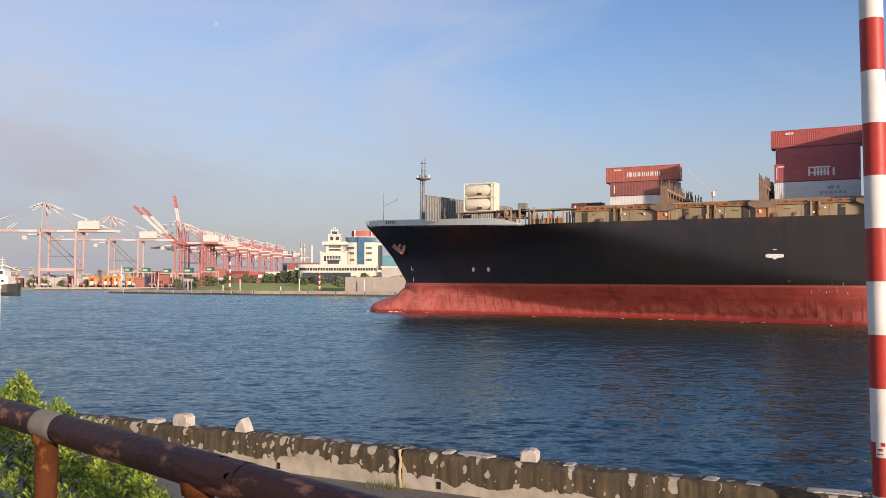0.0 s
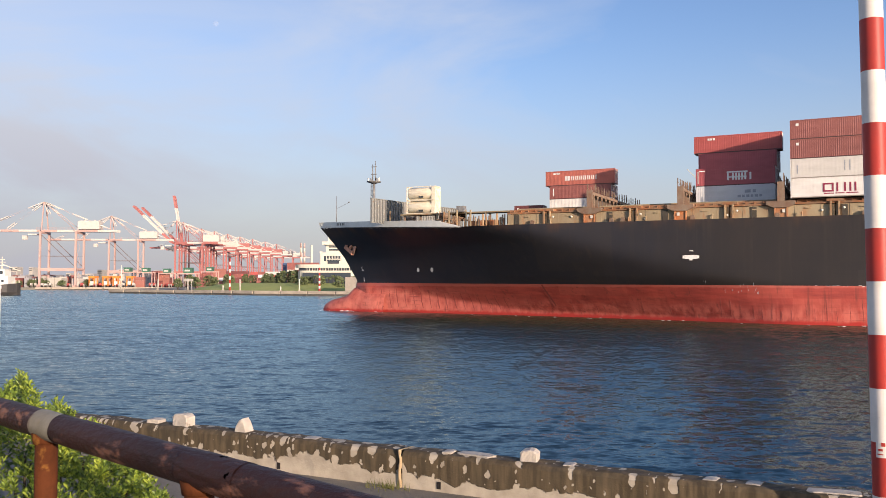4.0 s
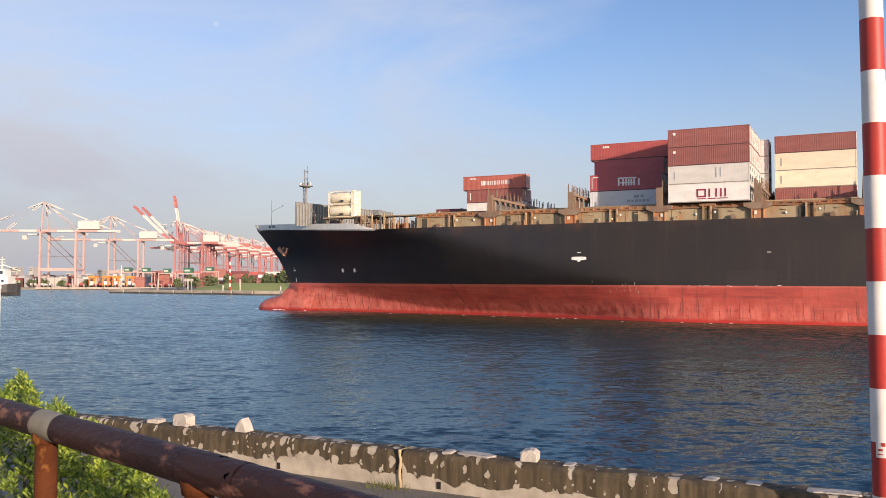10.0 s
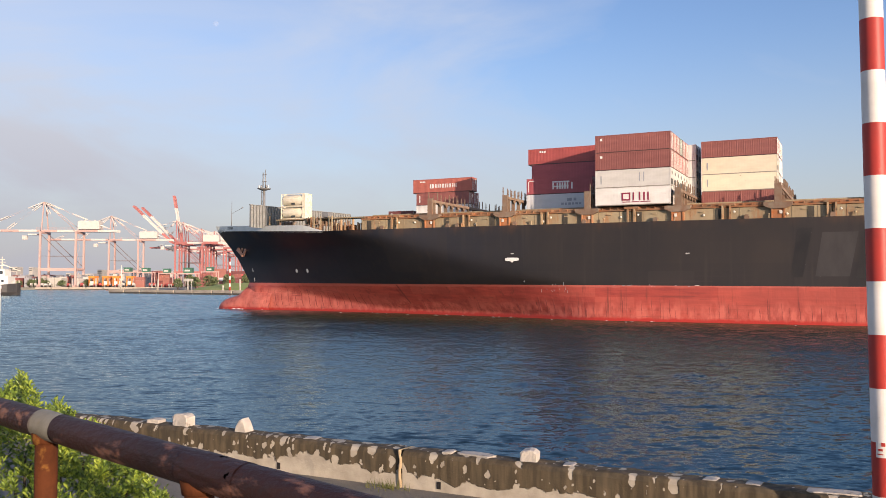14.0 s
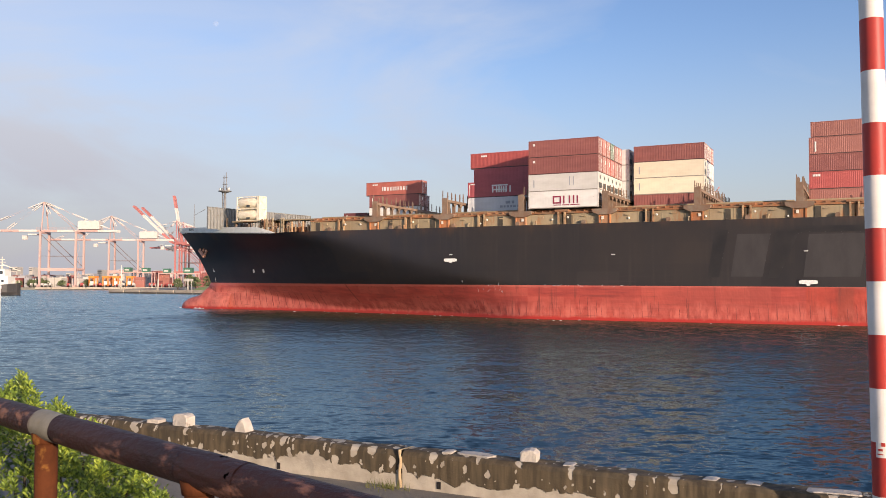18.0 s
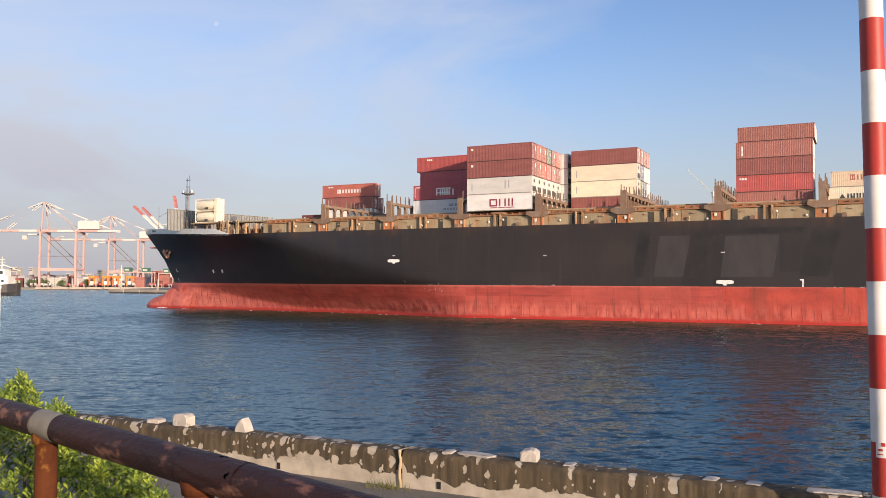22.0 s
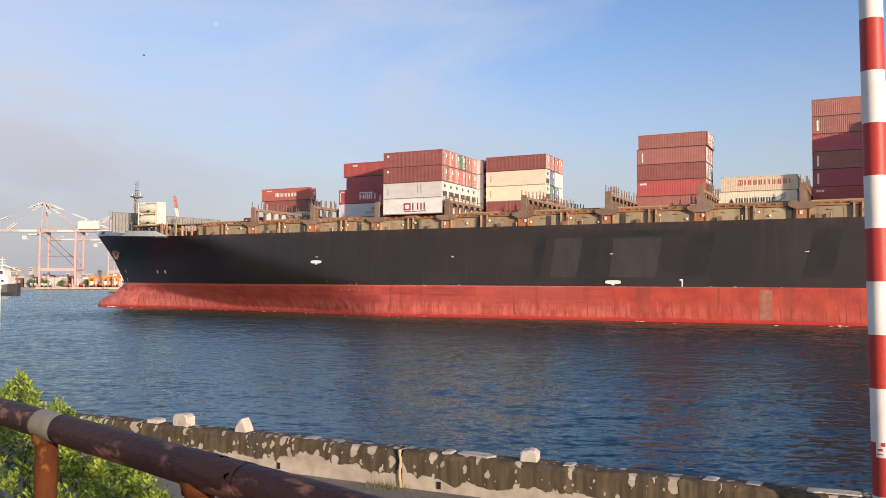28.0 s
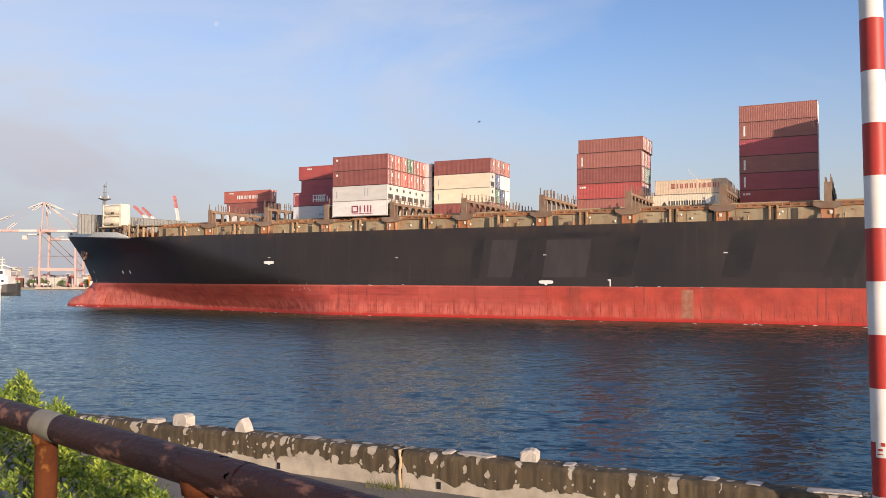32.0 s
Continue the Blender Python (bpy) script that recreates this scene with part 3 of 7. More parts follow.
def container_meshes(colour, length, height, style):
    key = (colour, length, height, style)
    if key in SHELLS:
        return SHELLS[key]
    made = {}

    def mesh(name, bm, mat):
        me = bpy.data.meshes.new(name)
        bm.to_mesh(me)
        bm.free()
        me.materials.append(M[mat])
        made[name] = me
    ins = 0.02
    deep = 0.013 if style != "reefer" else 0.004
    for name, y, out in (("side_panel", ins, -1), ("far_panel", WID - ins, 1)):
        bm = B()
        corrugated(bm, length, height, y, out, 0.28 if style != "reefer" else 0.5, deep)
        mesh(name, bm, "c_" + colour)
    bm = B()
    box(bm, 0.05, length - 0.1, 0.04, WID - 0.04, height - 0.06, height - 0.02)
    mesh("roof", bm, "c_" + colour)
    bm = B()
    box(bm, 0.05, length - 0.1, 0.04, WID - 0.04, 0.1, 0.16)
    mesh("floor", bm, "castings")
    bm = B()
    box(bm, 0.03, 0.09, 0.1, WID - 0.1, 0.14, height - 0.1)
    mesh("front_wall", bm, "c_" + colour)
    bm = B()
    for y in (0.0, WID - 0.1):
        for x in (0.0, length - 0.16):
            box(bm, x, x + 0.16, y, y + 0.1, 0.12, height - 0.12)
        box(bm, 0.16, length - 0.16, y + (0.0 if y == 0 else 0.02), y + (0.08 if y == 0 else 0.1), height - 0.12, height - 0.005)
    for x in (0.0, length - 0.12):
        box(bm, x, x + 0.12, 0.1, WID - 0.1, height - 0.12, height - 0.008)
    mesh("frame", bm, "c_" + colour)
    bm = B()
    for y in (0.0, WID - 0.1):
        box(bm, 0.16, length - 0.16, y + (0.01 if y == 0 else 0.02), y + (0.08 if y == 0 else 0.09), 0.0, 0.15)
    for x in (0.01, length - 0.13):
        box(bm, x, x + 0.12, 0.1, WID - 0.1, 0.0, 0.15)
    mesh("bottom_rail", bm, "underrail_pale" if colour in ("white", "cream", "palegrey", "sand", "grey") else "underrail")
    bm = B()
    box(bm, 0, 0.178, 0, 0.162, 0, 0.122)
    mesh("corner_casting", bm, "castings" if colour not in ("white", "cream", "palegrey") else "c_palegrey")
    if style == "reefer":
        bm = B()
        box(bm, length - 0.10, length - 0.03, 0.1, WID - 0.1, 0.15, height - 0.12)
        mesh("machinery_panel", bm, "c_palegrey")
        bm = B()
        n = 14
        for yc in (1.2,):
            spin = Matrix.Translation((length - 0.028, yc, height * 0.74)) @ pose(0, 0, 0, 0, 90, 0)
            v = [bm.verts.new(spin @ Vector((0.32 * math.cos(6.2832 * k / n), 0.38 * math.sin(6.2832 * k / n), 0.02))) for k in range(n)]
            bm.faces.new(v)
        mesh("fan_grille", bm, "mark_dark")
        bm = B()
        box(bm, length - 0.035, length - 0.012, 0.35, WID - 0.35, 0.3, height * 0.42)
        mesh("compressor_hatch", bm, "mark_dark")
    else:
        bm = B()
        box(bm, length - 0.10, length - 0.04, 0.11, WID / 2 - 0.008, 0.16, height - 0.13)
        for k in range(5):
            z = 0.3 + (height - 0.6) * k / 4
            box(bm, length - 0.05, length - 0.025, 0.16, WID / 2 - 0.06, z - 0.12, z + 0.12)
        mesh("door", bm, "c_" + colour)
        bm = B()
        for y in (0.38, 0.92):
            rod(bm, (length + 0.01, y, 0.16), (length + 0.01, y, height - 0.1), 0.026, n=5)
            for z in (0.5, 1.2, height - 0.4):
                box(bm, length - 0.03, length + 0.006, y - 0.05, y + 0.05, z - 0.04, z + 0.04)
        mesh("lock_rod", bm, "mark_white")
        bm = B()
        box(bm, length - 0.03, length - 0.012, 0.5, 0.82, height * 0.55, height * 0.8)
        mesh("data_plate", bm, "mark_white")
    SHELLS[key] = made
    return made


def bars(name, words, parent, mat, x, z, h, y=-0.006, label=""):
    """Lettering and emblems as plain blocks: a row of widths, negative for a gap."""
    for w in words:
        if w > 0:
            bm = B()
            box(bm, x, x + w, y - 0.006, y + 0.0, z, z + h)
            part(name, bm, mat, parent, label)
            x += w
        else:
            x -= w


def strokes(parent, mat, x, z, h, count, wide, gap, thick):
    """A word as plain upright bars, two for each character."""
    for k in range(count):
        bm = B()
        for a in (x, x + wide - thick):
            box(bm, a, a + thick, -0.014, -0.004, z, z + h)
        part("lettering", bm, mat, parent, "lettering as plain bars")
        x += wide + gap


WORDS = {"oxide": "oxide-red", "brown": "dark maroon", "maroon": "maroon", "scarlet": "bright red", "orange": "orange-red", "white": "white", "cream": "cream", "grey": "blue-grey", "palegrey": "pale grey", "green": "dark green", "blue": "dark blue", "terracotta": "terracotta", "sand": "sand-coloured"}


def container(x, y, z, colour, length=FT40, height=HC, style="dry", group="", note=""):
    made = container_meshes(colour, length, height, style)
    word = {FT40: "forty-foot", FT45: "forty-five-foot", FT20: "twenty-foot"}[length]
    kind_word = "refrigerated container" if style == "reefer" else "container" if note else "corrugated steel container"
    ob = thing("shipping_container", f"{WORDS[colour]} {word} {kind_word} {note or 'stacked on the ship'}", "container", group)
    for name in made:
        if name == "door":
            new_door = new("door", made["door"])
            new_door.parent = ob
            rods_ = new("lock_rod", made["lock_rod"])
            rods_.parent = new_door
            other = new("door", made["door"])
            other.parent = ob
            other.matrix_basis = Matrix.Translation((0, WID / 2 - 0.103, 0))
            rods2 = new("lock_rod", made["lock_rod"])
            rods2.parent = other
            plate_ = new("data_plate", made["data_plate"])
            plate_.parent = other
        elif name == "corner_casting":
            for cx in (-0.004, length - 0.174):
                for cy in (-0.004, WID - 0.158):
                    for cz in (-0.004, height - 0.118):
                        o = new(name, made[name])
                        o.parent = ob
                        o.location = (cx, cy, cz)
        elif name not in ("lock_rod", "data_plate"):
            o = new("side_panel" if name == "far_panel" else name, made[name])
            o.parent = ob
    AFLOAT.append((ob, Matrix.Translation((x, y, z))))
    return ob


PITCH = 2.52


def emblem(ob, height, colour, x=0.55):
    """Small owner's code in the upper corner, unreadable."""
    bars("owner_code", (0.32, -0.1, 0.32, -0.1, 0.32), ob, colour, x, height - 0.75, 0.34)


# the stack in the bay behind the foremost one: a long box over two shorter ones
y0 = 22.6
g = "containers of the foremost stack"
c = container(-42.1, y0, 19.58, "white", height=STD, group=g, note="at the foot of a stack")
c = container(-42.1, y0, 19.58 + STD, "oxide", height=STD, group=g)
bars("owner_code", (0.22,), c, "mark_white", 0.7, 0.6, 1.5)
c = container(-42.9, y0, 19.58 + 2 * STD, "orange", FT45, group=g, note="with pale block lettering")
strokes(c, "mark_white", 4.75, 0.98, 0.82, 7, 0.66, 0.14, 0.2)
bars("emblem", (0.3, -0.15, 0.3), c, "mark_white", 4.0, 0.95, 0.9)
bars("owner_code", (0.5, -0.1, 0.7), c, "mark_white", 1.6, 2.25, 0.25)
for k in range(1, 2):
    container(-42.1, y0 + k * PITCH, 19.58, "brown", height=STD, group=g)
    container(-42.1, y0 + k * PITCH, 19.58 + STD, "oxide", height=STD, group=g)
c = container(-50.7, 25.6, 18.9, "brown", FT20, STD, group=g, note="alone on a hatch cover")
bars("owner_code", (0.4,), c, "mark_white", 0.6, 1.7, 0.4)
# next bay: grey box, maroon box with emblem, two more inboard
g = "containers of the stack with the emblem"
ya = 8.6
c = container(-11.9, ya, 18.92, "grey", group=g, note="with a faded emblem")
bars("lettering", (0.5, -0.2, 0.4, -0.2, 0.5, -0.2, 0.4, -0.2, 0.5, -0.2, 0.4), c, "mark_grey", 6.5, 0.9, 0.4)
bars("emblem", (0.9, -0.3, 0.5), c, "mark_grey", 7.6, 1.6, 0.5)
c = container(-11.9, ya, 18.92 + HC, "maroon", group=g, note="with a pale block emblem")
bars("emblem", (0.28, -0.5, 0.28, -0.2, 0.28, -0.18, 0.28, -0.18, 0.28, -0.2, 0.28, -0.5, 0.28), c, "mark_white", 4.9, 0.85, 1.15)
bars("emblem_bar", (3.2,), c, "mark_white", 4.85, 2.05, 0.22)
bars("emblem_bar", (2.9,), c, "mark_white", 5.0, 1.25, 0.2)
bars("owner_code", (1.0,), c, "mark_white", 0.5, 2.4, 0.16)
bars("owner_code", (0.12,), c, "mark_white", 0.3, 0.5, 1.9)
yb = 11.3
c = container(-11.9, yb, 18.92 + 2 * HC, "maroon", group=g)
c = container(-12.6, yb, 18.92 + 3 * HC, "scarlet", FT45, group=g, note="on top of a stack")
emblem(c, HC, "mark_white", 2.2)
for k in (1, 2):
    for j, col in enumerate(("oxide", "brown", "oxide", "scarlet")):
        if k == 1 and j < 2 or k == 2 or j > 1:
            container(-11.9, ya + (k + (1 if j > 1 else 0)) * PITCH, 18.92 + j * HC, col, group=g)
# the large block: pale boxes under red ones
g = "containers of the large block"
ends = (("oxide", "terracotta", "orange", "scarlet", "terracotta", "oxide"), ("oxide", "orange", "terracotta", "green", "oxide", "orange"))
for k in range(6):
    y = 1.1 + k * PITCH
    for j in range(4):
        z = 18.65 + j * HC
        if j < 2:
            col = "white" if j == 0 else "palegrey"
            c = container(3.0, y, z, col if k == 0 else "white", group=g, style="reefer", note="at a block's foot")
        else:
            c = container(3.0, y, z, ends[j - 2][k], group=g, note="in a block's upper tiers")
        if k == 0 and j == 0:
            bm = B()
            for a, b2, c0, c1 in ((4.35, 4.6, 0.75, 2.05), (5.55, 5.8, 0.75, 2.05), (4.6, 5.55, 0.75, 1.0), (4.6, 5.55, 1.8, 2.05)):
                box(bm, a, b2, -0.014, -0.004, c0, c1)
            part("emblem", bm, "mark_magenta", c, "maroon square outline")
            for a, b2, c0, c1 in ((6.15, 6.4, 0.75, 2.05), (7.15, 7.4, 0.75, 2.05), (7.85, 8.1, 0.75, 2.05), (8.5, 8.75, 0.75, 2.05)):
                bm = B()
                box(bm, a, b2, -0.014, -0.004, c0, c1)
                part("lettering", bm, "mark_magenta", c, "maroon lettering as plain bars")
            bars("small_lettering", (1.3, -0.2, 1.2, -0.2, 1.6), c, "mark_magenta", 4.5, 0.45, 0.14)
        if k == 0 and j > 1:
            bars("owner_code", (0.4,), c, "mark_white", 0.8, 2.0, 0.4)
        if k == 0 and j == 1:
            bars("vent", (0.16,), c, "mark_grey", 0.9, 0.7, 1.3)
            bars("vent", (0.16, -0.5, 0.16), c, "mark_grey", 7.2, 0.9, 1.5)
for k in (6, 7):
    for j in range(4):
        container(4.3, 1.1 + k * PITCH + 0.3, 18.65 + j * HC, "white", group=g, style="reefer", note="inboard in a block")
# cream boxes set well inboard
g = "containers of the cream stack"
for k in range(4):
    y = 15.6 + k * PITCH
    z = 18.87
    for j, (col, style) in enumerate((("oxide", "dry"), ("cream", "reefer"), ("cream", "reefer"), ("oxide", "dry"))):
        if k:
            col, style = (("terracotta", "oxide", "orange"), ("blue", "grey", "white"), ("green", "blue", "white"), ("white", "oxide", "terracotta"))[(3, 2, 1, 0)[j] if j else 0][k - 1] if j else "oxide", "dry"
        c = container(17.5, y, z, col, group=g, style=style)
        if k == 0 and j in (1, 2):
            bars("vent", (0.2,), c, "mark_grey", 0.9, 0.8, 1.3)
        z += HC
# five tiers of red boxes
g = "containers of the red stack"
z = 18.92
for j, (col, h) in enumerate((("terracotta", HC), ("scarlet", HC), ("oxide", HC), ("terracotta", HC), ("terracotta", STD))):
    yy = 19.0
    c = container(46.3 if j == 4 else 46.0, yy, z, col, height=h, group=g)
    if j == 1:
        emblem(c, h, "mark_white")
    if j == 3:
        bars("owner_code", (0.25,), c, "mark_white", 0.9, 0.5, 1.7)
    for k in (1, 2):
        container(46.3 if j == 4 else 46.0, yy + k * PITCH, z, (("oxide", "brown", "green", "oxide", "terracotta"), ("oxide", "oxide", "green", "scarlet", "oxide"))[k - 1][j], height=h, group=g)
    z += h
# two pale boxes with lettering
g = "containers of the low pale stack"
for k in range(3):
    c = container(59.2, 17.6 + k * PITCH, 19.3, "cream" if k < 2 else "palegrey", FT45, STD, group=g, note="with dark block lettering" if k == 0 else "")
    if k == 0:
        strokes(c, "mark_dark", 4.1, 0.75, 0.78, 7, 0.68, 0.2, 0.2)
        bm = B()
        v = [bm.verts.new(p) for p in ((2.9, -0.01, 0.75), (3.8, -0.01, 0.75), (3.35, -0.01, 1.5))]
        bm.faces.new(v)
        part("emblem", bm, "mark_dark", c, "dark triangle emblem")
        bm = B()
        v = [bm.verts.new(p) for p in ((7.6, -0.01, 0.12), (9.0, -0.01, 0.12), (12.0, -0.01, 1.2), (12.0, -0.01, 2.3))]
        bm.faces.new(v)
        part("painted_wave", bm, "mark_grey", c, "grey curved stripe")
    c = container(60.86, 17.6 + k * PITCH, 19.3 + STD, "sand" if k < 2 else "oxide", height=STD, group=g, note="with red block lettering" if k == 0 else "")
    if k == 0:
        strokes(c, "mark_red", 3.9, 1.1, 0.85, 4, 0.72, 0.14, 0.17)
        strokes(c, "mark_red", 7.75, 1.1, 0.85, 4, 0.72, 0.14, 0.17)
        bm = B()
        for a, b2, c0, c1 in ((2.9, 3.6, 1.85, 2.0), (2.9, 3.6, 1.1, 1.2), (2.9, 3.0, 1.2, 1.85), (3.5, 3.6, 1.2, 1.85), (3.15, 3.35, 1.2, 1.85)):
            box(bm, a, b2, -0.012, -0.004, c0, c1)
        part("emblem", bm, "mark_red", c, "red framed emblem")
# tall stack of six, and the block behind it
g = "containers of the tall stack"
z = 19.05
for j, col in enumerate(("scarlet", "maroon", "terracotta", "maroon", "terracotta", "terracotta")):
    for k in range(2):
        c = container(75.4, 16.4 + k * PITCH, z, col, group=g)
        if k == 0 and j in (1, 2, 4):
            bars("owner_code", (0.3,), c, "mark_white", 0.7, 0.6, 1.7)
        if k == 0 and j == 0:
            emblem(c, HC, "mark_white")
    z += HC

# ---- deck edge, hatches and lashing bridges ----
HALF = 7.315
BRIDGE = [-27.6 + 2 * HALF * k for k in range(9)]
AFT_END = 100.0
# coaming panels between the posts
bm = B()
box(bm, 0.06, HALF - 0.06, 1.2, 1.34, 0, 1.9)
for xx in (1.9, 5.4):
    box(bm, xx - 0.03, xx + 0.03, 1.16, 1.22, 0.05, 1.86)
box(bm, 3.3, 4.0, 1.0, 1.2, 1.35, 1.5)
panel = part("coaming_panel", bm, "deck", ship, "weathered buff coaming plate", at=Matrix.Translation((BRIDGE[0] - 2 * HALF, 0, DECK - 0.1)))
for k in range(-1, 17):
    again(panel, Matrix.Translation((BRIDGE[0] + k * HALF, 0, DECK - 0.1)))
# platform over the side passage
bm = B()
box(bm, 0.02, HALF - 0.02, 1.05, 3.6, 17.78, 17.94)
box(bm, 0.02, HALF - 0.02, 0.98, 1.06, 17.72, 18.0)
box(bm, 0.02, HALF - 0.02, 2.3, 2.42, 17.94, 18.5)
for xx in (0.9, 2.2, 3.5, 4.8, 6.1):
    box(bm, xx - 0.05, xx + 0.05, 1.9, 2.3, 17.94, 18.35)
slab = part("passage_roof", bm, "rustdeck", ship, "rust-streaked platform edge", at=Matrix.Translation((BRIDGE[0] - 2 * HALF, 0, 0)))
for k in range(-1, 17):
    again(slab, Matrix.Translation((BRIDGE[0] + k * HALF, 0, 0)))
# twin posts half way between the bridges
bm = B()
box(bm, -0.13, 0.13, 0.72, 1.1, DECK - 0.1, 18.0)
box(bm, -0.2, 0.2, 0.66, 1.16, DECK - 0.1, DECK + 0.12)
post = part("support_post", bm, "deckpost", ship, at=Matrix.Translation((BRIDGE[0] - HALF - 0.6, 0, 0)))
bm = B()
box(bm, -1.15, 1.15, 0.7, 2.4, 18.0, 18.36)
cap = part("support_head", bm, "rustdeck", ship, at=Matrix.Translation((BRIDGE[0] - HALF, 0, 0)))
bm = B()
lathe(bm, ((0.0, 0.1), (0.15, 0.1), (0.19, 0.0), (0.19, -0.12), (0.0, -0.12)), 12)
bmesh.ops.rotate(bm, verts=bm.verts[:], cent=(0, 0, 0), matrix=Matrix.Rotation(radians(90), 3, "X"))
lamp = part("deck_lamp", bm, "lampglass", ship, "round pale lamp fitting", at=Matrix.Translation((BRIDGE[0] - HALF + 1.15, 0.5, 17.0)))
for k in range(-1, 9):
    x = BRIDGE[0] + HALF + 2 * HALF * k
    if k >= 0:
        again(post, Matrix.Translation((x - 0.6, 0, 0)))
        again(cap, Matrix.Translation((x, 0, 0)))
        again(lamp, Matrix.Translation((x + 1.15, 0.5, 17.0)))
    again(post, Matrix.Translation((x + 0.5, 0, 0)))
for x in (-47.0, -44.3, -42.2, -38.6):
    again(post, Matrix.Translation((x, 0.6, 0)))
for k in range(9):
    again(post, pose(-49.2 + 0.82 * k, 1.5 if k % 2 else 2.3, -0.5 - 0.25 * (k % 3)) @ Matrix.Diagonal((0.6, 1.0, 1.0, 1.0)))
# heavy feet under the lashing bridges
bm = B()
box(bm, -0.75, 0.75, 0.85, 2.0, DECK - 0.1, 17.7)
box(bm, -0.95, -0.75, 0.7, 2.0, DECK - 0.1, 17.7)
box(bm, 0.75, 0.95, 0.7, 2.0, DECK - 0.1, 17.7)
foot = part("bridge_foot", bm, "rust", ship, "rust-stained foot of a lashing bridge", at=Matrix.Translation((BRIDGE[0], 0, 0)))
bm = B()
v = [(-2.0, 18.0), (2.0, 18.0), (2.0, 17.75), (1.0, 17.3), (-1.0, 17.3), (-2.0, 17.75)]
fa = [bm.verts.new((a, 0.55, b2)) for a, b2 in v]
fb = [bm.verts.new((a, 2.6, b2)) for a, b2 in v]
bm.faces.new(fa[::-1])
bm.faces.new(fb)
for k in range(6):
    bm.faces.new((fa[k], fa[(k + 1) % 6], fb[(k + 1) % 6], fb[k]))
for f in bm.faces:
    for vv in f.verts:
        vv.co.z += 0.28 if vv.co.z == 18.0 else 0
head = part("bridge_head", bm, "bridge", ship, at=Matrix.Translation((BRIDGE[0], 0, 0)))
bm = B()
box(bm, -0.2, 0.2, 0.62, 0.68, 16.55, 17.05)
plate = part("bay_sign", bm, "lampglass", ship, "small white plate", at=Matrix.Translation((BRIDGE[0] + 0.4, 0.06, 0)))
for k, x in enumerate(BRIDGE[1:]):
    again(foot, Matrix.Translation((x, 0, 0)))
    again(head, Matrix.Translation((x, 0, 0)))
    again(plate, Matrix.Translation((x + (0.4 if k % 2 else -0.3), 0.06, 0)))
# small gear in the passage
rnd = random.Random(4)
# solid dark slab on the panel, painted as the shade of an open door
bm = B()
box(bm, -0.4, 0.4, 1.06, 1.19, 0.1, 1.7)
doorway = part("passage_door", bm, "shade", ship, "dark slab for a shaded door opening", at=Matrix.Translation((-24.2, 0, DECK)))
bm = B()
box(bm, -0.35, 0.35, 0.55, 1.05, 0, 0.55)
box(bm, -0.25, 0.25, 0.6, 0.95, 0.55, 0.75)
chest = part("deck_box", bm, "bridge", ship, at=Matrix.Translation((-22.0, 0, DECK - 0.05)))
bm = B()
lathe(bm, ((0.0, 0.8), (0.16, 0.8), (0.2, 0.72), (0.12, 0.62), (0.1, 0.1), (0.2, 0.0)), 10)
vent = part("vent_head", bm, "deck", ship, at=Matrix.Translation((-18.4, 1.0, DECK - 0.05)))
for k in range(44):
    x = -40 + 138 * k / 44 + rnd.uniform(-0.8, 0.8)
    kind = k % 4
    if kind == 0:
        again(doorway, Matrix.Translation((x, 0, DECK)))
    elif kind == 1:
        again(chest, Matrix.Translation((x, rnd.uniform(-0.1, 0.1), DECK - 0.05)))
    elif kind == 2:
        again(vent, Matrix.Translation((x, rnd.uniform(0.6, 0.9), DECK - 0.05)))
    else:
        again(lamp, Matrix.Translation((x, 1.08, DECK + rnd.uniform(0.3, 1.2))))
# hatch covers
bm = B()
box(bm, 0.9, 2 * HALF - 0.9, 3.7, 2 * CL - 3.7, 17.0, 18.82)
hatch = part("hatch_cover", bm, "deck", ship, "flat steel hatch cover", at=Matrix.Translation((BRIDGE[0] - 2 * HALF, 0, 0)))
for x in BRIDGE:
    again(hatch, Matrix.Translation((x, 0, 0)))
# lashing bridges across the deck
bm = B()
box(bm, -0.5, 0.5, 1.0, 1.25, 18.0, 21.2)
box(bm, -0.5, 0.5, 2.1, 2.3, 18.0, 20.5)
box(bm, -0.35, -0.25, 1.25, 2.1, 18.0, 20.5)
tower = part("bridge_tower", bm, "bridge", ship, at=Matrix.Translation((BRIDGE[0], 0, 0)))
bm = B()
box(bm, -0.45, 0.45, 1.25, 2 * CL - 1.25, 20.5, 20.95)
box(bm, -0.5, -0.44, 1.25, 2 * CL - 1.25, 20.95, 21.1)
walkway = part("bridge_walkway", bm, "bridge", ship, at=Matrix.Translation((BRIDGE[0], 0, 0)))
bm = B()
box(bm, -0.3, 0.3, -0.12, 0.12, 18.0, 20.5)
for s in (-1, 1):
    a = [bm.verts.new(p) for p in ((0.3, s * 0.12, 20.5), (0.3, s * 0.75, 20.5), (0.3, s * 0.12, 19.9))]
    b3 = [bm.verts.new(p.co + Vector((-0.08, 0, 0))) for p in a]
    bm.faces.new(a)
    bm.faces.new(b3[::-1])
    bm.faces.new((a[1], a[2], b3[2], b3[1]))
leg = part("bridge_leg", bm, "bridge", ship, at=Matrix.Translation((BRIDGE[0], 4.8, 0)))
bm = B()
box(bm, -0.07, 0.07, -0.05, 0.05, 20.9, 22.35)
box(bm, -0.12, 0.12, -0.08, 0.08, 21.5, 21.62)
rail_rod = part("lashing_stanchion", bm, "bridge", ship, at=Matrix.Translation((BRIDGE[0] - 0.4, 1.3, 0)))
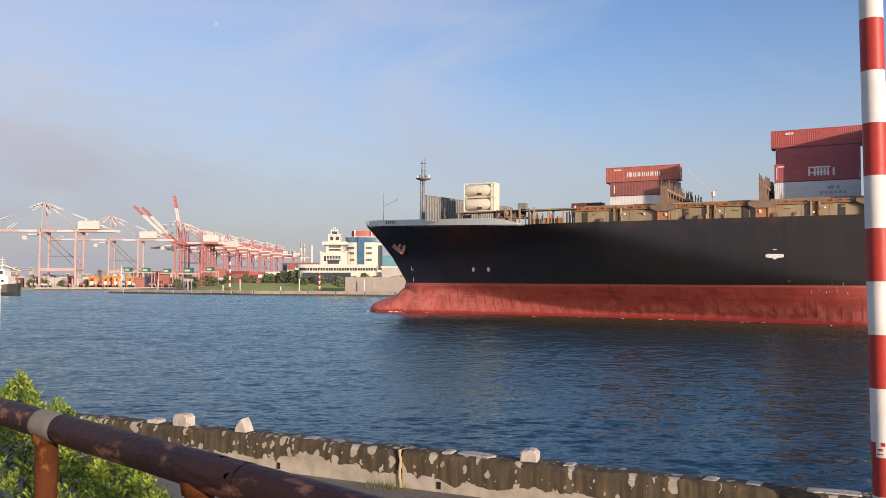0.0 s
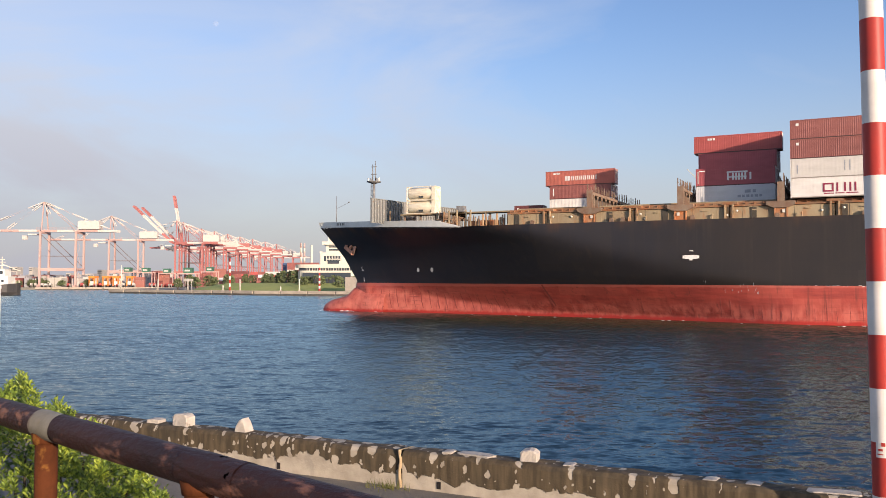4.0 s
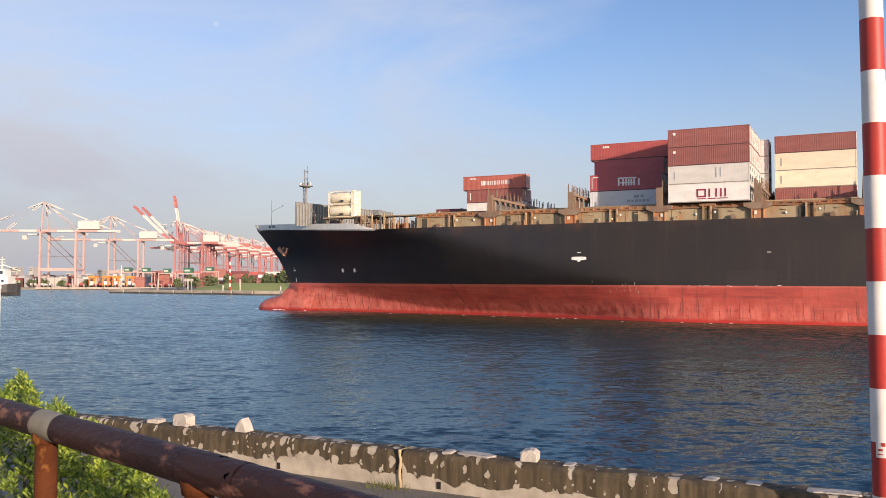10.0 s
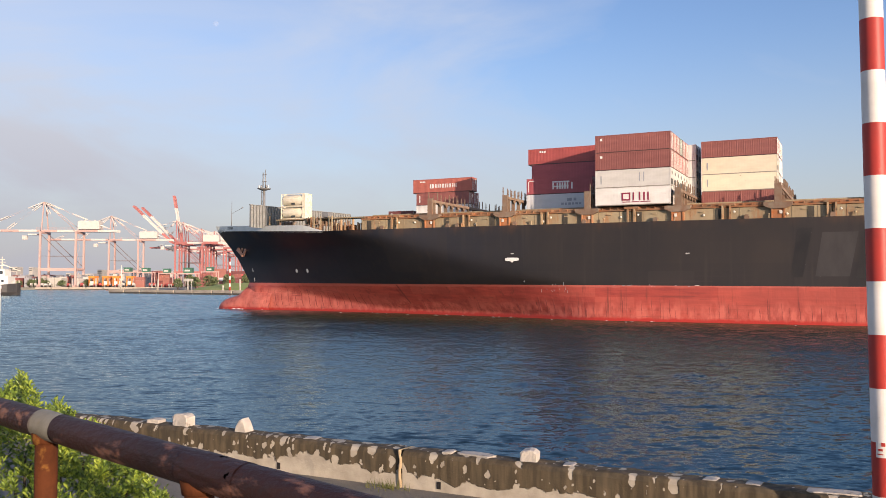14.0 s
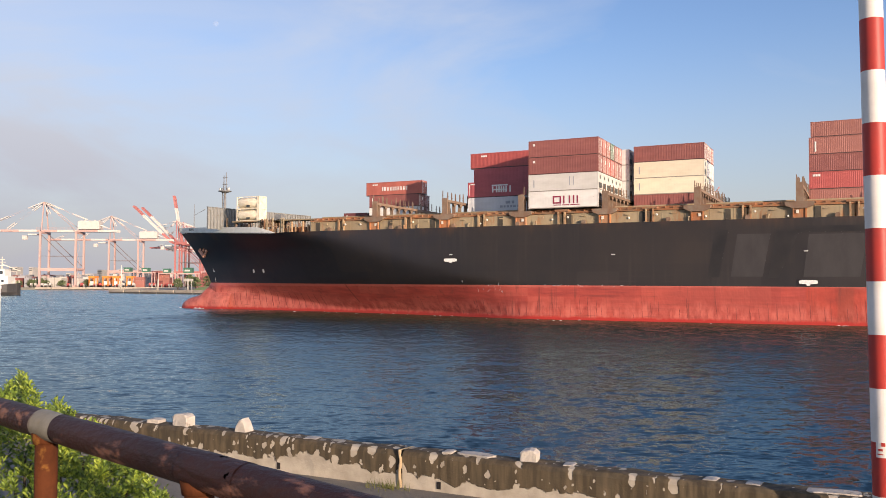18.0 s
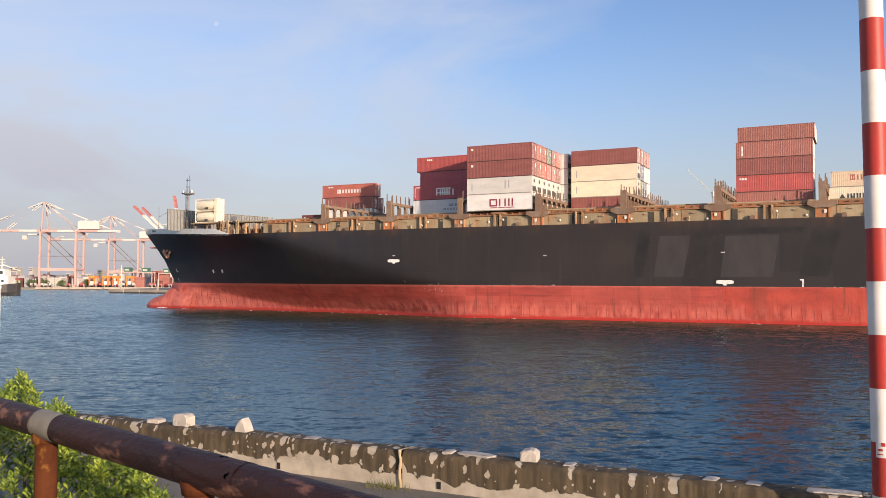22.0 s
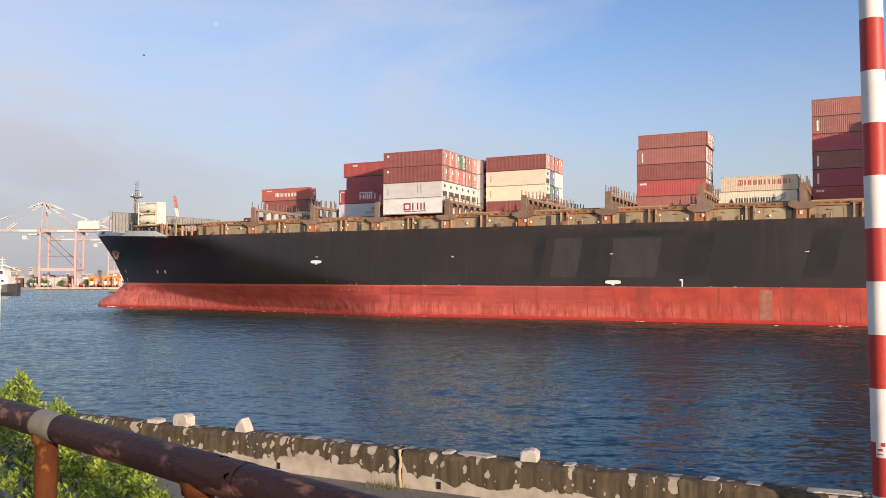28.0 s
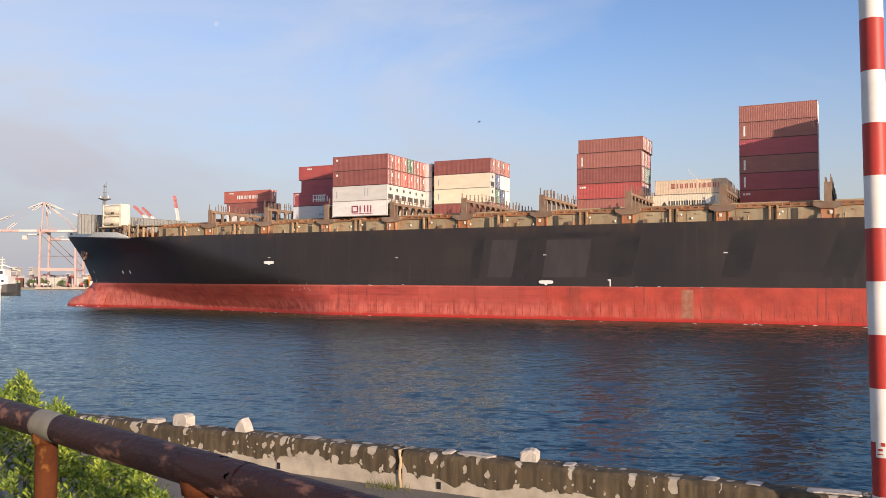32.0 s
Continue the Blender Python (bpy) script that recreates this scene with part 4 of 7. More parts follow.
for k, x in enumerate(BRIDGE):
    if k:
        again(tower, Matrix.Translation((x, 0, 0)))
        again(walkway, Matrix.Translation((x, 0, 0)))
    for j in range(13):
        if k or j:
            again(leg, Matrix.Translation((x, 4.8 + j * PITCH, 0)))
    for j in range(20):
        for s in (-1, 1):
            if k or j or s > 0:
                if rnd.random() < 0.86:
                    again(rail_rod, Matrix.Translation((x + s * 0.4, 1.3 + j * PITCH * 0.68 + rnd.uniform(-0.2, 0.2), rnd.uniform(-0.35, 0.25))))
# ---- forecastle ----
bm = B()
rod(bm, (-81.2, 20.8, 17.6), (-81.2, 20.8, 27.4), 0.42, 0.28, 10)
for k in range(9):
    box(bm, -81.9, -81.5, 20.7, 20.9, 18.5 + k, 18.58 + k)
box(bm, -81.95, -81.87, 20.7, 20.9, 17.6, 27.3)
part("foremast", bm, "mast", ship, "grey steel foremast")
bm = B()
lathe(bm, ((0.2, 26.9), (0.7, 27.1), (1.55, 27.35), (1.6, 27.5), (0.0, 27.5)), 14, (-81.2, 20.8, 0))
part("mast_platform", bm, "mast", ship)
for dx in (-1.3, -0.7, 0.8, 1.35):
    bm = B()
    lathe(bm, ((0.0, 0.75), (0.16, 0.7), (0.2, 0.3), (0.16, 0.0), (0, 0)), 8, (-81.2 + dx, 20.6, 27.5))
    part("mast_light", bm, "mast" if abs(dx) < 1 else "lampglass", ship)
for dx, r, top in ((-0.35, 0.14, 31.2), (0.35, 0.11, 31.9)):
    bm = B()
    rod(bm, (-81.2 + dx, 20.8, 27.4), (-81.2 + dx, 20.8, top), r, r * 0.7, 7)
    for z in (29.0, 30.6):
        box(bm, -81.2 + dx - 0.3, -81.2 + dx + 0.3, 20.7, 20.9, z, z + 0.14)
    part("topmast", bm, "mast", ship)
bm = B()
rod(bm, (-90.9, 21.0, 18.0), (-90.9, 21.0, 24.8), 0.1, 0.05, 7)
part("jackstaff", bm, "mast", ship)
bm = B()
rod(bm, (-90.9, 21.0, 22.0), (-87.8, 21.0, 23.2), 0.045, n=5)
lathe(bm, ((0, 0.15), (0.18, 0.1), (0.18, -0.1), (0, -0.15)), 8, (-87.7, 21.0, 23.3))
part("lamp_arm", bm, "mast", ship)
# breakwater with upright ribs
bm = B()
box(bm, -0.06, 0.06, 5.4, 2 * CL - 5.4, 17.4, 22.2)
box(bm, -0.2, 0.2, 5.4, 2 * CL - 5.4, 22.1, 22.22)
breakwater = part("breakwater", bm, "breakwater", ship, "grey steel breakwater with upright ribs", at=pose(-73.3, 0, 0, 0, 0, -9))
bm = B()
va = [bm.verts.new(p) for p in ((0.06, -0.05, 17.5), (0.42, -0.05, 17.5), (0.28, -0.05, 22.1), (0.06, -0.05, 22.1))]
vb = [bm.verts.new(v.co + Vector((0, 0.10, 0))) for v in va]
bm.faces.new(va)
bm.faces.new(vb[::-1])
for k in range(4):
    bm.faces.new((va[k], vb[k], vb[(k + 1) % 4], va[(k + 1) % 4]))
rib = part("rib", bm, "breakwater", breakwater, at=Matrix.Translation((0, 5.45, 0)))
for k in range(1, 38):
    again(rib, Matrix.Translation((0, 5.45 + k * 0.84, 0)))
# clutter behind the tanks: rails, pipes and lockers
rnd = random.Random(31)
bm = B()
box(bm, -0.09, 0.09, -0.09, 0.09, 0, 2.3)
stub = part("pipe_stub", bm, "bridge", ship, at=Matrix.Translation((-57.0, 7.6, 16.0)))
for k in range(26):
    again(stub, Matrix.Translation((-57.5 + 0.85 * k + rnd.uniform(-0.3, 0.3), rnd.uniform(2.6, 7.5) if k > 6 else 7.0, 15.9 + rnd.uniform(-0.5, 0.3))))
bm = B()
box(bm, -0.7, 0.7, -0.4, 0.4, 0, 1.1)
box(bm, -0.75, 0.75, -0.45, 0.45, 1.1, 1.16)
crate = part("deck_locker", bm, "rust", ship, at=Matrix.Translation((-50.0, 4.0, 15.8)))
for x, y in ((-47.5, 3.2), (-45.6, 3.4), (-41.0, 2.9), (-39.4, 3.1), (-37.8, 2.6), (-56.4, 7.4), (-60.2, 9.2)):
    again(crate, Matrix.Translation((x, y, 15.8)))
# winches, bitts and posts on the forecastle
bm = B()
rod(bm, (-0.9, 0, 0.8), (0.9, 0, 0.8), 0.55, n=14)
for x in (-0.95, -0.2, 0.9):
    rod(bm, (x, 0, 0.8), (x + 0.1, 0, 0.8), 0.85, n=14)
box(bm, -1.4, 1.4, -0.8, 0.8, 0, 0.25)
winch = part("winch", bm, "bridge", ship, at=pose(-77.5, 16.0, 16.6, 0, 0, 90))
for x, y in ((-67.3, 12.0), (-56.5, 5.5), (-54.5, 8.0)):
    again(winch, pose(x, y, 17.4, 0, 0, 20))
bm = B()
box(bm, -0.12, 0.12, -0.12, 0.12, 0, 2.9)
upright = part("derrick_post", bm, "deck", ship, at=Matrix.Translation((-70.5, 9.5, 17.0)))
for x, y in ((-67.5, 8.4), (-57.9, 5.2), (-56.1, 4.4), (-54.4, 3.0), (-52.6, 2.6), (-51.2, 3.4), (-49.9, 2.6)):
    again(upright, Matrix.Translation((x, y, 16.0)))
bm = B()
box(bm, -66.2, -37.0, 6.0, 8.8, 18.62, 18.85)
part("crossdeck", bm, "deck", ship, "rusty raised platform behind the breakwater")
for x in (-65.8, -62.4, -59.2, -55.5, -52.0, -48.0):
    bm = B()
    box(bm, x - 0.15, x + 0.15, 6.9, 7.2, 16.0, 18.62)
    part("platform_leg", bm, "bridge", ship)
bm = B()
box(bm, -53.9, -52.4, 5.0, 6.2, 18.85, 19.9)
part("vent_house", bm, "mast", ship)
# cylinder tanks in frames, on the crossdeck
M["tankcream"] = material("tank_cream", (0.78, 0.72, 0.56), (0.66, 0.59, 0.43), rough=0.5, scale=1.2, wear=(0.38, 0.24, 0.12), wear_at=0.66, wear_scale=2)


def tank_container(x, y, z):
    ob = thing("tank_container", "cream tank container in a square frame, rust-stained", "container", "tank containers on the foredeck")
    bm = B()
    rows = []
    for a, r in ((0.12, 0.4), (0.16, 0.9), (0.26, 1.12), (0.42, 1.19), (FT20 - 0.5, 1.19), (FT20 - 0.32, 1.12), (FT20 - 0.18, 0.9), (FT20 - 0.12, 0.4)):
        rows.append([(a, WID / 2 + r * math.sin(6.28319 * k / 20), STD / 2 + r * math.cos(6.28319 * k / 20)) for k in range(21)])
    grid(bm, rows)
    part("tank", bm, "tankcream", ob)
    for xx in (0.0, FT20 - 0.14):
        bm = B()
        for yy in (0.0, WID - 0.14):
            box(bm, xx, xx + 0.14, yy, yy + 0.14, 0.0, STD)
        for zz in (0.0, STD - 0.14):
            box(bm, xx, xx + 0.14, 0.14, WID - 0.14, zz, zz + 0.14)
        beam(bm, (xx + 0.07, 0.1, 0.1), (xx + 0.07, WID - 0.1, STD - 0.1), 0.08, 0.08)
        beam(bm, (xx + 0.07, WID - 0.1, 0.1), (xx + 0.07, 0.1, STD - 0.1), 0.08, 0.08)
        part("end_frame", bm, "tankcream", ob)
    for yy in (0.0, WID - 0.12):
        for zz in (0.02, STD - 0.14):
            bm = B()
            box(bm, 0.14, FT20 - 0.14, yy, yy + 0.12, zz, zz + 0.12)
            part("side_rail", bm, "tankcream", ob)
    bm = B()
    box(bm, FT20 - 3.4, FT20 - 2.5, 0.0, 0.06, 0.35, 0.75)
    part("data_plate", bm, "mark_dark", ob)
    bm = B()
    box(bm, FT20 - 0.72, FT20 - 0.10, 0.03, WID - 0.03, 0.16, STD - 0.16)
    part("end_cover", bm, "tankcream", ob)
    AFLOAT.append((ob, Matrix.Translation((x, y, z))))


tank_container(-64.9, 6.0, 18.85)
tank_container(-64.9, 6.0, 18.85 + STD)
# ---- hull fittings and marks ----


def on_side(x, z, d=0.03):
    return CL - half_breadth(x, z) - d


M["anchor"] = material("anchor_rust", (0.52, 0.28, 0.19), (0.40, 0.19, 0.12), rough=0.8, scale=3, bump=0.3)
bm = B()
beam(bm, (0, 0, 0), (1.3, 0, 2.0), 0.5, 0.5)
beam(bm, (-1.7, 0, 0.4), (1.3, 0, -1.1), 0.7, 0.7)
beam(bm, (-1.7, 0, 0.4), (-0.5, 0, 2.0), 0.3, 0.65)
beam(bm, (1.3, 0, -1.1), (1.8, 0, 1.1), 0.3, 0.65)
part("anchor", bm, "anchor", ship, "rusty stockless anchor in its hawse", at=pose(-85.6, on_side(-85.6, 13.1, 0.35), 13.0, -14, 0, -20))
bm = B()
lathe(bm, ((0.0, -0.3), (0.9, -0.25), (1.15, 0.0), (0.9, 0.2)), 16)
part("hawse_pipe", bm, "patch_dark", ship, at=pose(-85.3, on_side(-85.3, 13.4, 0.0), 13.4, 70, 0, -20))
def hull_patch(name, mat_, outline, label="", proud=0.035, cells=6):
    """A painted mark that follows the plating; outline in (along, up)."""
    bm = B()
    cx, cz = sum(a for a, _ in outline) / len(outline), sum(b2 for _, b2 in outline) / len(outline)
    rim = [bm.verts.new((a, on_side(a, b2, proud), b2)) for a, b2 in outline]
    mid = bm.verts.new((cx, on_side(cx, cz, proud), cz))
    for k in range(len(rim)):
        bm.faces.new((rim[k], rim[(k + 1) % len(rim)], mid))
    return part(name, bm, mat_, ship, label)


for x, z in ((-66.5, 8.35), (-62.8, 8.35)):
    hull_patch("thruster_mark", "mark_white", [(x + 0.36 * math.cos(0.524 * k) + 0.12 * math.sin(0.524 * k), z + 0.44 * math.sin(0.524 * k)) for k in range(12)], "white round mark", proud=0.12)
for w, h, x, z in ((0.7, 0.16, -83.0, 8.4), (0.16, 0.7, -83.2, 8.7), (0.14, 0.9, -83.0, 6.4)):
    hull_patch("draught_mark", "mark_white", [(x - w / 2, z - h / 2), (x + w / 2, z - h / 2), (x + w / 2, z + h / 2), (x - w / 2, z + h / 2)], proud=0.12)
for x0, x1, z in ((-12.5, -10.0, 10.05), (45.4, 47.9, 6.42)):
    c = (x0 + x1) / 2
    hull_patch("mark_border", "patch_dark", [(x0 - 0.25, z - 0.12), (x0 - 0.1, z - 0.42), (c, z - 0.66), (x1 + 0.1, z - 0.42), (x1 + 0.25, z - 0.12), (x1 + 0.25, z + 0.3), (x1 - 0.1, z + 0.5), (x0 + 0.1, z + 0.5), (x0 - 0.25, z + 0.3)], proud=0.07)
    hull_patch("pilot_mark", "mark_white", [(x0, z - 0.2), (x0 + 0.5, z - 0.28), (c - 0.3, z - 0.3), (c - 0.2, z - 0.52), (c + 0.2, z - 0.52), (c + 0.3, z - 0.3), (x1 - 0.5, z - 0.28), (x1, z - 0.2), (x1, z + 0.2), (x1 - 0.4, z + 0.28), (x0 + 0.4, z + 0.28), (x0, z + 0.2)], "white pilot mark with worn edges", proud=0.10)
for x, z in ((-11.2, 11.0), (17.9, 10.75), (46.4, 10.95), (75.3, 11.0)):
    hull_patch("frame_mark", "mark_white", [(x - 0.3, z - 0.06), (x + 0.3, z - 0.06), (x + 0.3, z + 0.06), (x - 0.3, z + 0.06)])
bm = B()
box(bm, 57.4, 57.6, -0.03, 0, 5.75, 6.9)
box(bm, 57.1, 57.4, -0.03, 0, 6.7, 6.9)
part("draught_mark", bm, "mark_white", ship)
# old lettering painted over: plain slanted blocks
for mat_, shape in (("patch", ((35.9, 7.2), (40.4, 7.2), (41.6, 13.6), (36.9, 13.6))), ("patch_dark", ((32.6, 7.1), (34.2, 7.1), (35.6, 14.3), (33.6, 14.3))), ("patch_dark", ((41.2, 7.0), (42.6, 7.0), (45.6, 14.0), (42.4, 14.0))),
                    ("patch", ((46.0, 7.2), (53.4, 7.2), (54.4, 13.4), (46.8, 13.4))), ("patch_dark", ((57.0, 7.3), (60.9, 7.3), (62.6, 14.0), (58.9, 14.0))), ("patch_dark", ((45.6, 13.7), (57.6, 13.7), (58.0, 14.6), (44.8, 14.6))),
                    ("patch_dark", ((74.6, 7.3), (78.6, 7.3), (80.0, 14.2), (76.4, 14.2))), ("patch_dark", ((88.5, 7.3), (92.6, 7.3), (95.0, 14.2), (91.0, 14.2)))):
    bm = B()
    fr = [bm.verts.new((a, -0.012, b2)) for a, b2 in shape]
    bk = [bm.verts.new((a, 0.02, b2)) for a, b2 in shape]
    bm.faces.new(fr)
    for k in range(4):
        bm.faces.new((fr[k], bk[k], bk[(k + 1) % 4], fr[(k + 1) % 4]))
    part("painted_out_letter", bm, mat_, ship, "old lettering painted over in black")
bm = B()
box(bm, 68.7, 70.5, -0.012, 0.02, 0.9, 5.3)
part("load_line_patch", bm, material("worn_tan", (0.34, 0.17, 0.11), (0.30, 0.10, 0.06), rough=0.7, scale=1.1, amount=0.8), ship, "worn brown patch on the boot-topping")
# welded frame lines standing proud on the boot-topping
rnd = random.Random(9)
M["seam"] = material("dented_seam", (0.26, 0.050, 0.038), rough=0.7, scale=2)
for k in range(118):
    bow = k < 19
    x = -83.6 + 2.0 * k + rnd.uniform(-0.12, 0.12) if bow else -45.0 + 1.46 * (k - 19) + rnd.uniform(-0.4, 0.4)
    if abs(x - 69.6) < 1.6 or (-45 < x < -6 and k % 3):
        continue
    top = lerp(4.9, 3.4, (x + 84) / 38) + rnd.uniform(-0.3, 0.3) if bow else lerp(2.2, 3.0, (x + 45) / 60) + rnd.uniform(-0.9, 1.2)
    foot_ = rnd.uniform(0.5, 0.9)
    bm = B()
    qs_ = [i / 7 for i in range(8)]
    xs_ = [x + (0.6 * (1 - q) ** 2 if bow else 0.12 * (1 - q)) + rnd.uniform(-0.04, 0.04) for q in qs_]
    zs_ = [lerp(foot_, top, q) for q in qs_]
    w = rnd.uniform(0.05, 0.09) if bow else rnd.uniform(0.015, 0.05)
    ws_ = [w * (0.25 + 1.3 * math.sin(math.pi * min(1.0, 0.12 + 0.8 * q))) * rnd.uniform(0.6, 1.2) for q in qs_]
    la = [(a - d, on_side(a, z, 0.012), z) for a, z, d in zip(xs_, zs_, ws_)]
    lb = [(a + d, on_side(a, z, 0.012), z) for a, z, d in zip(xs_, zs_, ws_)]
    lm = [(a, on_side(a, z, 0.03), z) for a, z in zip(xs_, zs_)]
    grid(bm, [la, lm, lb])
    part("frame_seam", bm, "seam", ship)
# accommodation block aft
M["housewhite"] = material("house_white", (0.74, 0.73, 0.68), (0.66, 0.64, 0.58), rough=0.5, scale=0.5)
bm = B()
box(bm, 101.0, 114.0, 0.8, 2 * CL - 0.8, 18.0, 34.5)
box(bm, 101.0, 111.0, 5.2, 2 * CL - 5.2, 34.5, 35.7)
part("accommodation_block", bm, "housewhite", ship, "white accommodation block")
# strip of churned water that goes along with the hull, browned for its reflection
bm = B()
xs_ = [-78 + 268 * k / 90 for k in range(91)]
grid(bm, [[(x, lerp(-44.0 + 63.0 * max(0.0, (-50 - x) / 28), CL - half_breadth(x, 0.3) + 0.3, q), 0.00415 * x + 0.012) for x in xs_] for q in [k / 12 for k in range(13)]], False)
part("churned_water", bm, "wash", ship, "olive churned water along the hull")
M["scraped"] = material("scraped_red", (0.16, 0.035, 0.028), (0.24, 0.05, 0.035), rough=0.7, scale=1.5)
# scar, soot and chipped paint near the upper edge of the boot-topping
hull_patch("scrape", "scraped", [(-38.5, 5.6), (-38.2, 5.6), (-37.4, 3.8), (-36.6, 1.9), (-36.8, 1.8), (-37.75, 3.7)], "dark curved scrape down the plating", proud=0.10)
rnd = random.Random(15)
for x0, x1, z0, z1, count in ((-6.5, -1.5, 4.6, 5.9, 16), (3.0, 13.0, 5.6, 5.85, 9), (16.0, 20.0, 5.6, 5.85, 3), (60.0, 76.0, 5.6, 5.8, 8), (-9.6, -9.0, 5.6, 6.9, 3)):
    for k in range(count):
        x, z = rnd.uniform(x0, x1), rnd.uniform(z0, z1)
        w, h = (rnd.uniform(0.02, 0.04), rnd.uniform(0.08, 0.3)) if z1 - z0 > 0.5 else (rnd.uniform(0.06, 0.35), rnd.uniform(0.02, 0.04))
        hull_patch("paint_chip", "mark_grey" if k % 3 else "mark_white", [(x - w, z - h), (x + w, z - h * 0.8), (x + w * 0.7, z + h), (x - w * 0.6, z + h * 0.9)], proud=0.06)
# foam along the waterline
M["foam"] = material("foam", (0.72, 0.74, 0.74), (0.55, 0.60, 0.62), rough=0.8, scale=3)
for k in range(44):
    x = -93.4 + k * 0.75 if k < 12 else rnd.uniform(-85, 98)
    size = rnd.uniform(0.15, 0.7) if k >= 12 else rnd.uniform(0.6, 1.2)
    off = rnd.uniform(0.05, 0.4) if k < 12 else rnd.uniform(0.3, 4.5) ** 1.0
    y = CL - max(half_breadth(x, 0.1), (2.7 * math.sqrt(max(0.0, min(1.0, (x + 93.8) / 8))) if x < -80 else 0)) - off
    bm = B()
    n = 11
    ring = [bm.verts.new((size * math.cos(6.2832 * i / n) * rnd.uniform(0.5, 1.5), 0.3 * size * math.sin(6.2832 * i / n) * rnd.uniform(0.4, 1.3), -0.05)) for i in range(n)]
    top = bm.verts.new((0, 0, 0.06 if k >= 12 else 0.28))
    for i in range(n):
        bm.faces.new((ring[i], ring[(i + 1) % n], top))
    part("foam_fleck", bm, "foam", ship, at=pose(x, y, 0.00415 * x + 0.02, 0, 0, rnd.uniform(-15, 15)))
# fairleads and lettering on the forecastle bulwark
for x in (-93.2, -92.0, -90.2):
    bm = B()
    lathe(bm, ((0.22, 0.0), (0.36, 0.05), (0.42, 0.0), (0.36, -0.06)), 12)
    part("fairlead", bm, "lampglass", ship, "pale ring fairlead", at=pose(x, on_side(x, 17.75, 0.06), 17.8, 80, 0, -25))
for k in range(5):
    x = -86.6 + 0.72 * k
    bm = B()
    box(bm, -0.17, 0.17, -0.03, 0.0, -0.28, 0.28)
    part("name_block", bm, "mark_dark", ship, "dark lettering as plain block", at=pose(x, on_side(x, 18.5, 0.12), sheer(x) + 0.62, 0, 0, -24))

# ---- the quay where the camera stands ----
M["ground"] = material("quay_ground", (0.21, 0.19, 0.155), (0.15, 0.135, 0.105), rough=0.95, scale=1.6, bump=0.6, bump_scale=40, wear=(0.12, 0.11, 0.05), wear_at=0.62, wear_scale=2.5)
WALL = Matrix.Translation((-3.89, 9.06, 0)) @ pose(0, 0, 0, 0, 0, -26.85)   # x along the wall, y towards the water
GROUND, TOP = EYE - 1.78, EYE - 1.462
bm = B()
for corner in ((-900, 0.05), (900, 0.05), (900, -1500), (-900, -1500)):
    bm.verts.new(WALL @ Vector((corner[0], corner[1], GROUND)))
bm.faces.new(bm.verts[:])
v0 = bm.verts[:]
low = [bm.verts.new(v.co - Vector((0, 0, 6))) for v in v0]
for k in range(4):
    bm.faces.new((v0[k], low[k], low[(k + 1) % 4], v0[(k + 1) % 4]))
bmesh.ops.recalc_face_normals(bm, faces=bm.faces[:])
tagged(part("ground", bm, "ground"), "worn concrete and earth behind a sea wall", "ground", kind="structure")


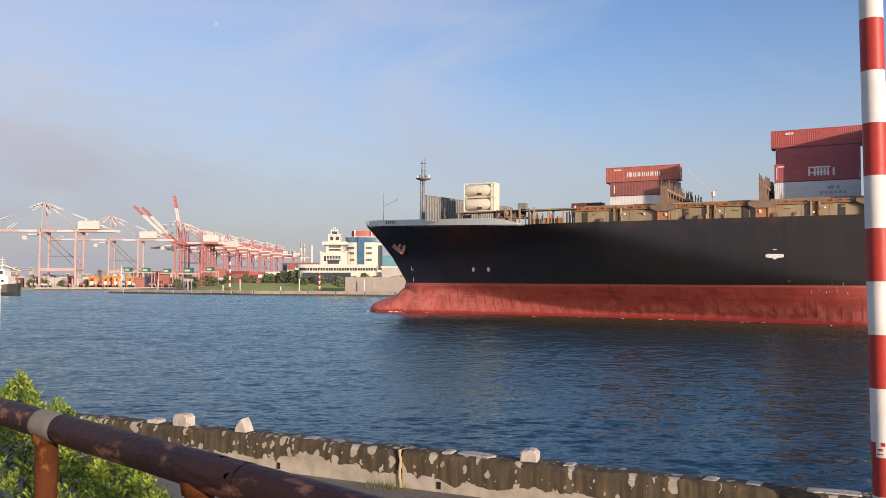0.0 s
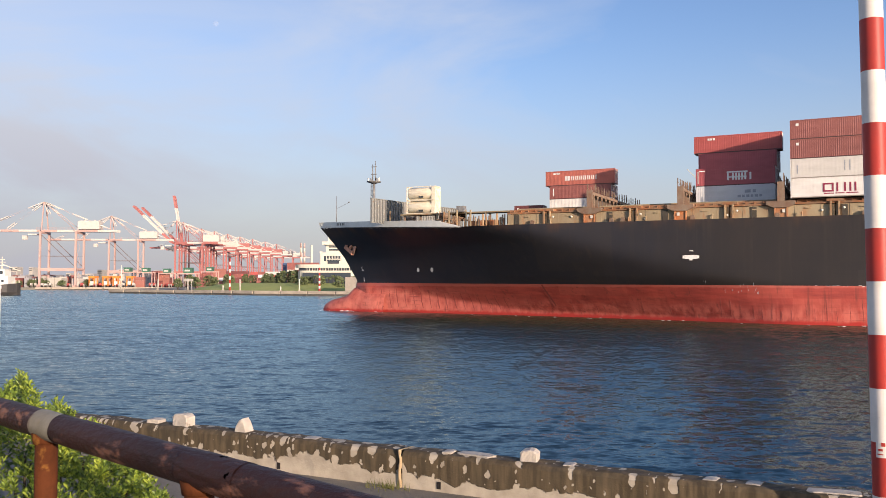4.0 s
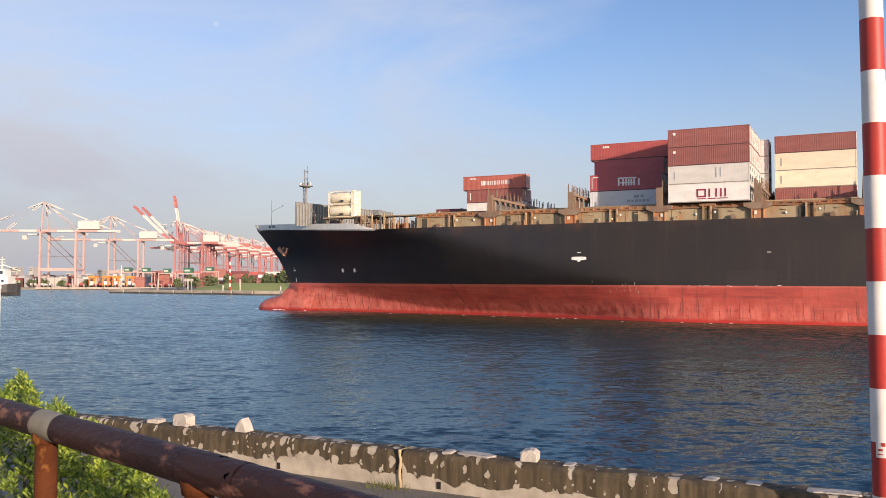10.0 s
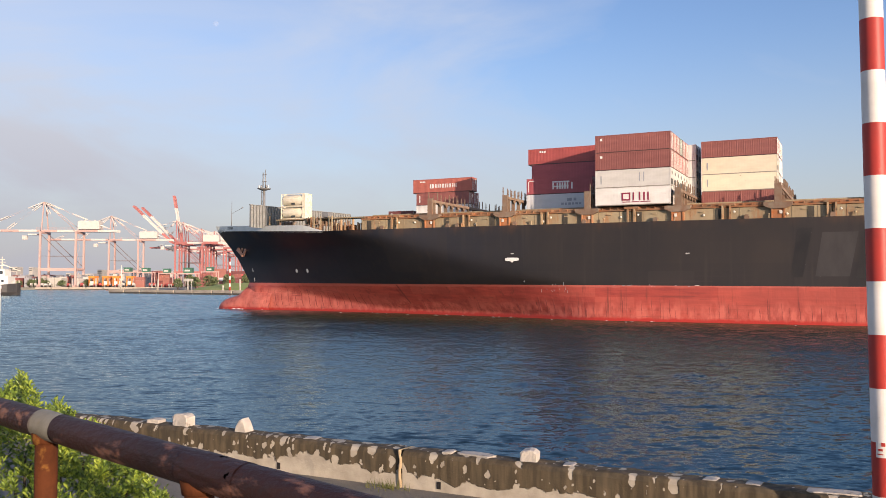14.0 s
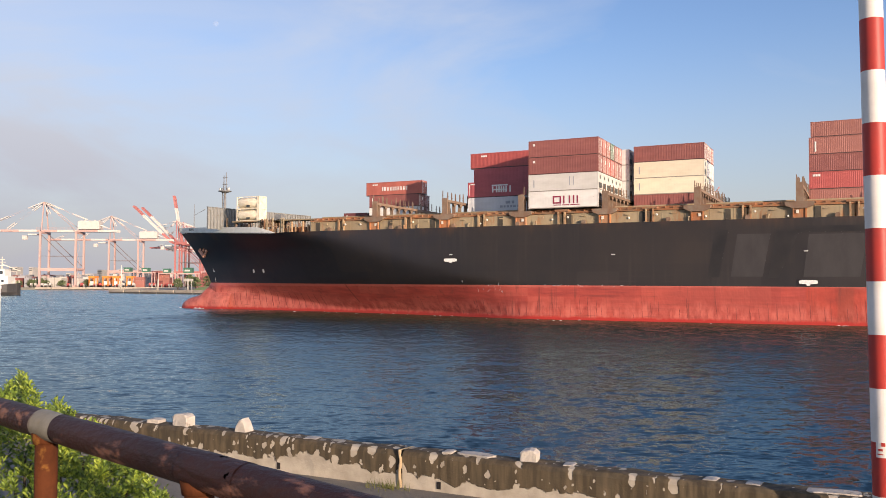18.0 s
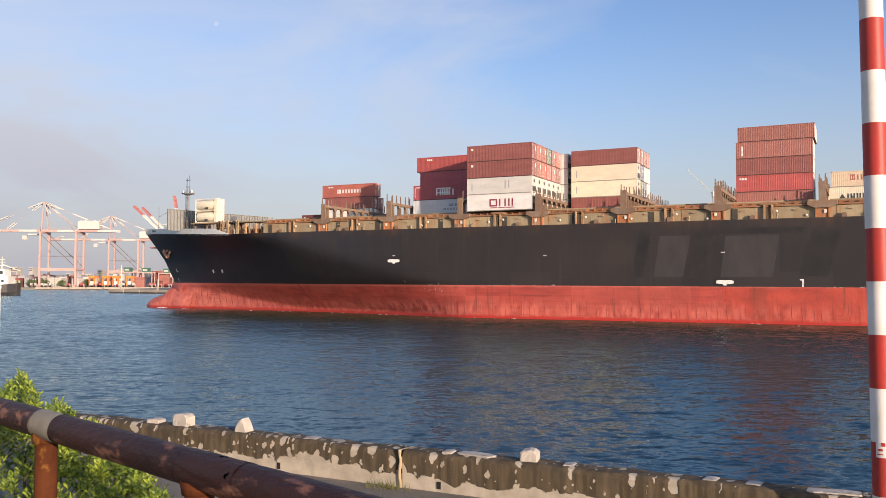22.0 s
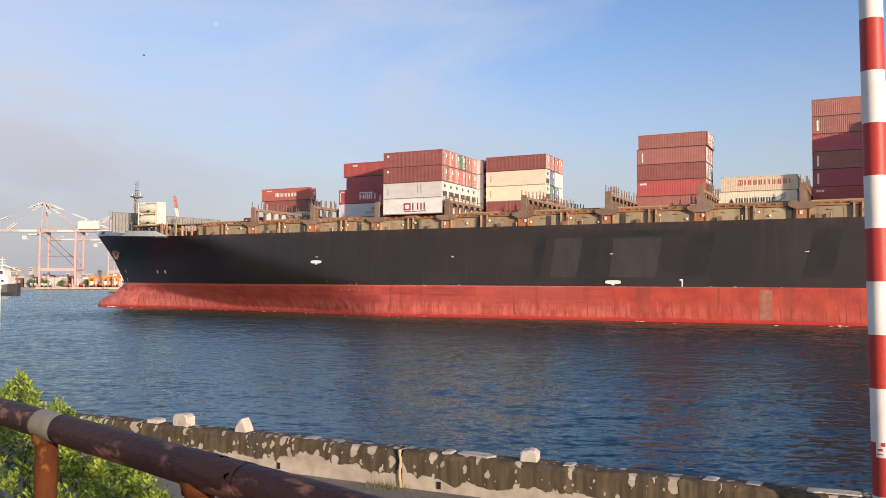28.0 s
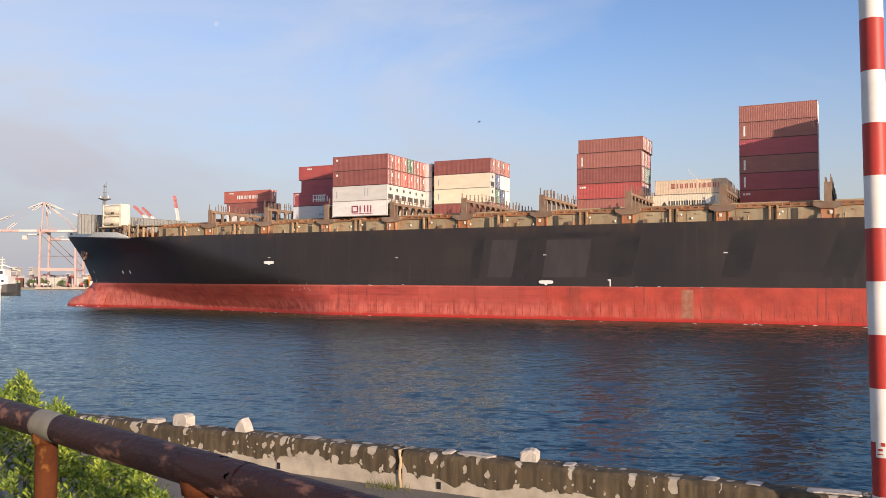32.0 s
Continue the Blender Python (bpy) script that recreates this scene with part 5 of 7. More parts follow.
def peeling_coat():
    """Pale plaster under a dark coating that has come off along the foot and in flakes."""
    m = bpy.data.materials.new("peeling_coat")
    m.use_nodes = True
    n, l = m.node_tree.nodes, m.node_tree.links
    b = n["Principled BSDF"]
    b.inputs["Roughness"].default_value = 0.9
    co = n.new("ShaderNodeTexCoord")

    def noise_(scale, detail, stretch, rough=0.55):
        mp = n.new("ShaderNodeMapping")
        mp.inputs["Scale"].default_value = stretch
        no = n.new("ShaderNodeTexNoise")
        no.inputs["Scale"].default_value, no.inputs["Detail"].default_value, no.inputs["Roughness"].default_value = scale, detail, rough
        l.new(co.outputs["Object"], mp.inputs["Vector"])
        l.new(mp.outputs["Vector"], no.inputs["Vector"])
        return no.outputs["Fac"]

    def math_(op, a, b2):
        q = n.new("ShaderNodeMath")
        q.operation = op
        for k, v in enumerate((a, b2)):
            if isinstance(v, float):
                q.inputs[k].default_value = v
            else:
                l.new(v, q.inputs[k])
        return q.outputs[0]

    def step(v, lo, hi):
        r = n.new("ShaderNodeMapRange")
        r.inputs["From Min"].default_value, r.inputs["From Max"].default_value = lo, hi
        l.new(v, r.inputs["Value"])
        return r.outputs["Result"]

    def mix(f, a, b2):
        x = n.new("ShaderNodeMix")
        x.data_type = "RGBA"
        for key, v in (("Factor", f), ("A", a), ("B", b2)):
            if isinstance(v, tuple):
                x.inputs[key].default_value = (*v, 1)
            else:
                l.new(v, x.inputs[key])
        return x.outputs["Result"]
    sep = n.new("ShaderNodeSeparateXYZ")
    l.new(co.outputs["Object"], sep.inputs["Vector"])
    height = math_("SUBTRACT", sep.outputs["Z"], GROUND)
    edge = math_("ADD", math_("MULTIPLY", noise_(3.2, 5, (1, 1, 1.2)), 0.34), math_("MULTIPLY", noise_(0.55, 1, (1, 1, 0.1)), 0.26))
    foot = step(math_("SUBTRACT", edge, height), 0.198, 0.208)
    # flakes: scattered patches of many sizes with wavering outlines
    warp = n.new("ShaderNodeTexNoise")
    warp.inputs["Scale"].default_value, warp.inputs["Detail"].default_value = 14.0, 2
    l.new(co.outputs["Object"], warp.inputs["Vector"])
    wob = n.new("ShaderNodeVectorMath")
    wob.operation = "MULTIPLY_ADD"
    wob.inputs[1].default_value = (0.055, 0.055, 0.055)
    l.new(warp.outputs["Color"], wob.inputs[0])
    l.new(co.outputs["Object"], wob.inputs[2])
    wsep = n.new("ShaderNodeSeparateXYZ")
    l.new(wob.outputs["Vector"], wsep.inputs["Vector"])
    flat = n.new("ShaderNodeCombineXYZ")
    l.new(wsep.outputs["X"], flat.inputs["X"])
    l.new(math_("SUBTRACT", math_("MULTIPLY", wsep.outputs["Z"], 0.8), wsep.outputs["Y"]), flat.inputs["Y"])
    arris = math_("MULTIPLY", step(height, 0.29, 0.325), 0.06)
    flakes = None
    for vs, keep in ((6.5, 0.60), (10.0, 0.57), (17.0, 0.62)):
        vo = n.new("ShaderNodeTexVoronoi")
        vo.voronoi_dimensions = "2D"
        vo.inputs["Scale"].default_value = vs
        l.new(flat.outputs["Vector"], vo.inputs["Vector"])
        vsep = n.new("ShaderNodeSeparateColor")
        l.new(vo.outputs["Color"], vsep.inputs["Color"])
        reach = math_("MULTIPLY", math_("SUBTRACT", math_("SUBTRACT", math_("ADD", vsep.outputs["Red"], arris), math_("MULTIPLY", step(sep.outputs["X"], 3.5, 6.5), 0.12)), keep), 0.95)
        one = step(math_("SUBTRACT", reach, vo.outputs["Distance"]), 0.0, 0.03)
        flakes = one if flakes is None else math_("MAXIMUM", flakes, one)
    gone = math_("MAXIMUM", foot, flakes)
    streak = step(noise_(14.0, 4, (1.0, 1.0, 0.12)), 0.42, 0.66)
    coat = mix(streak, (0.054, 0.040, 0.021), (0.122, 0.092, 0.052))
    coat = mix(step(noise_(2.2, 4, (1, 1, 1)), 0.5, 0.75), coat, (0.040, 0.034, 0.022))
    bare = mix(step(noise_(7.0, 5, (1, 1, 1)), 0.35, 0.7), (0.43, 0.385, 0.305), (0.30, 0.265, 0.205))
    l.new(mix(gone, coat, bare), b.inputs["Base Color"])
    bp = n.new("ShaderNodeBump")
    bp.inputs["Strength"].default_value, bp.inputs["Distance"].default_value = 0.9, 0.012
    relief = math_("SUBTRACT", math_("MULTIPLY", noise_(60.0, 4, (1, 1, 1)), 0.35), gone)
    l.new(relief, bp.inputs["Height"])
    l.new(bp.outputs["Normal"], b.inputs["Normal"])
    return m


M["coat"] = peeling_coat()
M["mortar"] = material("joint_mortar", (0.48, 0.37, 0.22), (0.32, 0.24, 0.14), rough=0.9, scale=12, bump=0.4, bump_scale=50)
M["stone"] = material("white_stone", (0.50, 0.46, 0.40), (0.38, 0.35, 0.30), rough=0.9, scale=9, bump=0.6, bump_scale=50, wear=(0.25, 0.22, 0.18), wear_at=0.62, wear_scale=14)
wall = thing("wall_sea", "low concrete sea wall with dark peeling coating", "wall", kind="structure")
for x0, x1 in ((-16.0, -4.02), (-3.98, 3.925), (3.965, 11.9), (11.94, 24.0)):
    bm = B()
    rnd = random.Random(int(x0 * 10))
    prof = ((0.0, GROUND - 0.05), (0.0, GROUND + 0.12), (0.0, TOP - 0.04), (0.022, TOP - 0.008), (0.05, TOP), (0.19, TOP + 0.004), (0.22, TOP - 0.04), (0.22, -1.5))
    n = int((x1 - x0) * 9)
    rows = []
    for k in range(n + 1):
        x = lerp(x0, x1, k / n)
        wob = 0.012 * noise.noise((x * 1.3, 0, 0))
        rows.append([(x, y + (rnd.uniform(-0.004, 0.004) + wob if z > GROUND else 0), z + (rnd.uniform(-0.008, 0.004) + wob * 0.6 if z > TOP - 0.1 else 0)) for y, z in prof])
    rows = [r[::-1] for r in rows]
    grid(bm, rows, False)
    for r in (rows[0], rows[-1][::-1]):
        bm.faces.new([bm.verts.new(c) for c in r])
    part("wall_section", bm, "coat", wall, at=WALL)
# the joint, with mortar squeezed out
bm = B()
rnd = random.Random(3)
rows = []
for k in range(15):
    z = lerp(GROUND - 0.02, TOP + 0.006, k / 14)
    c = 3.945 + 0.006 * math.sin(k * 0.8) + rnd.uniform(-0.003, 0.003)
    w = rnd.uniform(0.011, 0.019)
    rows.append([(c - w, -0.004, z), (c - w * 0.5, -0.022, z), (c + w * 0.5, -0.022, z), (c + w, -0.004, z)])
rows.append([(p[0] + 0.05, 0.15, TOP + 0.012) for p in rows[-1]])
grid(bm, rows)
part("joint_mortar", bm, "mortar", wall, "pale lumpy mortar in the joint", at=WALL)
# the wall is uncut: black slabs paint in the shade of two drain holes
for x in (2.63, 4.32):
    bm = B()
    box(bm, x - 0.018, x + 0.018, -0.004, 0.05, GROUND + 0.025, GROUND + 0.085)
    part("drain_hole", bm, "patch_dark", wall, "black slab standing in for a drain hole", at=WALL)


def stone(x, wide, high, peak, seed, deep=0.13):
    """A broken lump of concrete: an uneven outline with depth and knocked-off edges."""
    rnd = random.Random(seed)
    bm = B()
    if peak:
        line = ((-0.5, 0.0), (-0.46, 0.35), (-0.15, 0.85), (0.05, 1.0), (0.25, 0.75), (0.5, 0.1), (0.5, 0.0))
    else:
        line = ((-0.5, 0.0), (-0.5, 0.7), (-0.36, 0.9), (0.05, 1.0), (0.33, 0.95), (0.5, 0.72), (0.5, 0.0))
    rings = []
    for y, k in ((-0.5, 0.9), (-0.42, 1.0), (0.35, 1.0), (0.5, 0.86)):
        rings.append([bm.verts.new(((a + rnd.uniform(-0.03, 0.03)) * wide * k, y * deep, max(0.0, b2 * k + (rnd.uniform(-0.04, 0.04) if b2 else 0)) * high)) for a, b2 in line])
    for r0, r1 in zip(rings, rings[1:]):
        for k in range(len(line)):
            bm.faces.new((r0[k], r0[(k + 1) % len(line)], r1[(k + 1) % len(line)], r1[k]))
    bm.faces.new(rings[0][::-1])
    bm.faces.new(rings[-1])
    bmesh.ops.recalc_face_normals(bm, faces=bm.faces[:])
    ob = part("stone", bm, "stone", None, at=WALL @ Matrix.Translation((x, 0.12, TOP - 0.004)) @ pose(0, 0, 0, 0, 0, rnd.uniform(-10, 10)))
    tagged(ob, "pale weathered stone lying on the sea wall", "stone", "stones on the sea wall")


stone(0.945, 0.155, 0.045, False, 1)
stone(1.325, 0.205, 0.125, False, 2)
stone(2.115, 0.145, 0.13, True, 3)
stone(5.10, 0.14, 0.10, False, 14)
stone(4.62, 0.32, 0.02, False, 5)
stone(4.36, 0.09, 0.02, False, 6)
stone(5.44, 0.09, 0.015, False, 7)
stone(6.53, 0.10, 0.015, False, 8)
stone(6.83, 0.10, 0.015, False, 9)
stone(7.35, 0.34, 0.012, False, 10)
stone(2.93, 0.14, 0.012, False, 11)
# grass tuft at the foot of the joint
M["grass"] = material("weed", (0.20, 0.20, 0.06), (0.12, 0.14, 0.04), rough=0.9, scale=20)
bm = B()
rnd = random.Random(8)
for k in range(70):
    x, y = 3.86 + rnd.gauss(0, 0.10), -0.05 - abs(rnd.gauss(0, 0.05))
    h, lean = rnd.uniform(0.03, 0.10), rnd.uniform(-0.05, 0.05)
    vv = [bm.verts.new(p) for p in ((x - 0.004, y, GROUND), (x + 0.004, y, GROUND), (x + lean, y - rnd.uniform(0, 0.04), GROUND + h))]
    bm.faces.new(vv)
tagged(part("grass", bm, "grass", None, at=WALL), "dry grass tuft at the foot of the wall", "grass", kind="stuff")

# ---- railing ----
M["railpaint"] = material("railing_rust", (0.022, 0.009, 0.008), (0.042, 0.015, 0.011), rough=0.55, scale=5, amount=0.5, bump=0.3, bump_scale=70, wear=(0.20, 0.092, 0.060), wear_at=0.57, wear_scale=17, stretch=(0.4, 1, 1), wear_soft=0.10, spec=0.3)
M["railworn"] = material("railing_worn_rust", (0.024, 0.010, 0.008), (0.050, 0.017, 0.012), rough=0.55, scale=6, amount=0.5, bump=0.35, bump_scale=70, wear=(0.23, 0.105, 0.060), wear_at=0.56, wear_scale=20, stretch=(0.45, 1, 1), wear_soft=0.08, spec=0.3)
M["railpost"] = material("post_rust", (0.115, 0.036, 0.012), (0.065, 0.021, 0.008), rough=0.8, scale=6, bump=0.2, bump_scale=50, wear=(0.30, 0.14, 0.03), wear_at=0.585, wear_scale=4, spec=0.12)
M["railband"] = material("faded_white_band", (0.30, 0.265, 0.19), (0.21, 0.18, 0.12), rough=0.6, scale=9, bump=0.15, bump_scale=40, wear=(0.11, 0.055, 0.035), wear_at=0.60, wear_scale=9)
RAIL_Z, RR = EYE - 0.46, 0.0455
railing = thing("railing", "rusty brown pipe railing with one faded white band", "railing")
ra, rb = Vector((-1.578, 2.977, RAIL_Z)), Vector((-0.159, 1.646, RAIL_Z))
rway = (rb - ra).normalized()
turn_rail = rway.to_track_quat("X", "Z").to_matrix().to_4x4()


def along(s):
    return ra + rway * s


def pipe(name, s0, s1, r, mat_, seed, label="", uneven=0.0005, bites=(), fine=1):
    """A pipe with a slightly uneven skin, in its own space along x; bites: (s, angle, size) rusted away."""
    bm = B()
    rnd = random.Random(seed)
    n, m = max(3, int((s1 - s0) / 0.02 * fine)), 36 * fine
    rows = []
    for k in range(n + 1):
        s = lerp(s0, s1, k / n)
        row = []
        for i in range(m):
            a = 2 * math.pi * i / m
            q = r + uneven * noise.noise((s * 7 + seed, math.cos(a) * 2.2, math.sin(a) * 2.2)) * 2
            row.append((s, q * math.cos(a), q * math.sin(a)))
        rows.append(row + row[:1])
    vs = grid(bm, rows)
    for s, ang, size in bites:
        gone = [f for f in bm.faces if (Vector((f.calc_center_median().x - s, ((math.atan2(f.calc_center_median().z, f.calc_center_median().y) - ang + math.pi) % (2 * math.pi) - math.pi) * r)).length) < size]
        bmesh.ops.delete(bm, geom=gone, context="FACES")
    bmesh.ops.remove_doubles(bm, verts=bm.verts[:], dist=0.0001)
    return part(name, bm, mat_, railing, label, at=Matrix.Translation(ra) @ turn_rail)


pipe("top_rail", -2.4, 0.375, RR, "railworn", 1)
pipe("white_band", 0.375, 0.535, RR + 0.0006, "railband", 2, "faded white paint band", uneven=0.0006)
pipe("top_rail", 0.535, 1.31, RR, "railpaint", 3)
pipe("sleeve", 1.30, 1.55, RR + 0.0015, "railpaint", 4, "rusted-through pipe sleeve", uneven=0.001, fine=4, bites=((1.452, 1.62, 0.007), (1.466, 1.55, 0.005), (1.526, 2.70, 0.006), (1.533, 2.58, 0.004)))
pipe("top_rail", 1.545, 3.4, RR, "railpaint", 5)
for s, w in ((0.415, 0.0345), (1.345, 0.036)):
    bm = B()
    p = along(s)
    rod(bm, (p.x, p.y, GROUND - 0.05), (p.x, p.y, RAIL_Z - RR * 0.6), w, n=20)
    rod(bm, (p.x, p.y, RAIL_Z - RR - 0.012), (p.x, p.y, RAIL_Z - RR * 0.5), w + 0.006, w + 0.012, n=20)
    part("post", bm, "railpost", railing, "orange-rusted tube post")

# ---- striped pole ----
M["polered"] = material("pole_red", (0.44, 0.040, 0.028), (0.34, 0.040, 0.032), rough=0.5, scale=5, bump=0.06, bump_scale=24, spec=0.35, wear=(0.5, 0.14, 0.10), wear_at=0.69, wear_scale=11)
M["polewhite"] = material("pole_white", (0.74, 0.72, 0.68), (0.62, 0.60, 0.55), rough=0.55, scale=4, bump=0.05, bump_scale=24, spec=0.35, wear=(0.45, 0.36, 0.28), wear_at=0.70, wear_scale=11)
pole = thing("striped_pole", "tall round pole painted in red and white bands", "pole")
PX, PY, PR, BAND = 2.792, 5.35, 0.0719, 0.3406


def lean_x(z):
    return PX + 0.0085 * (EYE + 1.7 - z)   # the pole stands a little out of plumb


for k in range(-8, 12):
    z = EYE + 1.706 - BAND * (k + 1)
    z1 = z + BAND
    if z1 < GROUND:
        continue
    bm = B()
    n = 32
    rnd = random.Random(k)
    wave = [0.0015 * rnd.uniform(-1, 1) for _ in range(n)]
    ring0 = [bm.verts.new((lean_x(z) + PR * math.cos(6.28319 * i / n), PY + PR * math.sin(6.28319 * i / n), max(z, GROUND - 0.05))) for i in range(n)]
    ring1 = [bm.verts.new((lean_x(z1) + PR * math.cos(6.28319 * i / n), PY + PR * math.sin(6.28319 * i / n), z1)) for i in range(n)]
    for i in range(n):
        f = bm.faces.new((ring0[i], ring0[(i + 1) % n], ring1[(i + 1) % n], ring1[i]))
        f.smooth = True
    part("band", bm, "polered" if k % 2 == 0 else "polewhite", pole)
# small sticker round the pole
bm = B()
rows = [[(lean_x(z) + (PR + 0.0015) * math.cos(a), PY + (PR + 0.0015) * math.sin(a), z) for a in [radians(-154 + 55 * i / 8) for i in range(9)]] for z in (EYE - 1.112, EYE - 0.969)]
grid(bm, rows)
sticker = part("sticker", bm, "polewhite", pole, "small white sticker with a red mark")
for z, a0, a1, h in ((EYE - 1.07, -142, -122, 0.014), (EYE - 1.04, -128, -110, 0.024), (EYE - 1.094, -146, -120, 0.007)):
    bm = B()
    grid(bm, [[(lean_x(zz) + (PR + 0.0028) * math.cos(a), PY + (PR + 0.0028) * math.sin(a), zz) for a in [radians(lerp(a0, a1, i / 4)) for i in range(5)]] for zz in (z, z + h)])
    part("sticker_mark", bm, "polered", sticker)

# ---- bush ----


def leaf_material():
    m = bpy.data.materials.new("leaf")
    m.use_nodes = True
    n, l = m.node_tree.nodes, m.node_tree.links
    b = n["Principled BSDF"]
    b.inputs["Roughness"].default_value = 0.42
    ge = n.new("ShaderNodeNewGeometry")
    rp = n.new("ShaderNodeValToRGB")
    rp.color_ramp.elements[0].color, rp.color_ramp.elements[1].color = (0.050, 0.084, 0.016, 1), (0.42, 0.50, 0.060, 1)
    mid = rp.color_ramp.elements.new(0.55)
    mid.color = (0.19, 0.285, 0.040, 1)
    l.new(ge.outputs["Random Per Island"], rp.inputs["Fac"])
    l.new(rp.outputs["Color"], b.inputs["Base Color"])
    tr = n.new("ShaderNodeBsdfTranslucent")
    l.new(rp.outputs["Color"], tr.inputs["Color"])
    ms = n.new("ShaderNodeMixShader")
    ms.inputs["Fac"].default_value = 0.3
    l.new(b.outputs["BSDF"], ms.inputs[1])
    l.new(tr.outputs["BSDF"], ms.inputs[2])
    l.new(ms.outputs["Shader"], n["Material Output"].inputs["Surface"])
    return m


M["leaf"] = leaf_material()
M["twig"] = material("twig", (0.06, 0.045, 0.025), (0.04, 0.03, 0.018), rough=0.9, scale=20)
bush = thing("bush", "dense evergreen shrub with small yellow-green leaves", "bush")


def crown_top(x):
    pts = ((-3.6, 5.5), (-2.75, 5.58), (-2.45, 5.62), (-2.36, 5.68), (-2.28, 5.80), (-2.21, 5.67), (-2.16, 5.56), (-2.10, 5.63), (-2.02, 5.58), (-1.94, 5.50), (-1.88, 5.50), (-1.75, 5.40), (-1.5, 5.18), (-1.40, 4.95), (-1.3, 4.6))
    for (x0, z0), (x1, z1) in zip(pts, pts[1:]):
        if x <= x1:
            return lerp(z0, z1, (x - x0) / (x1 - x0))
    return pts[-1][1]


def leaf(bm, at, way, up, size):
    side = way.cross(up)
    if side.length < 0.01:
        side = way.orthogonal()
    side.normalize()
    lift = side.cross(way).normalized()
    w = size * 0.21
    pts = (at, at + way * size * 0.62 + side * w + lift * w * 0.4, at + way * size, at + way * size * 0.62 - side * w + lift * w * 0.4, at + way * size * 0.6)
    v = [bm.verts.new(p) for p in pts]
    bm.faces.new((v[0], v[1], v[4]))
    bm.faces.new((v[1], v[2], v[4]))
    bm.faces.new((v[2], v[3], v[4]))
    bm.faces.new((v[3], v[0], v[4]))


rnd = random.Random(21)
clumps = []
while len(clumps) < 400:
    x, deep = rnd.uniform(-3.5, -1.32), rnd.random() ** 1.6
    y = 4.0 + 1.3 * deep
    top = EYE - (EYE - crown_top(x * 4.5 / y)) * y / 4.5
    z = top - 0.01 - rnd.random() ** 1.3 * (1.15 if deep < 0.5 else 0.4)
    y += 0.30 * max(0.0, z - top + 0.35) - 0.10 * min(1.0, top - z)
    if z > GROUND + 0.1:
        clumps.append((x, y, z, rnd.uniform(0.055, 0.10), top))
shoots, rest = 0, B()
for x, y, z, r, top in clumps:
    for _ in range(rnd.randint(9, 14)):
        a, b2 = rnd.uniform(0, 6.283), rnd.uniform(-0.5, 1.0)
        flat_ = math.sqrt(1 - min(1.0, abs(b2)) ** 2)
        out_ = Vector((math.cos(a) * flat_, -abs(math.sin(a)) * flat_ if rnd.random() < 0.8 else math.sin(a) * flat_, b2))
        tip = Vector((x, y, z)) + out_ * r * rnd.uniform(0.7, 1.15)
        if tip.z > EYE - (EYE - crown_top(tip.x * 4.5 / tip.y)) * tip.y / 4.5 + 0.02:
            continue
        shoots += 1
        lean = (out_ + Vector((rnd.uniform(-0.3, 0.3), -0.25, 0.75))).normalized()
        near = shoots <= 300
        bm = B() if near else rest
        n = rnd.randint(8, 11)
        for k in range(n):
            q = k / n
            a = k * 2.4 + rnd.uniform(-0.4, 0.4)
            spread = Vector((math.cos(a), math.sin(a), 0.15 + 0.9 * q)).normalized()
            leaf(bm, tip - lean * (0.075 * (1 - q)), (spread + lean * 0.4).normalized(), Vector((rnd.uniform(-0.4, 0.4), -0.5, 1)), rnd.uniform(0.026, 0.043) * (1 - 0.25 * q))
        if near:
            part("leafy_shoot", bm, "leaf", bush)
# older, darker leaves deep inside
for k in range(9000):
    x, y = rnd.uniform(-3.5, -1.36), rnd.uniform(4.25, 5.3)
    top = EYE - (EYE - crown_top(x * 4.5 / y)) * y / 4.5 - 0.10
    z = rnd.uniform(GROUND + 0.02, max(GROUND + 0.05, top))
    leaf(rest, Vector((x, y, z)), Vector((rnd.gauss(0, 1), rnd.gauss(-0.5, 0.7), rnd.gauss(0.2, 0.6))).normalized(), Vector((rnd.uniform(-0.5, 0.5), -0.4, 1)), rnd.uniform(0.035, 0.055))
tagged(part("foliage", rest, "leaf", bush), kind="stuff")
for k in range(22):
    x, y = rnd.uniform(-3.2, -1.6), rnd.uniform(4.5, 5.2)
    z = EYE - (EYE - crown_top(x)) * y / 4.5 - rnd.uniform(0.3, 0.5)
    if z > GROUND + 0.2:
        bm = B()
        rod(bm, (x * 0.9 - 0.22, y * 0.95 + 0.2, GROUND - 0.03), (x, y, z), 0.014, 0.006, 5)
        part("branch", bm, "twig", bush)

# ---- far shore: everything is set out by bearing (metres to the side per metre of distance) ----
M["farquay"] = material("far_quay", (0.48, 0.42, 0.33), (0.34, 0.29, 0.23), rough=0.9, scale=0.25, stretch=(1, 1, 3))
M["lawn"] = material("lawn", (0.24, 0.30, 0.08), (0.30, 0.33, 0.11), rough=0.95, scale=0.12, bump=0.5, bump_scale=2)
M["farland"] = material("far_ground", (0.22, 0.21, 0.18), (0.16, 0.16, 0.13), rough=0.95, scale=0.05)
LAND = 1.9
FOC = 1469.2


def side_of(u, d):
    return (u - 784.0) / FOC * d


def high_of(v, d):
    return EYE + (499.0 - v) / FOC * d


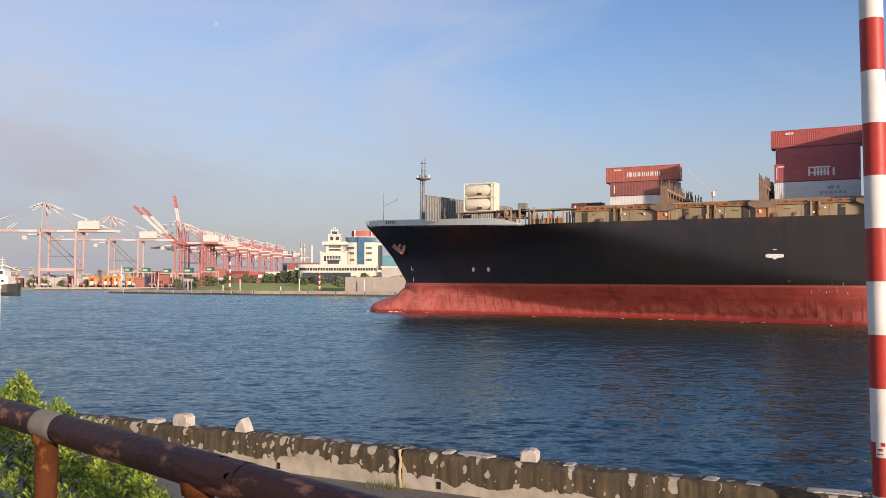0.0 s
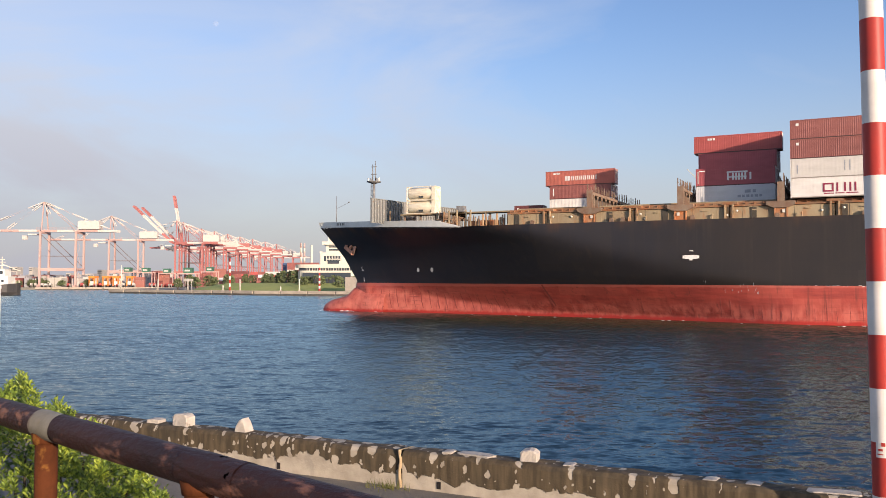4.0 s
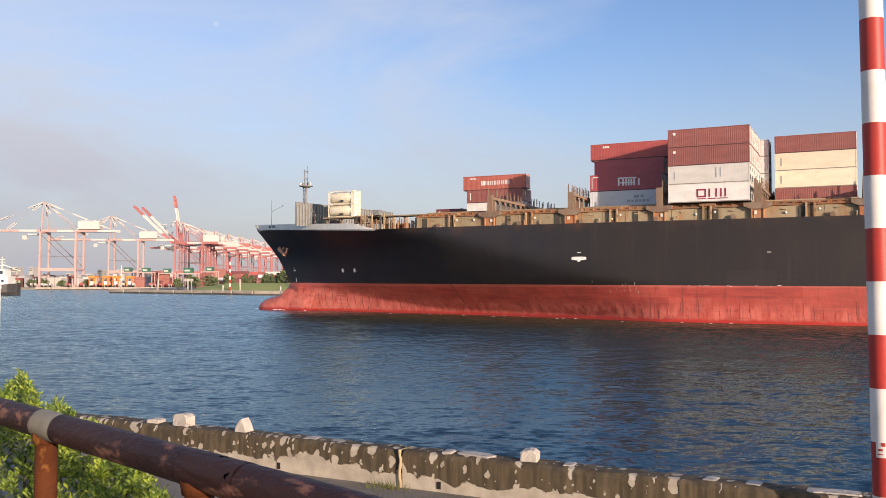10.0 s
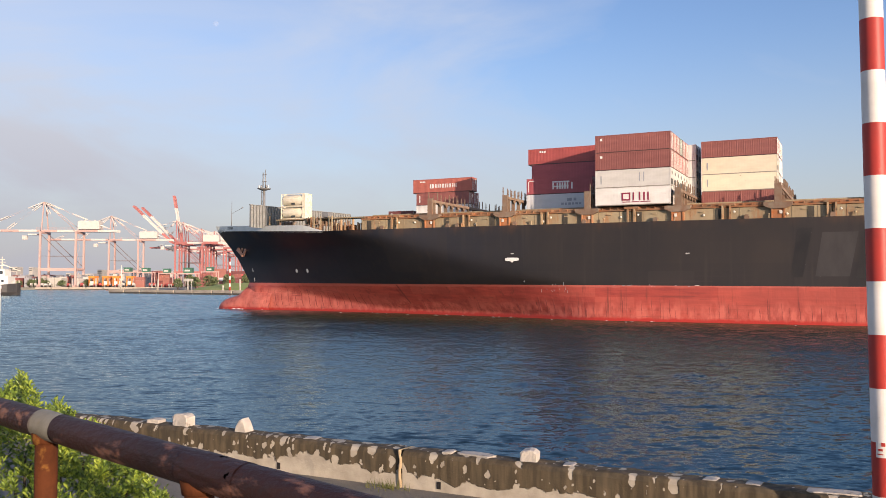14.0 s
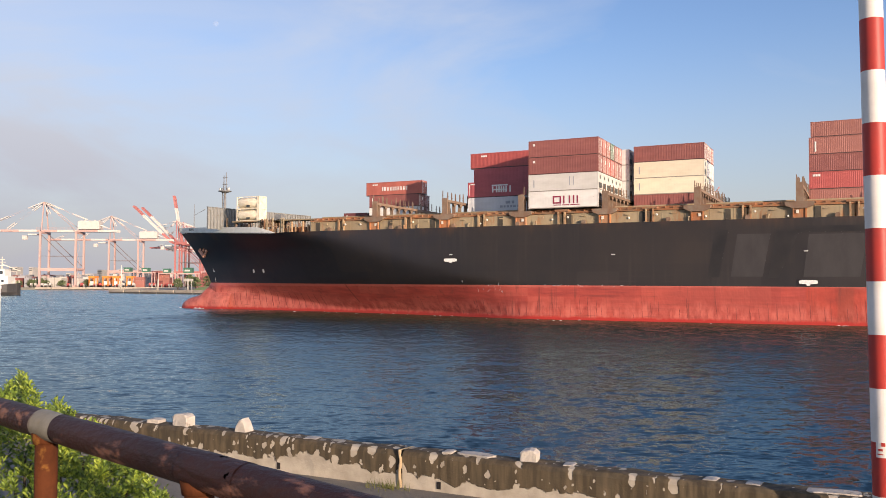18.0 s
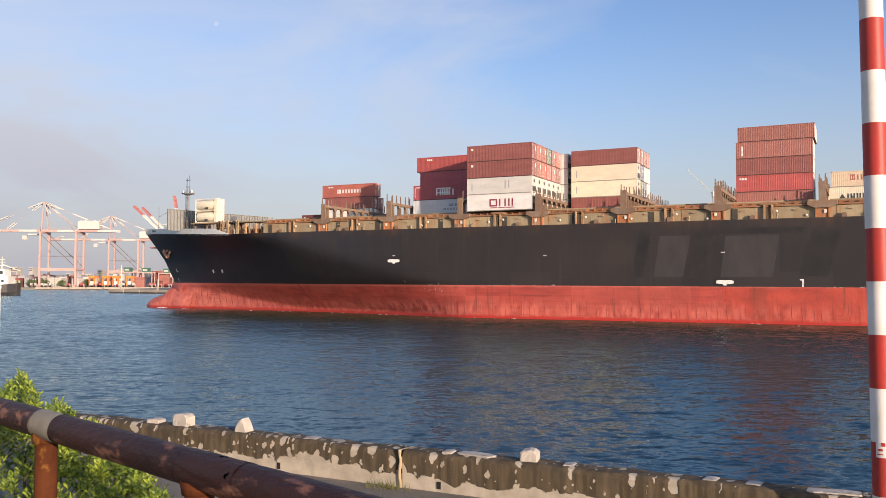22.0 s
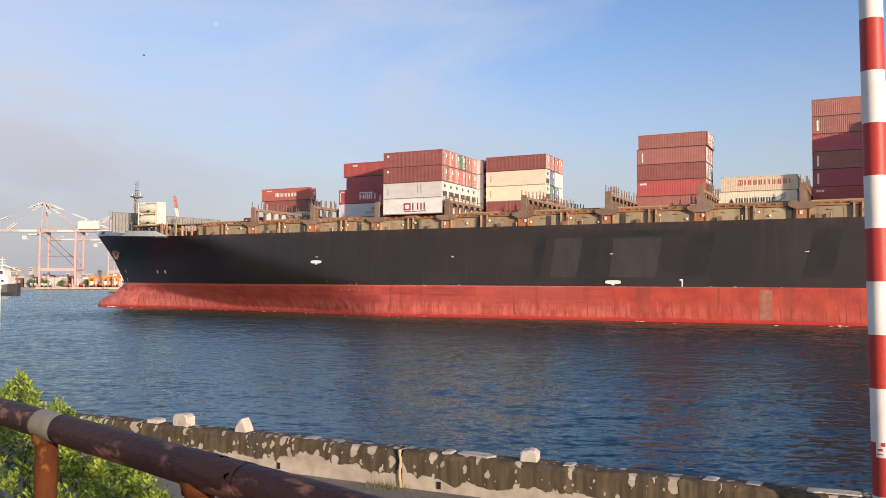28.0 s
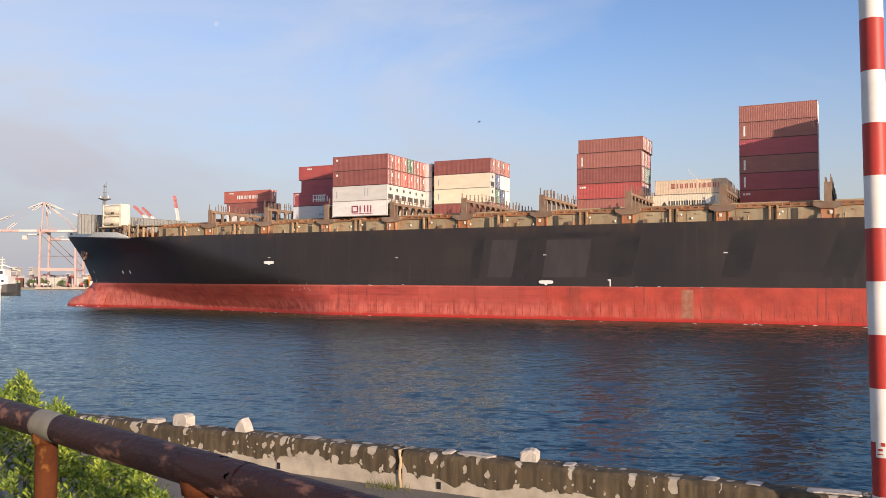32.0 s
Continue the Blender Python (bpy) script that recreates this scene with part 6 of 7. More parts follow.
bm = B()
shore = ((-4000, 690), (-322, 656), (-210, 648), (-187, 466), (-88, 389), (-20, 355), (130, 268), (700, -58), (4000, -900), (4000, 4600), (-4000, 4600))
tops = [bm.verts.new((x, y, LAND)) for x, y in shore]
bm.faces.new(tops)
lows = [bm.verts.new((x, y, -3)) for x, y in shore]
for k in range(len(shore)):
    bm.faces.new((tops[k], lows[k], lows[(k + 1) % len(shore)], tops[(k + 1) % len(shore)]))
bmesh.ops.recalc_face_normals(bm, faces=bm.faces[:])
tagged(part("ground", bm, "farland"), "flat paved land across the harbour", "ground", kind="structure")
# quay edge: a pale coping with a darker face under it
M["copingdark"] = material("quay_face", (0.12, 0.11, 0.095), (0.08, 0.075, 0.065), rough=0.9, scale=0.4)
quay = thing("quay_edge", "pale concrete quay edge with a dark stained face", "quay", kind="structure")
for (x0, y0), (x1, y1) in zip(shore[1:6], shore[2:7]):
    a, b4 = Vector((x0, y0, 0)), Vector((x1, y1, 0))
    d = (b4 - a).normalized()
    out = Vector((d.y, -d.x, 0))
    n = max(1, int((b4 - a).length / 14))
    for k in range(n):
        p, q = a.lerp(b4, k / n), a.lerp(b4, (k + 1) / n - 0.01)
        bm = B()
        m4 = Matrix.Translation(p) @ d.to_track_quat("X", "Z").to_matrix().to_4x4()
        box(bm, 0, (q - p).length, -0.5, 1.6, 0.75, LAND + 0.25, m4)
        part("coping", bm, "farquay", quay)
        bm = B()
        box(bm, 0, (q - p).length, -0.25, 0.3, -1.0, 0.75, m4)
        part("quay_face", bm, "copingdark", quay)

# crane reds are paled in the paint to stand in for distance haze
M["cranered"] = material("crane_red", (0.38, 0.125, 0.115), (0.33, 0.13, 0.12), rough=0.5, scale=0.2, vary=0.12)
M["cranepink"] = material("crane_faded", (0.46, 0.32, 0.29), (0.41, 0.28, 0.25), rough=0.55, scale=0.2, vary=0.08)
M["cranewhite"] = material("crane_white", (0.56, 0.53, 0.49), (0.48, 0.45, 0.41), rough=0.5, scale=0.2)


def quay_crane(at, paint, lift=0.0, house="cranewhite"):
    """Ship-to-shore crane: x from the water (negative) to the land side, 30 m gauge, 18 m wide."""
    ob = thing("quay_crane", "red and white quayside gantry crane" + (" with raised boom" if lift else " with lowered boom"), "crane", "gantry cranes of the far terminal", at=at)
    for x in (3.2, 31):
        for y in (-9, 9):
            bm = B()
            beam(bm, (x, y, 0.8), (x, y, 45), 1.5, 1.5)
            part("leg", bm, paint, ob)
            bm = B()
            box(bm, x - 0.8, x + 0.8, y - 4, y + 4, 0, 1.6)
            part("bogie", bm, paint, ob)
    for y in (-9, 9):
        bm = B()
        beam(bm, (3.2, y, 14.4), (31, y, 14.4), 1.2, 2.2)
        part("portal_beam", bm, paint, ob)
        bm = B()
        beam(bm, (4, y, 42), (30, y, 17), 0.5, 0.5)
        part("brace", bm, "cranedark" if paint == "cranepink" else paint, ob)
        bm = B()
        beam(bm, (3.2, y, 25), (31, y, 25), 0.3, 0.3)
        part("walkway", bm, "cranedark", ob)
    for x in (3.2, 31):
        for z in (14.4, 44):
            bm = B()
            beam(bm, (x, -9, z), (x, 9, z), 1.2, 1.6)
            part("sill_beam", bm, paint, ob)
    for y in (-3, 3):
        for k in range(4):
            bm = B()
            beam(bm, (-2 + 16 * k, y, 45.6), (14 + 16 * k, y, 45.6), 0.9, 1.7)
            part("girder_segment", bm, (paint, "cranewhite")[k % 2], ob)
    pivot = Vector((-2, 0, 45.6))
    way_ = Vector((-math.cos(radians(lift)), 0, math.sin(radians(lift))))
    for y in (-3, 3):
        for k in range(4):
            bm = B()
            a = pivot + way_ * (14 * k) + Vector((0, y, 0))
            beam(bm, a, a + way_ * 14, 1.2 if lift else 0.9, 2.1 if lift else 1.7)
            part("boom_segment", bm, ("cranewhite", paint)[k % 2] if not lift else (paint, "cranewhite", "cranewhite", paint)[k], ob)
    if lift:
        bm = B()
        for k in range(9):
            a = pivot + way_ * (3 + 6 * k)
            beam(bm, a + Vector((0, -2.4, 0)), a + way_ * (4 if k % 2 else 0) + Vector((0, 2.4, 0)), 0.6, 0.6)
        part("boom_bracing", bm, paint, ob)
    apex = Vector((2.8, 0, 69.2))
    for y in (-7, 7):
        bm = B()
        beam(bm, (3.2, y, 45), apex + Vector((0, y * 0.3, 0)), 0.8, 0.8)
        part("apex_leg", bm, paint, ob)
        bm = B()
        beam(bm, (31, y, 45), apex + Vector((0, y * 0.3, 0)), 0.35, 0.35)
        part("back_stay", bm, paint, ob)
    # tie bars: thin rods with broad white link plates fanned out under the apex and again near the far ends
    for q, spans in ((pivot + way_ * (26 if not lift else 14), ((0.03, 0.30), (0.72, 0.92))), (pivot + way_ * (50 if not lift else 24), ((0.03, 0.22), (0.50, 0.66), (0.84, 0.96))), (Vector((58, 0, 46)), ((0.02, 0.26), (0.42, 0.60), (0.80, 0.95))), (Vector((26, 0, 50)), ((0.05, 0.5),)), (Vector((12, 0, 46)), ((0.05, 0.42),)), (Vector((38, 0, 53)), ((0.03, 0.34),))):
        for y in (-2.2, 2.2):
            side_ = Vector((0, y, 0))
            bm = B()
            beam(bm, apex + side_, q + side_, 0.07, 0.07)
            part("tie_rod", bm, paint, ob)
            for f0, f1 in spans:
                bm = B()
                beam(bm, (apex + side_).lerp(q + side_, f0), (apex + side_).lerp(q + side_, f1), 0.6, 0.6)
                part("link_plate", bm, "cranewhite", ob)
    # stair tower, ladders and handrails
    bm = B()
    for k in range(7):
        a, b5 = (34.6, 32.4) if k % 2 else (32.4, 34.6)
        beam(bm, (a, -9.6, 2 + 6 * k), (b5, -9.6, 8 + 6 * k), 0.22, 0.2)
    part("stair", bm, paint, ob)
    bm = B()
    for z in (47.3, 48.2):
        beam(bm, (-2, -3.6, z), (60, -3.6, z), 0.1, 0.1)
    for k in range(21):
        box(bm, -2 + 3.1 * k - 0.06, -2 + 3.1 * k + 0.06, -3.66, -3.54, 46.4, 48.2)
    part("handrail", bm, paint, ob)
    bm = B()
    box(bm, 34, 35.6, -0.6, 0.6, 53.8, 55.4)
    box(bm, 42, 43.2, -1, 1, 53.8, 54.8)
    part("roof_vent", bm, "cranewhite", ob)
    bm = B()
    box(bm, 30.5, 47.5, -4.5, 4.5, 47.0, 53.2)
    box(bm, 31.2, 46.8, -4.0, 4.0, 53.2, 53.8)
    part("machinery_house", bm, house, ob)
    bm = B()
    box(bm, -14, -10.5, -1.5, 1.5, 38.5, 41.8)
    part("cab", bm, "cranewhite", ob)
    bm = B()
    box(bm, -9, -2, -3, 3, 42.2, 43.2)
    part("trolley", bm, "cranewhite", ob)
    return ob


M["cranedark"] = material("crane_cable", (0.12, 0.10, 0.10), (0.18, 0.14, 0.13), rough=0.6, scale=0.5)
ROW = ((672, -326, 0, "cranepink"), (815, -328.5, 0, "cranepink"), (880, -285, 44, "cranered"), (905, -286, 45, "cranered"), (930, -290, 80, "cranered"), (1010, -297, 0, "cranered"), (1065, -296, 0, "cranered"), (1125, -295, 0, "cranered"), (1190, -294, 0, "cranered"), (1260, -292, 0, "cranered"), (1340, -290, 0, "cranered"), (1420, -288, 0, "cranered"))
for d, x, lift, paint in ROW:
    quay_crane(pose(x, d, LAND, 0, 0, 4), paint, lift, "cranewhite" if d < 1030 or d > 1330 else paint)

# ---- buildings ----
M["plaster"] = material("white_plaster", (0.62, 0.595, 0.50), (0.53, 0.505, 0.425), rough=0.7, scale=0.3, vary=0.05)
M["glassblue"] = material("blue_glass", (0.075, 0.150, 0.235), (0.03, 0.10, 0.18), rough=0.12, scale=0.3, spec=0.9)
M["glassdark"] = material("dark_glass", (0.03, 0.045, 0.06), (0.05, 0.06, 0.07), rough=0.12, scale=0.3, spec=0.9)
M["roofred"] = material("red_cladding", (0.42, 0.12, 0.09), (0.34, 0.10, 0.08), rough=0.6, scale=0.3)
M["teal"] = material("teal_cladding", (0.10, 0.28, 0.34), (0.08, 0.22, 0.28), rough=0.5, scale=0.2)
M["greywall"] = material("grey_boards", (0.30, 0.27, 0.23), (0.25, 0.225, 0.19), rough=0.8, scale=0.6)
M["farpale"] = material("far_pale", (0.40, 0.385, 0.35), (0.32, 0.31, 0.28), rough=0.8, scale=0.2, vary=0.12)
M["fargrey"] = material("far_grey", (0.32, 0.32, 0.33), (0.26, 0.26, 0.27), rough=0.8, scale=0.2, vary=0.15)
M["treegreen"] = material("far_leaves", (0.125, 0.155, 0.070), (0.085, 0.115, 0.048), rough=0.95, scale=1.5, vary=0.2)
M["farorange"] = material("carrier_orange", (0.75, 0.24, 0.04), (0.65, 0.20, 0.04), rough=0.5, scale=0.5)


def slab_(ob, name, mat_, u0, u1, v0, v1, d, deep, label="", forward=0.0):
    bm = B()
    box(bm, side_of(u0, d), side_of(u1, d), d - forward, d + deep, LAND - 0.05 if v1 >= 488 else high_of(v1, d), high_of(v0, d))
    return part(name, bm, mat_, ob, label)


# stepped white tower
D = 440.0
tower_b = thing("tower_building", "stepped cream-white office tower with a crowned top", "building")
slab_(tower_b, "wall", "plaster", 567, 614, 447, 500, D, 14)
slab_(tower_b, "wall", "plaster", 577, 606, 433, 447, D + 2, 9)
slab_(tower_b, "terrace", "plaster", 570, 613, 427.5, 433, D - 0.8, 13)
slab_(tower_b, "wall", "plaster", 580.5, 602, 415, 427.5, D + 2, 7)
slab_(tower_b, "wall", "plaster", 585, 598, 407, 415, D + 3, 4)
slab_(tower_b, "cornice", "plaster", 579.5, 603, 414.4, 416.2, D + 1.6, 7.6)
for u in (586.5, 590, 593, 596.5):
    slab_(tower_b, "finial", "plaster", u - 0.8, u + 0.8, 402.5 if 588 < u < 595 else 405, 407, D + 4, 0.6)
for u0, u1, v0, v1, f in ((572, 604, 453, 462, 0.15), (580, 600, 459.5, 467, 0.3), (581, 602, 435.5, 438, -1.85), (581, 602, 440.5, 443.5, -1.85), (583.5, 589, 418.5, 425, -1.85), (593, 599, 418.5, 425, -1.85), (587.5, 595.5, 409, 413.5, -2.85)):
    slab_(tower_b, "window_band", "glassdark", u0, u1, v0, v1, D, 0.3 if f > 0 else 2.2, forward=f)
for k in range(7):
    slab_(tower_b, "mullion", "plaster", 572 + 5.1 * k, 573.2 + 5.1 * k, 453, 462, D, 0.2, forward=0.3)
slab_(tower_b, "canopy", "plaster", 578, 602, 458, 459.6, D, 1, forward=1.2)
for u in (567.5, 613):
    slab_(tower_b, "pier", "plaster", u - 1.8, u + 1.8, 445, 448, D - 0.4, 3)

# long low hall with a curved end
hall = thing("terminal_hall", "long low white hall with a dark window band and overhanging roof", "building")
D2 = 425.0


def rounded(ob, name, mat_, u0, u1, v0, v1, d, deep, grow=0.0, label=""):
    bm = B()
    x0, x1, z0, z1 = side_of(u0, d), side_of(u1, d), LAND - 0.05 if v1 >= 488 else high_of(v1, d), high_of(v0, d)
    r = deep / 2
    line = [(x0 + r - (r + grow) * math.sin(math.pi * k / 12), d + r - (r + grow) * math.cos(math.pi * k / 12)) for k in range(13)]
    line = [(x1, d - grow)] + line + [(x1, d + deep + grow)]
    lo_ = [bm.verts.new((x, y, z0)) for x, y in line]
    hi_ = [bm.verts.new((x, y, z1)) for x, y in line]
    for k in range(len(line)):
        bm.faces.new((lo_[k], lo_[(k + 1) % len(line)], hi_[(k + 1) % len(line)], hi_[k]))
    bm.faces.new(hi_)
    bm.faces.new(lo_[::-1])
    bmesh.ops.recalc_face_normals(bm, faces=bm.faces[:])
    return part(name, bm, mat_, ob, label)


rounded(hall, "base_wall", "plaster", 524, 664, 479, 490, D2, 12)
rounded(hall, "window_band", "glassdark", 525, 664, 474.3, 479, D2, 11.6, -0.1)
rounded(hall, "roof", "plaster", 522, 666, 468.2, 474.3, D2, 13, 0.8)
for k in range(26):
    slab_(hall, "column", "plaster", 543 + 4.7 * k, 543.8 + 4.7 * k, 474.3, 479, D2, 0.3, forward=0.25)

# dark glass slabs stand in for the shade of the ground floor
for k in range(9):
    bm = B()
    box(bm, side_of(536 + 9.4 * k, D2), side_of(545.6 + 9.4 * k, D2), D2 - 0.18, D2 + 0.2, LAND, high_of(482.6, D2))
    part("glazed_front", bm, "glassdark", hall, "dark glass bay for the shaded ground floor")
# round-fronted block with blue glass
D3 = 455.0
block = thing("office_block", "round-fronted white office block with blue glass and red top storey", "building")


def drum(ob, name, mat_, u0, u1, v0, v1, d, a0=200, a1=340, label="", puff=0.0):
    bm = B()
    xc, r = side_of((u0 + u1) / 2, d), side_of(u1, d) - side_of((u0 + u1) / 2, d) + puff
    n = max(3, int((a1 - a0) / 8))
    line = [(xc + r * math.cos(radians(lerp(a0, a1, k / n))), d + 3 + 3 * math.sin(radians(lerp(a0, a1, k / n))) * (r / (r - puff))) for k in range(n + 1)]
    z0, z1 = LAND - 0.05 if v1 >= 488 else high_of(v1, d), high_of(v0, d)
    lo_ = [bm.verts.new((x, y, z0)) for x, y in line]
    hi_ = [bm.verts.new((x, y, z1)) for x, y in line]
    for k in range(n):
        f = bm.faces.new((lo_[k], lo_[k + 1], hi_[k + 1], hi_[k]))
    top = [bm.verts.new((x, d + 9, z1)) for x, y in (line[0], line[-1])]
    bm.faces.new(hi_)
    bot = [bm.verts.new((x, d + 9, z0)) for x, y in (line[0], line[-1])]
    bm.faces.new((lo_[0], hi_[0], top[0], bot[0]))
    bm.faces.new((lo_[-1], hi_[-1], top[1], bot[1]))
    bm.faces.new((hi_[0], hi_[-1], top[1], top[0]))
    bmesh.ops.recalc_face_normals(bm, faces=bm.faces[:])
    return part(name, bm, mat_, ob, label)


drum(block, "wall", "plaster", 612, 674, 429, 492, D3, 180, 360)
drum(block, "glass_ring", "glassblue", 611, 675, 419.5, 429, D3, 180, 360, "ring of blue glass under the roof", 0.3)
drum(block, "top_storey", "roofred", 621, 666, 408.5, 419.5, D3 + 1, 180, 360, "red-clad top storey")
drum(block, "parapet", "plaster", 611, 675, 418.6, 419.9, D3, 180, 360, "", 0.5)
slab_(block, "glass_strip", "glassblue", 633, 645, 419.8, 469, D3, 3, "tall strip of blue glass", 0.6)
drum(block, "glass_corner", "glassdark", 612, 674, 434, 478, D3, 322, 358, "dark glass corner", 0.35)
for v in (437, 446.5, 458):
    for u in (615.5, 619.5, 623.5, 648, 651.5, 655):
        back = 3 - 3 * math.sqrt(max(0.0, 1 - ((u + 1.3 - 643) / 31.0) ** 2))
        slab_(block, "window", "glassdark", u, u + 2.6, v, v + 3.8, D3, back + 0.5, forward=0.35 - back)
for u in (627.5, 657):
    slab_(block, "pier", "plaster", u - 1, u + 1, 407.5, 420, D3, 3, forward=-0.2)

teal = thing("warehouse", "teal-clad warehouse behind the offices", "building")
slab_(teal, "wall", "teal", 672, 716, 452, 500, 520, 30)
slab_(teal, "roof", "farpale", 671, 717, 450.5, 452, 519.5, 31)
shed = thing("shed", "low white shed among trees", "building")
slab_(shed, "wall", "farpale", 676, 722, 474, 500, 430, 12)
slab_(shed, "roof", "plaster", 674, 724, 471.5, 474, 429.3, 14)
for u0, u1 in ((611, 663), (663.6, 716)):
    hoard = thing("site_hoarding", "grey-brown board hoarding standing on the quay", "hoarding", "hoardings on the quay")
    n = 8
    for k in range(n):
        slab_(hoard, "board", "greywall", lerp(u0, u1, k / n), lerp(u0, u1, (k + 1) / n) - 0.12, 491.5, 515, 372, 0.25)
    slab_(hoard, "top_rail", "greywall", u0, u1, 490.6, 491.5, 372, 0.35, forward=0.1)

# lawn bank
bm = B()
rows = []
for k in range(25):
    u = lerp(338, 622, k / 24)
    d0 = lerp(418, 384, k / 24)
    crest = 1.0 if 4 < k < 22 else 0.35 + 0.15 * min(k, 24 - k)
    rows.append([(side_of(u, d0), d0 + 2, LAND + 0.02), (side_of(u, d0) - 1, d0 + 8, LAND + 1.2 * crest), (side_of(u, d0) - 2, d0 + 18, LAND + 3.6 * crest + 0.4 * noise.noise((k * 0.7, 0, 0))), (side_of(u, d0) - 3, d0 + 30, LAND + 3.8 * crest), (side_of(u, d0) - 4, d0 + 34, LAND)])
grid(bm, rows)
tagged(part("lawn", bm, "lawn"), "mown green bank along the far quay", "lawn", kind="structure")


def far_tree(u, v_top, d, wide, seed, palm=False):
    rnd = random.Random(seed)
    x, z1 = side_of(u, d), high_of(v_top, d)
    ob = thing("tree", "small dark green tree by the far quay" if not palm else "small palm tree by the far quay", "tree", "trees across the water", at=Matrix.Translation((x, d, LAND)))
    h = z1 - LAND
    bm = B()
    rod(bm, (0, 0, -0.1), (rnd.uniform(-0.2, 0.2), 0, h * (0.75 if palm else 0.6)), 0.25, 0.12, 6)
    part("trunk", bm, "twig", ob)
    bm = B()
    if palm:
        for k in range(11):
            a = k * 0.571 + rnd.uniform(-0.2, 0.2)
            c = Vector((0, 0, h * 0.78))
            w = Vector((math.cos(a), math.sin(a), 0))
            for j in range(4):
                p, q = c + w * (wide * 0.25 * j) + Vector((0, 0, (0.5 * j - 0.17 * j * j) * h * 0.12)), c + w * (wide * 0.25 * (j + 1)) + Vector((0, 0, (0.5 * (j + 1) - 0.17 * (j + 1) ** 2) * h * 0.12))
                s = Vector((-w.y, w.x, -0.4)) * (0.35 - 0.07 * j)
                v = [bm.verts.new(c2) for c2 in (p - s, p + s, q + s * 0.8, q - s * 0.8)]
                bm.faces.new(v)
    else:
        for k in range(260):
            a, r, zz = rnd.uniform(0, 6.283), wide * rnd.random() ** 0.5, rnd.uniform(0.28, 1.0)
            r *= math.sqrt(max(0.05, 1 - ((zz - 0.55) / 0.5) ** 2))
            c = Vector((r * math.cos(a), r * math.sin(a), zz * h))
            s = rnd.uniform(0.4, 0.9)
            e = [Vector((rnd.gauss(0, 1), rnd.gauss(0, 1), rnd.gauss(0, 0.6))).normalized() * s for _ in range(4)]
            v = [bm.verts.new(c + q) for q in e]
            for f in ((0, 1, 2), (0, 2, 3), (0, 1, 3), (1, 2, 3)):
                bm.faces.new([v[i] for i in f])
    part("crown", bm, "treegreen", ob)


rnd = random.Random(5)
for k in range(30):
    u = lerp(470, 716, k / 29) + rnd.uniform(-3, 3)
    far_tree(u, rnd.uniform(481, 491) - (3 if 500 < u < 530 else 0), rnd.uniform(404, 416) if u > 530 else rnd.uniform(432, 450), rnd.uniform(1.6, 3.0), k, palm=u > 540 and k % 3 != 0)
for k in range(14):
    u = rnd.uniform(12, 160)
    far_tree(u, rnd.uniform(492, 498), rnd.uniform(664, 676), rnd.uniform(2.0, 3.6), 120 + k)
for k in range(16):
    u = lerp(312, 480, k / 15) + rnd.uniform(-3, 3)
    if k % 3 != 1:
        far_tree(u, rnd.uniform(484, 494) - (7 if 318 < u < 345 else 0), rnd.uniform(455, 490), rnd.uniform(1.8, 3.4), 60 + k)

# slim white post behind the bush
slim = thing("slim_post", "slim white post standing behind the bush", "post")
bm = B()
rod(bm, (-3.225, 6.0, GROUND - 0.05), (-3.225, 6.0, EYE - 0.05), 0.03, 0.03, 14)
part("shaft", bm, "polewhite", slim)
bm = B()
lathe(bm, ((0.034, 0.0), (0.034, 0.02), (0.02, 0.032), (0.0, 0.035)), 14, (-3.225, 6.0, EYE - 0.05))
part("cap", bm, "polewhite", slim)

# striped masts and lamp posts on the quay
for u, v0, d in ((407, 457, 412), (565.5, 474, 384)):
    mast_ = thing("striped_mast", "slender red and white banded mast on the far quay", "mast", "masts on the far quay")
    z0, z1 = LAND, high_of(v0, d)
    n = 9
    for k in range(n):
        bm = B()
        rod(bm, (side_of(u, d), d, lerp(z0, z1, k / n)), (side_of(u, d), d, lerp(z0, z1, (k + 1) / n)), 0.5 - 0.02 * k, n=8)
        part("band", bm, ("polered", "polewhite")[k % 2], mast_)
for u, v0, d in ((425, 494, 402), (530, 494, 386), (645, 495, 366), (280, 494, 445), (333, 493, 432), (215, 470, 480), (395, 505, 404), (497, 507, 390)):
    post_ = thing("white_post", "plain white post on the far quay edge", "post", "white posts on the far quay")
    bm = B()
    rod(bm, (side_of(u, d), d, LAND), (side_of(u, d), d, high_of(v0, d)), 0.3, 0.26, 8)
    part("shaft", bm, "plaster", post_)
    bm = B()
    box(bm, side_of(u, d) - 0.5, side_of(u, d) + 0.5, d - 0.5, d + 0.5, LAND, LAND + 0.4)
    part("foot", bm, "farquay", post_)
sign = thing("sign_board", "blank pale board on two legs by the quay", "sign")
bm = B()
box(bm, side_of(325, 446), side_of(342, 446), 445.9, 446.1, high_of(498, 446), high_of(493.5, 446))
part("board", bm, "farpale", sign)
for u in (328, 339):
    slab_(sign, "leg", "farpale", u - 0.4, u + 0.4, 496, 512, 446.12, 0.15)

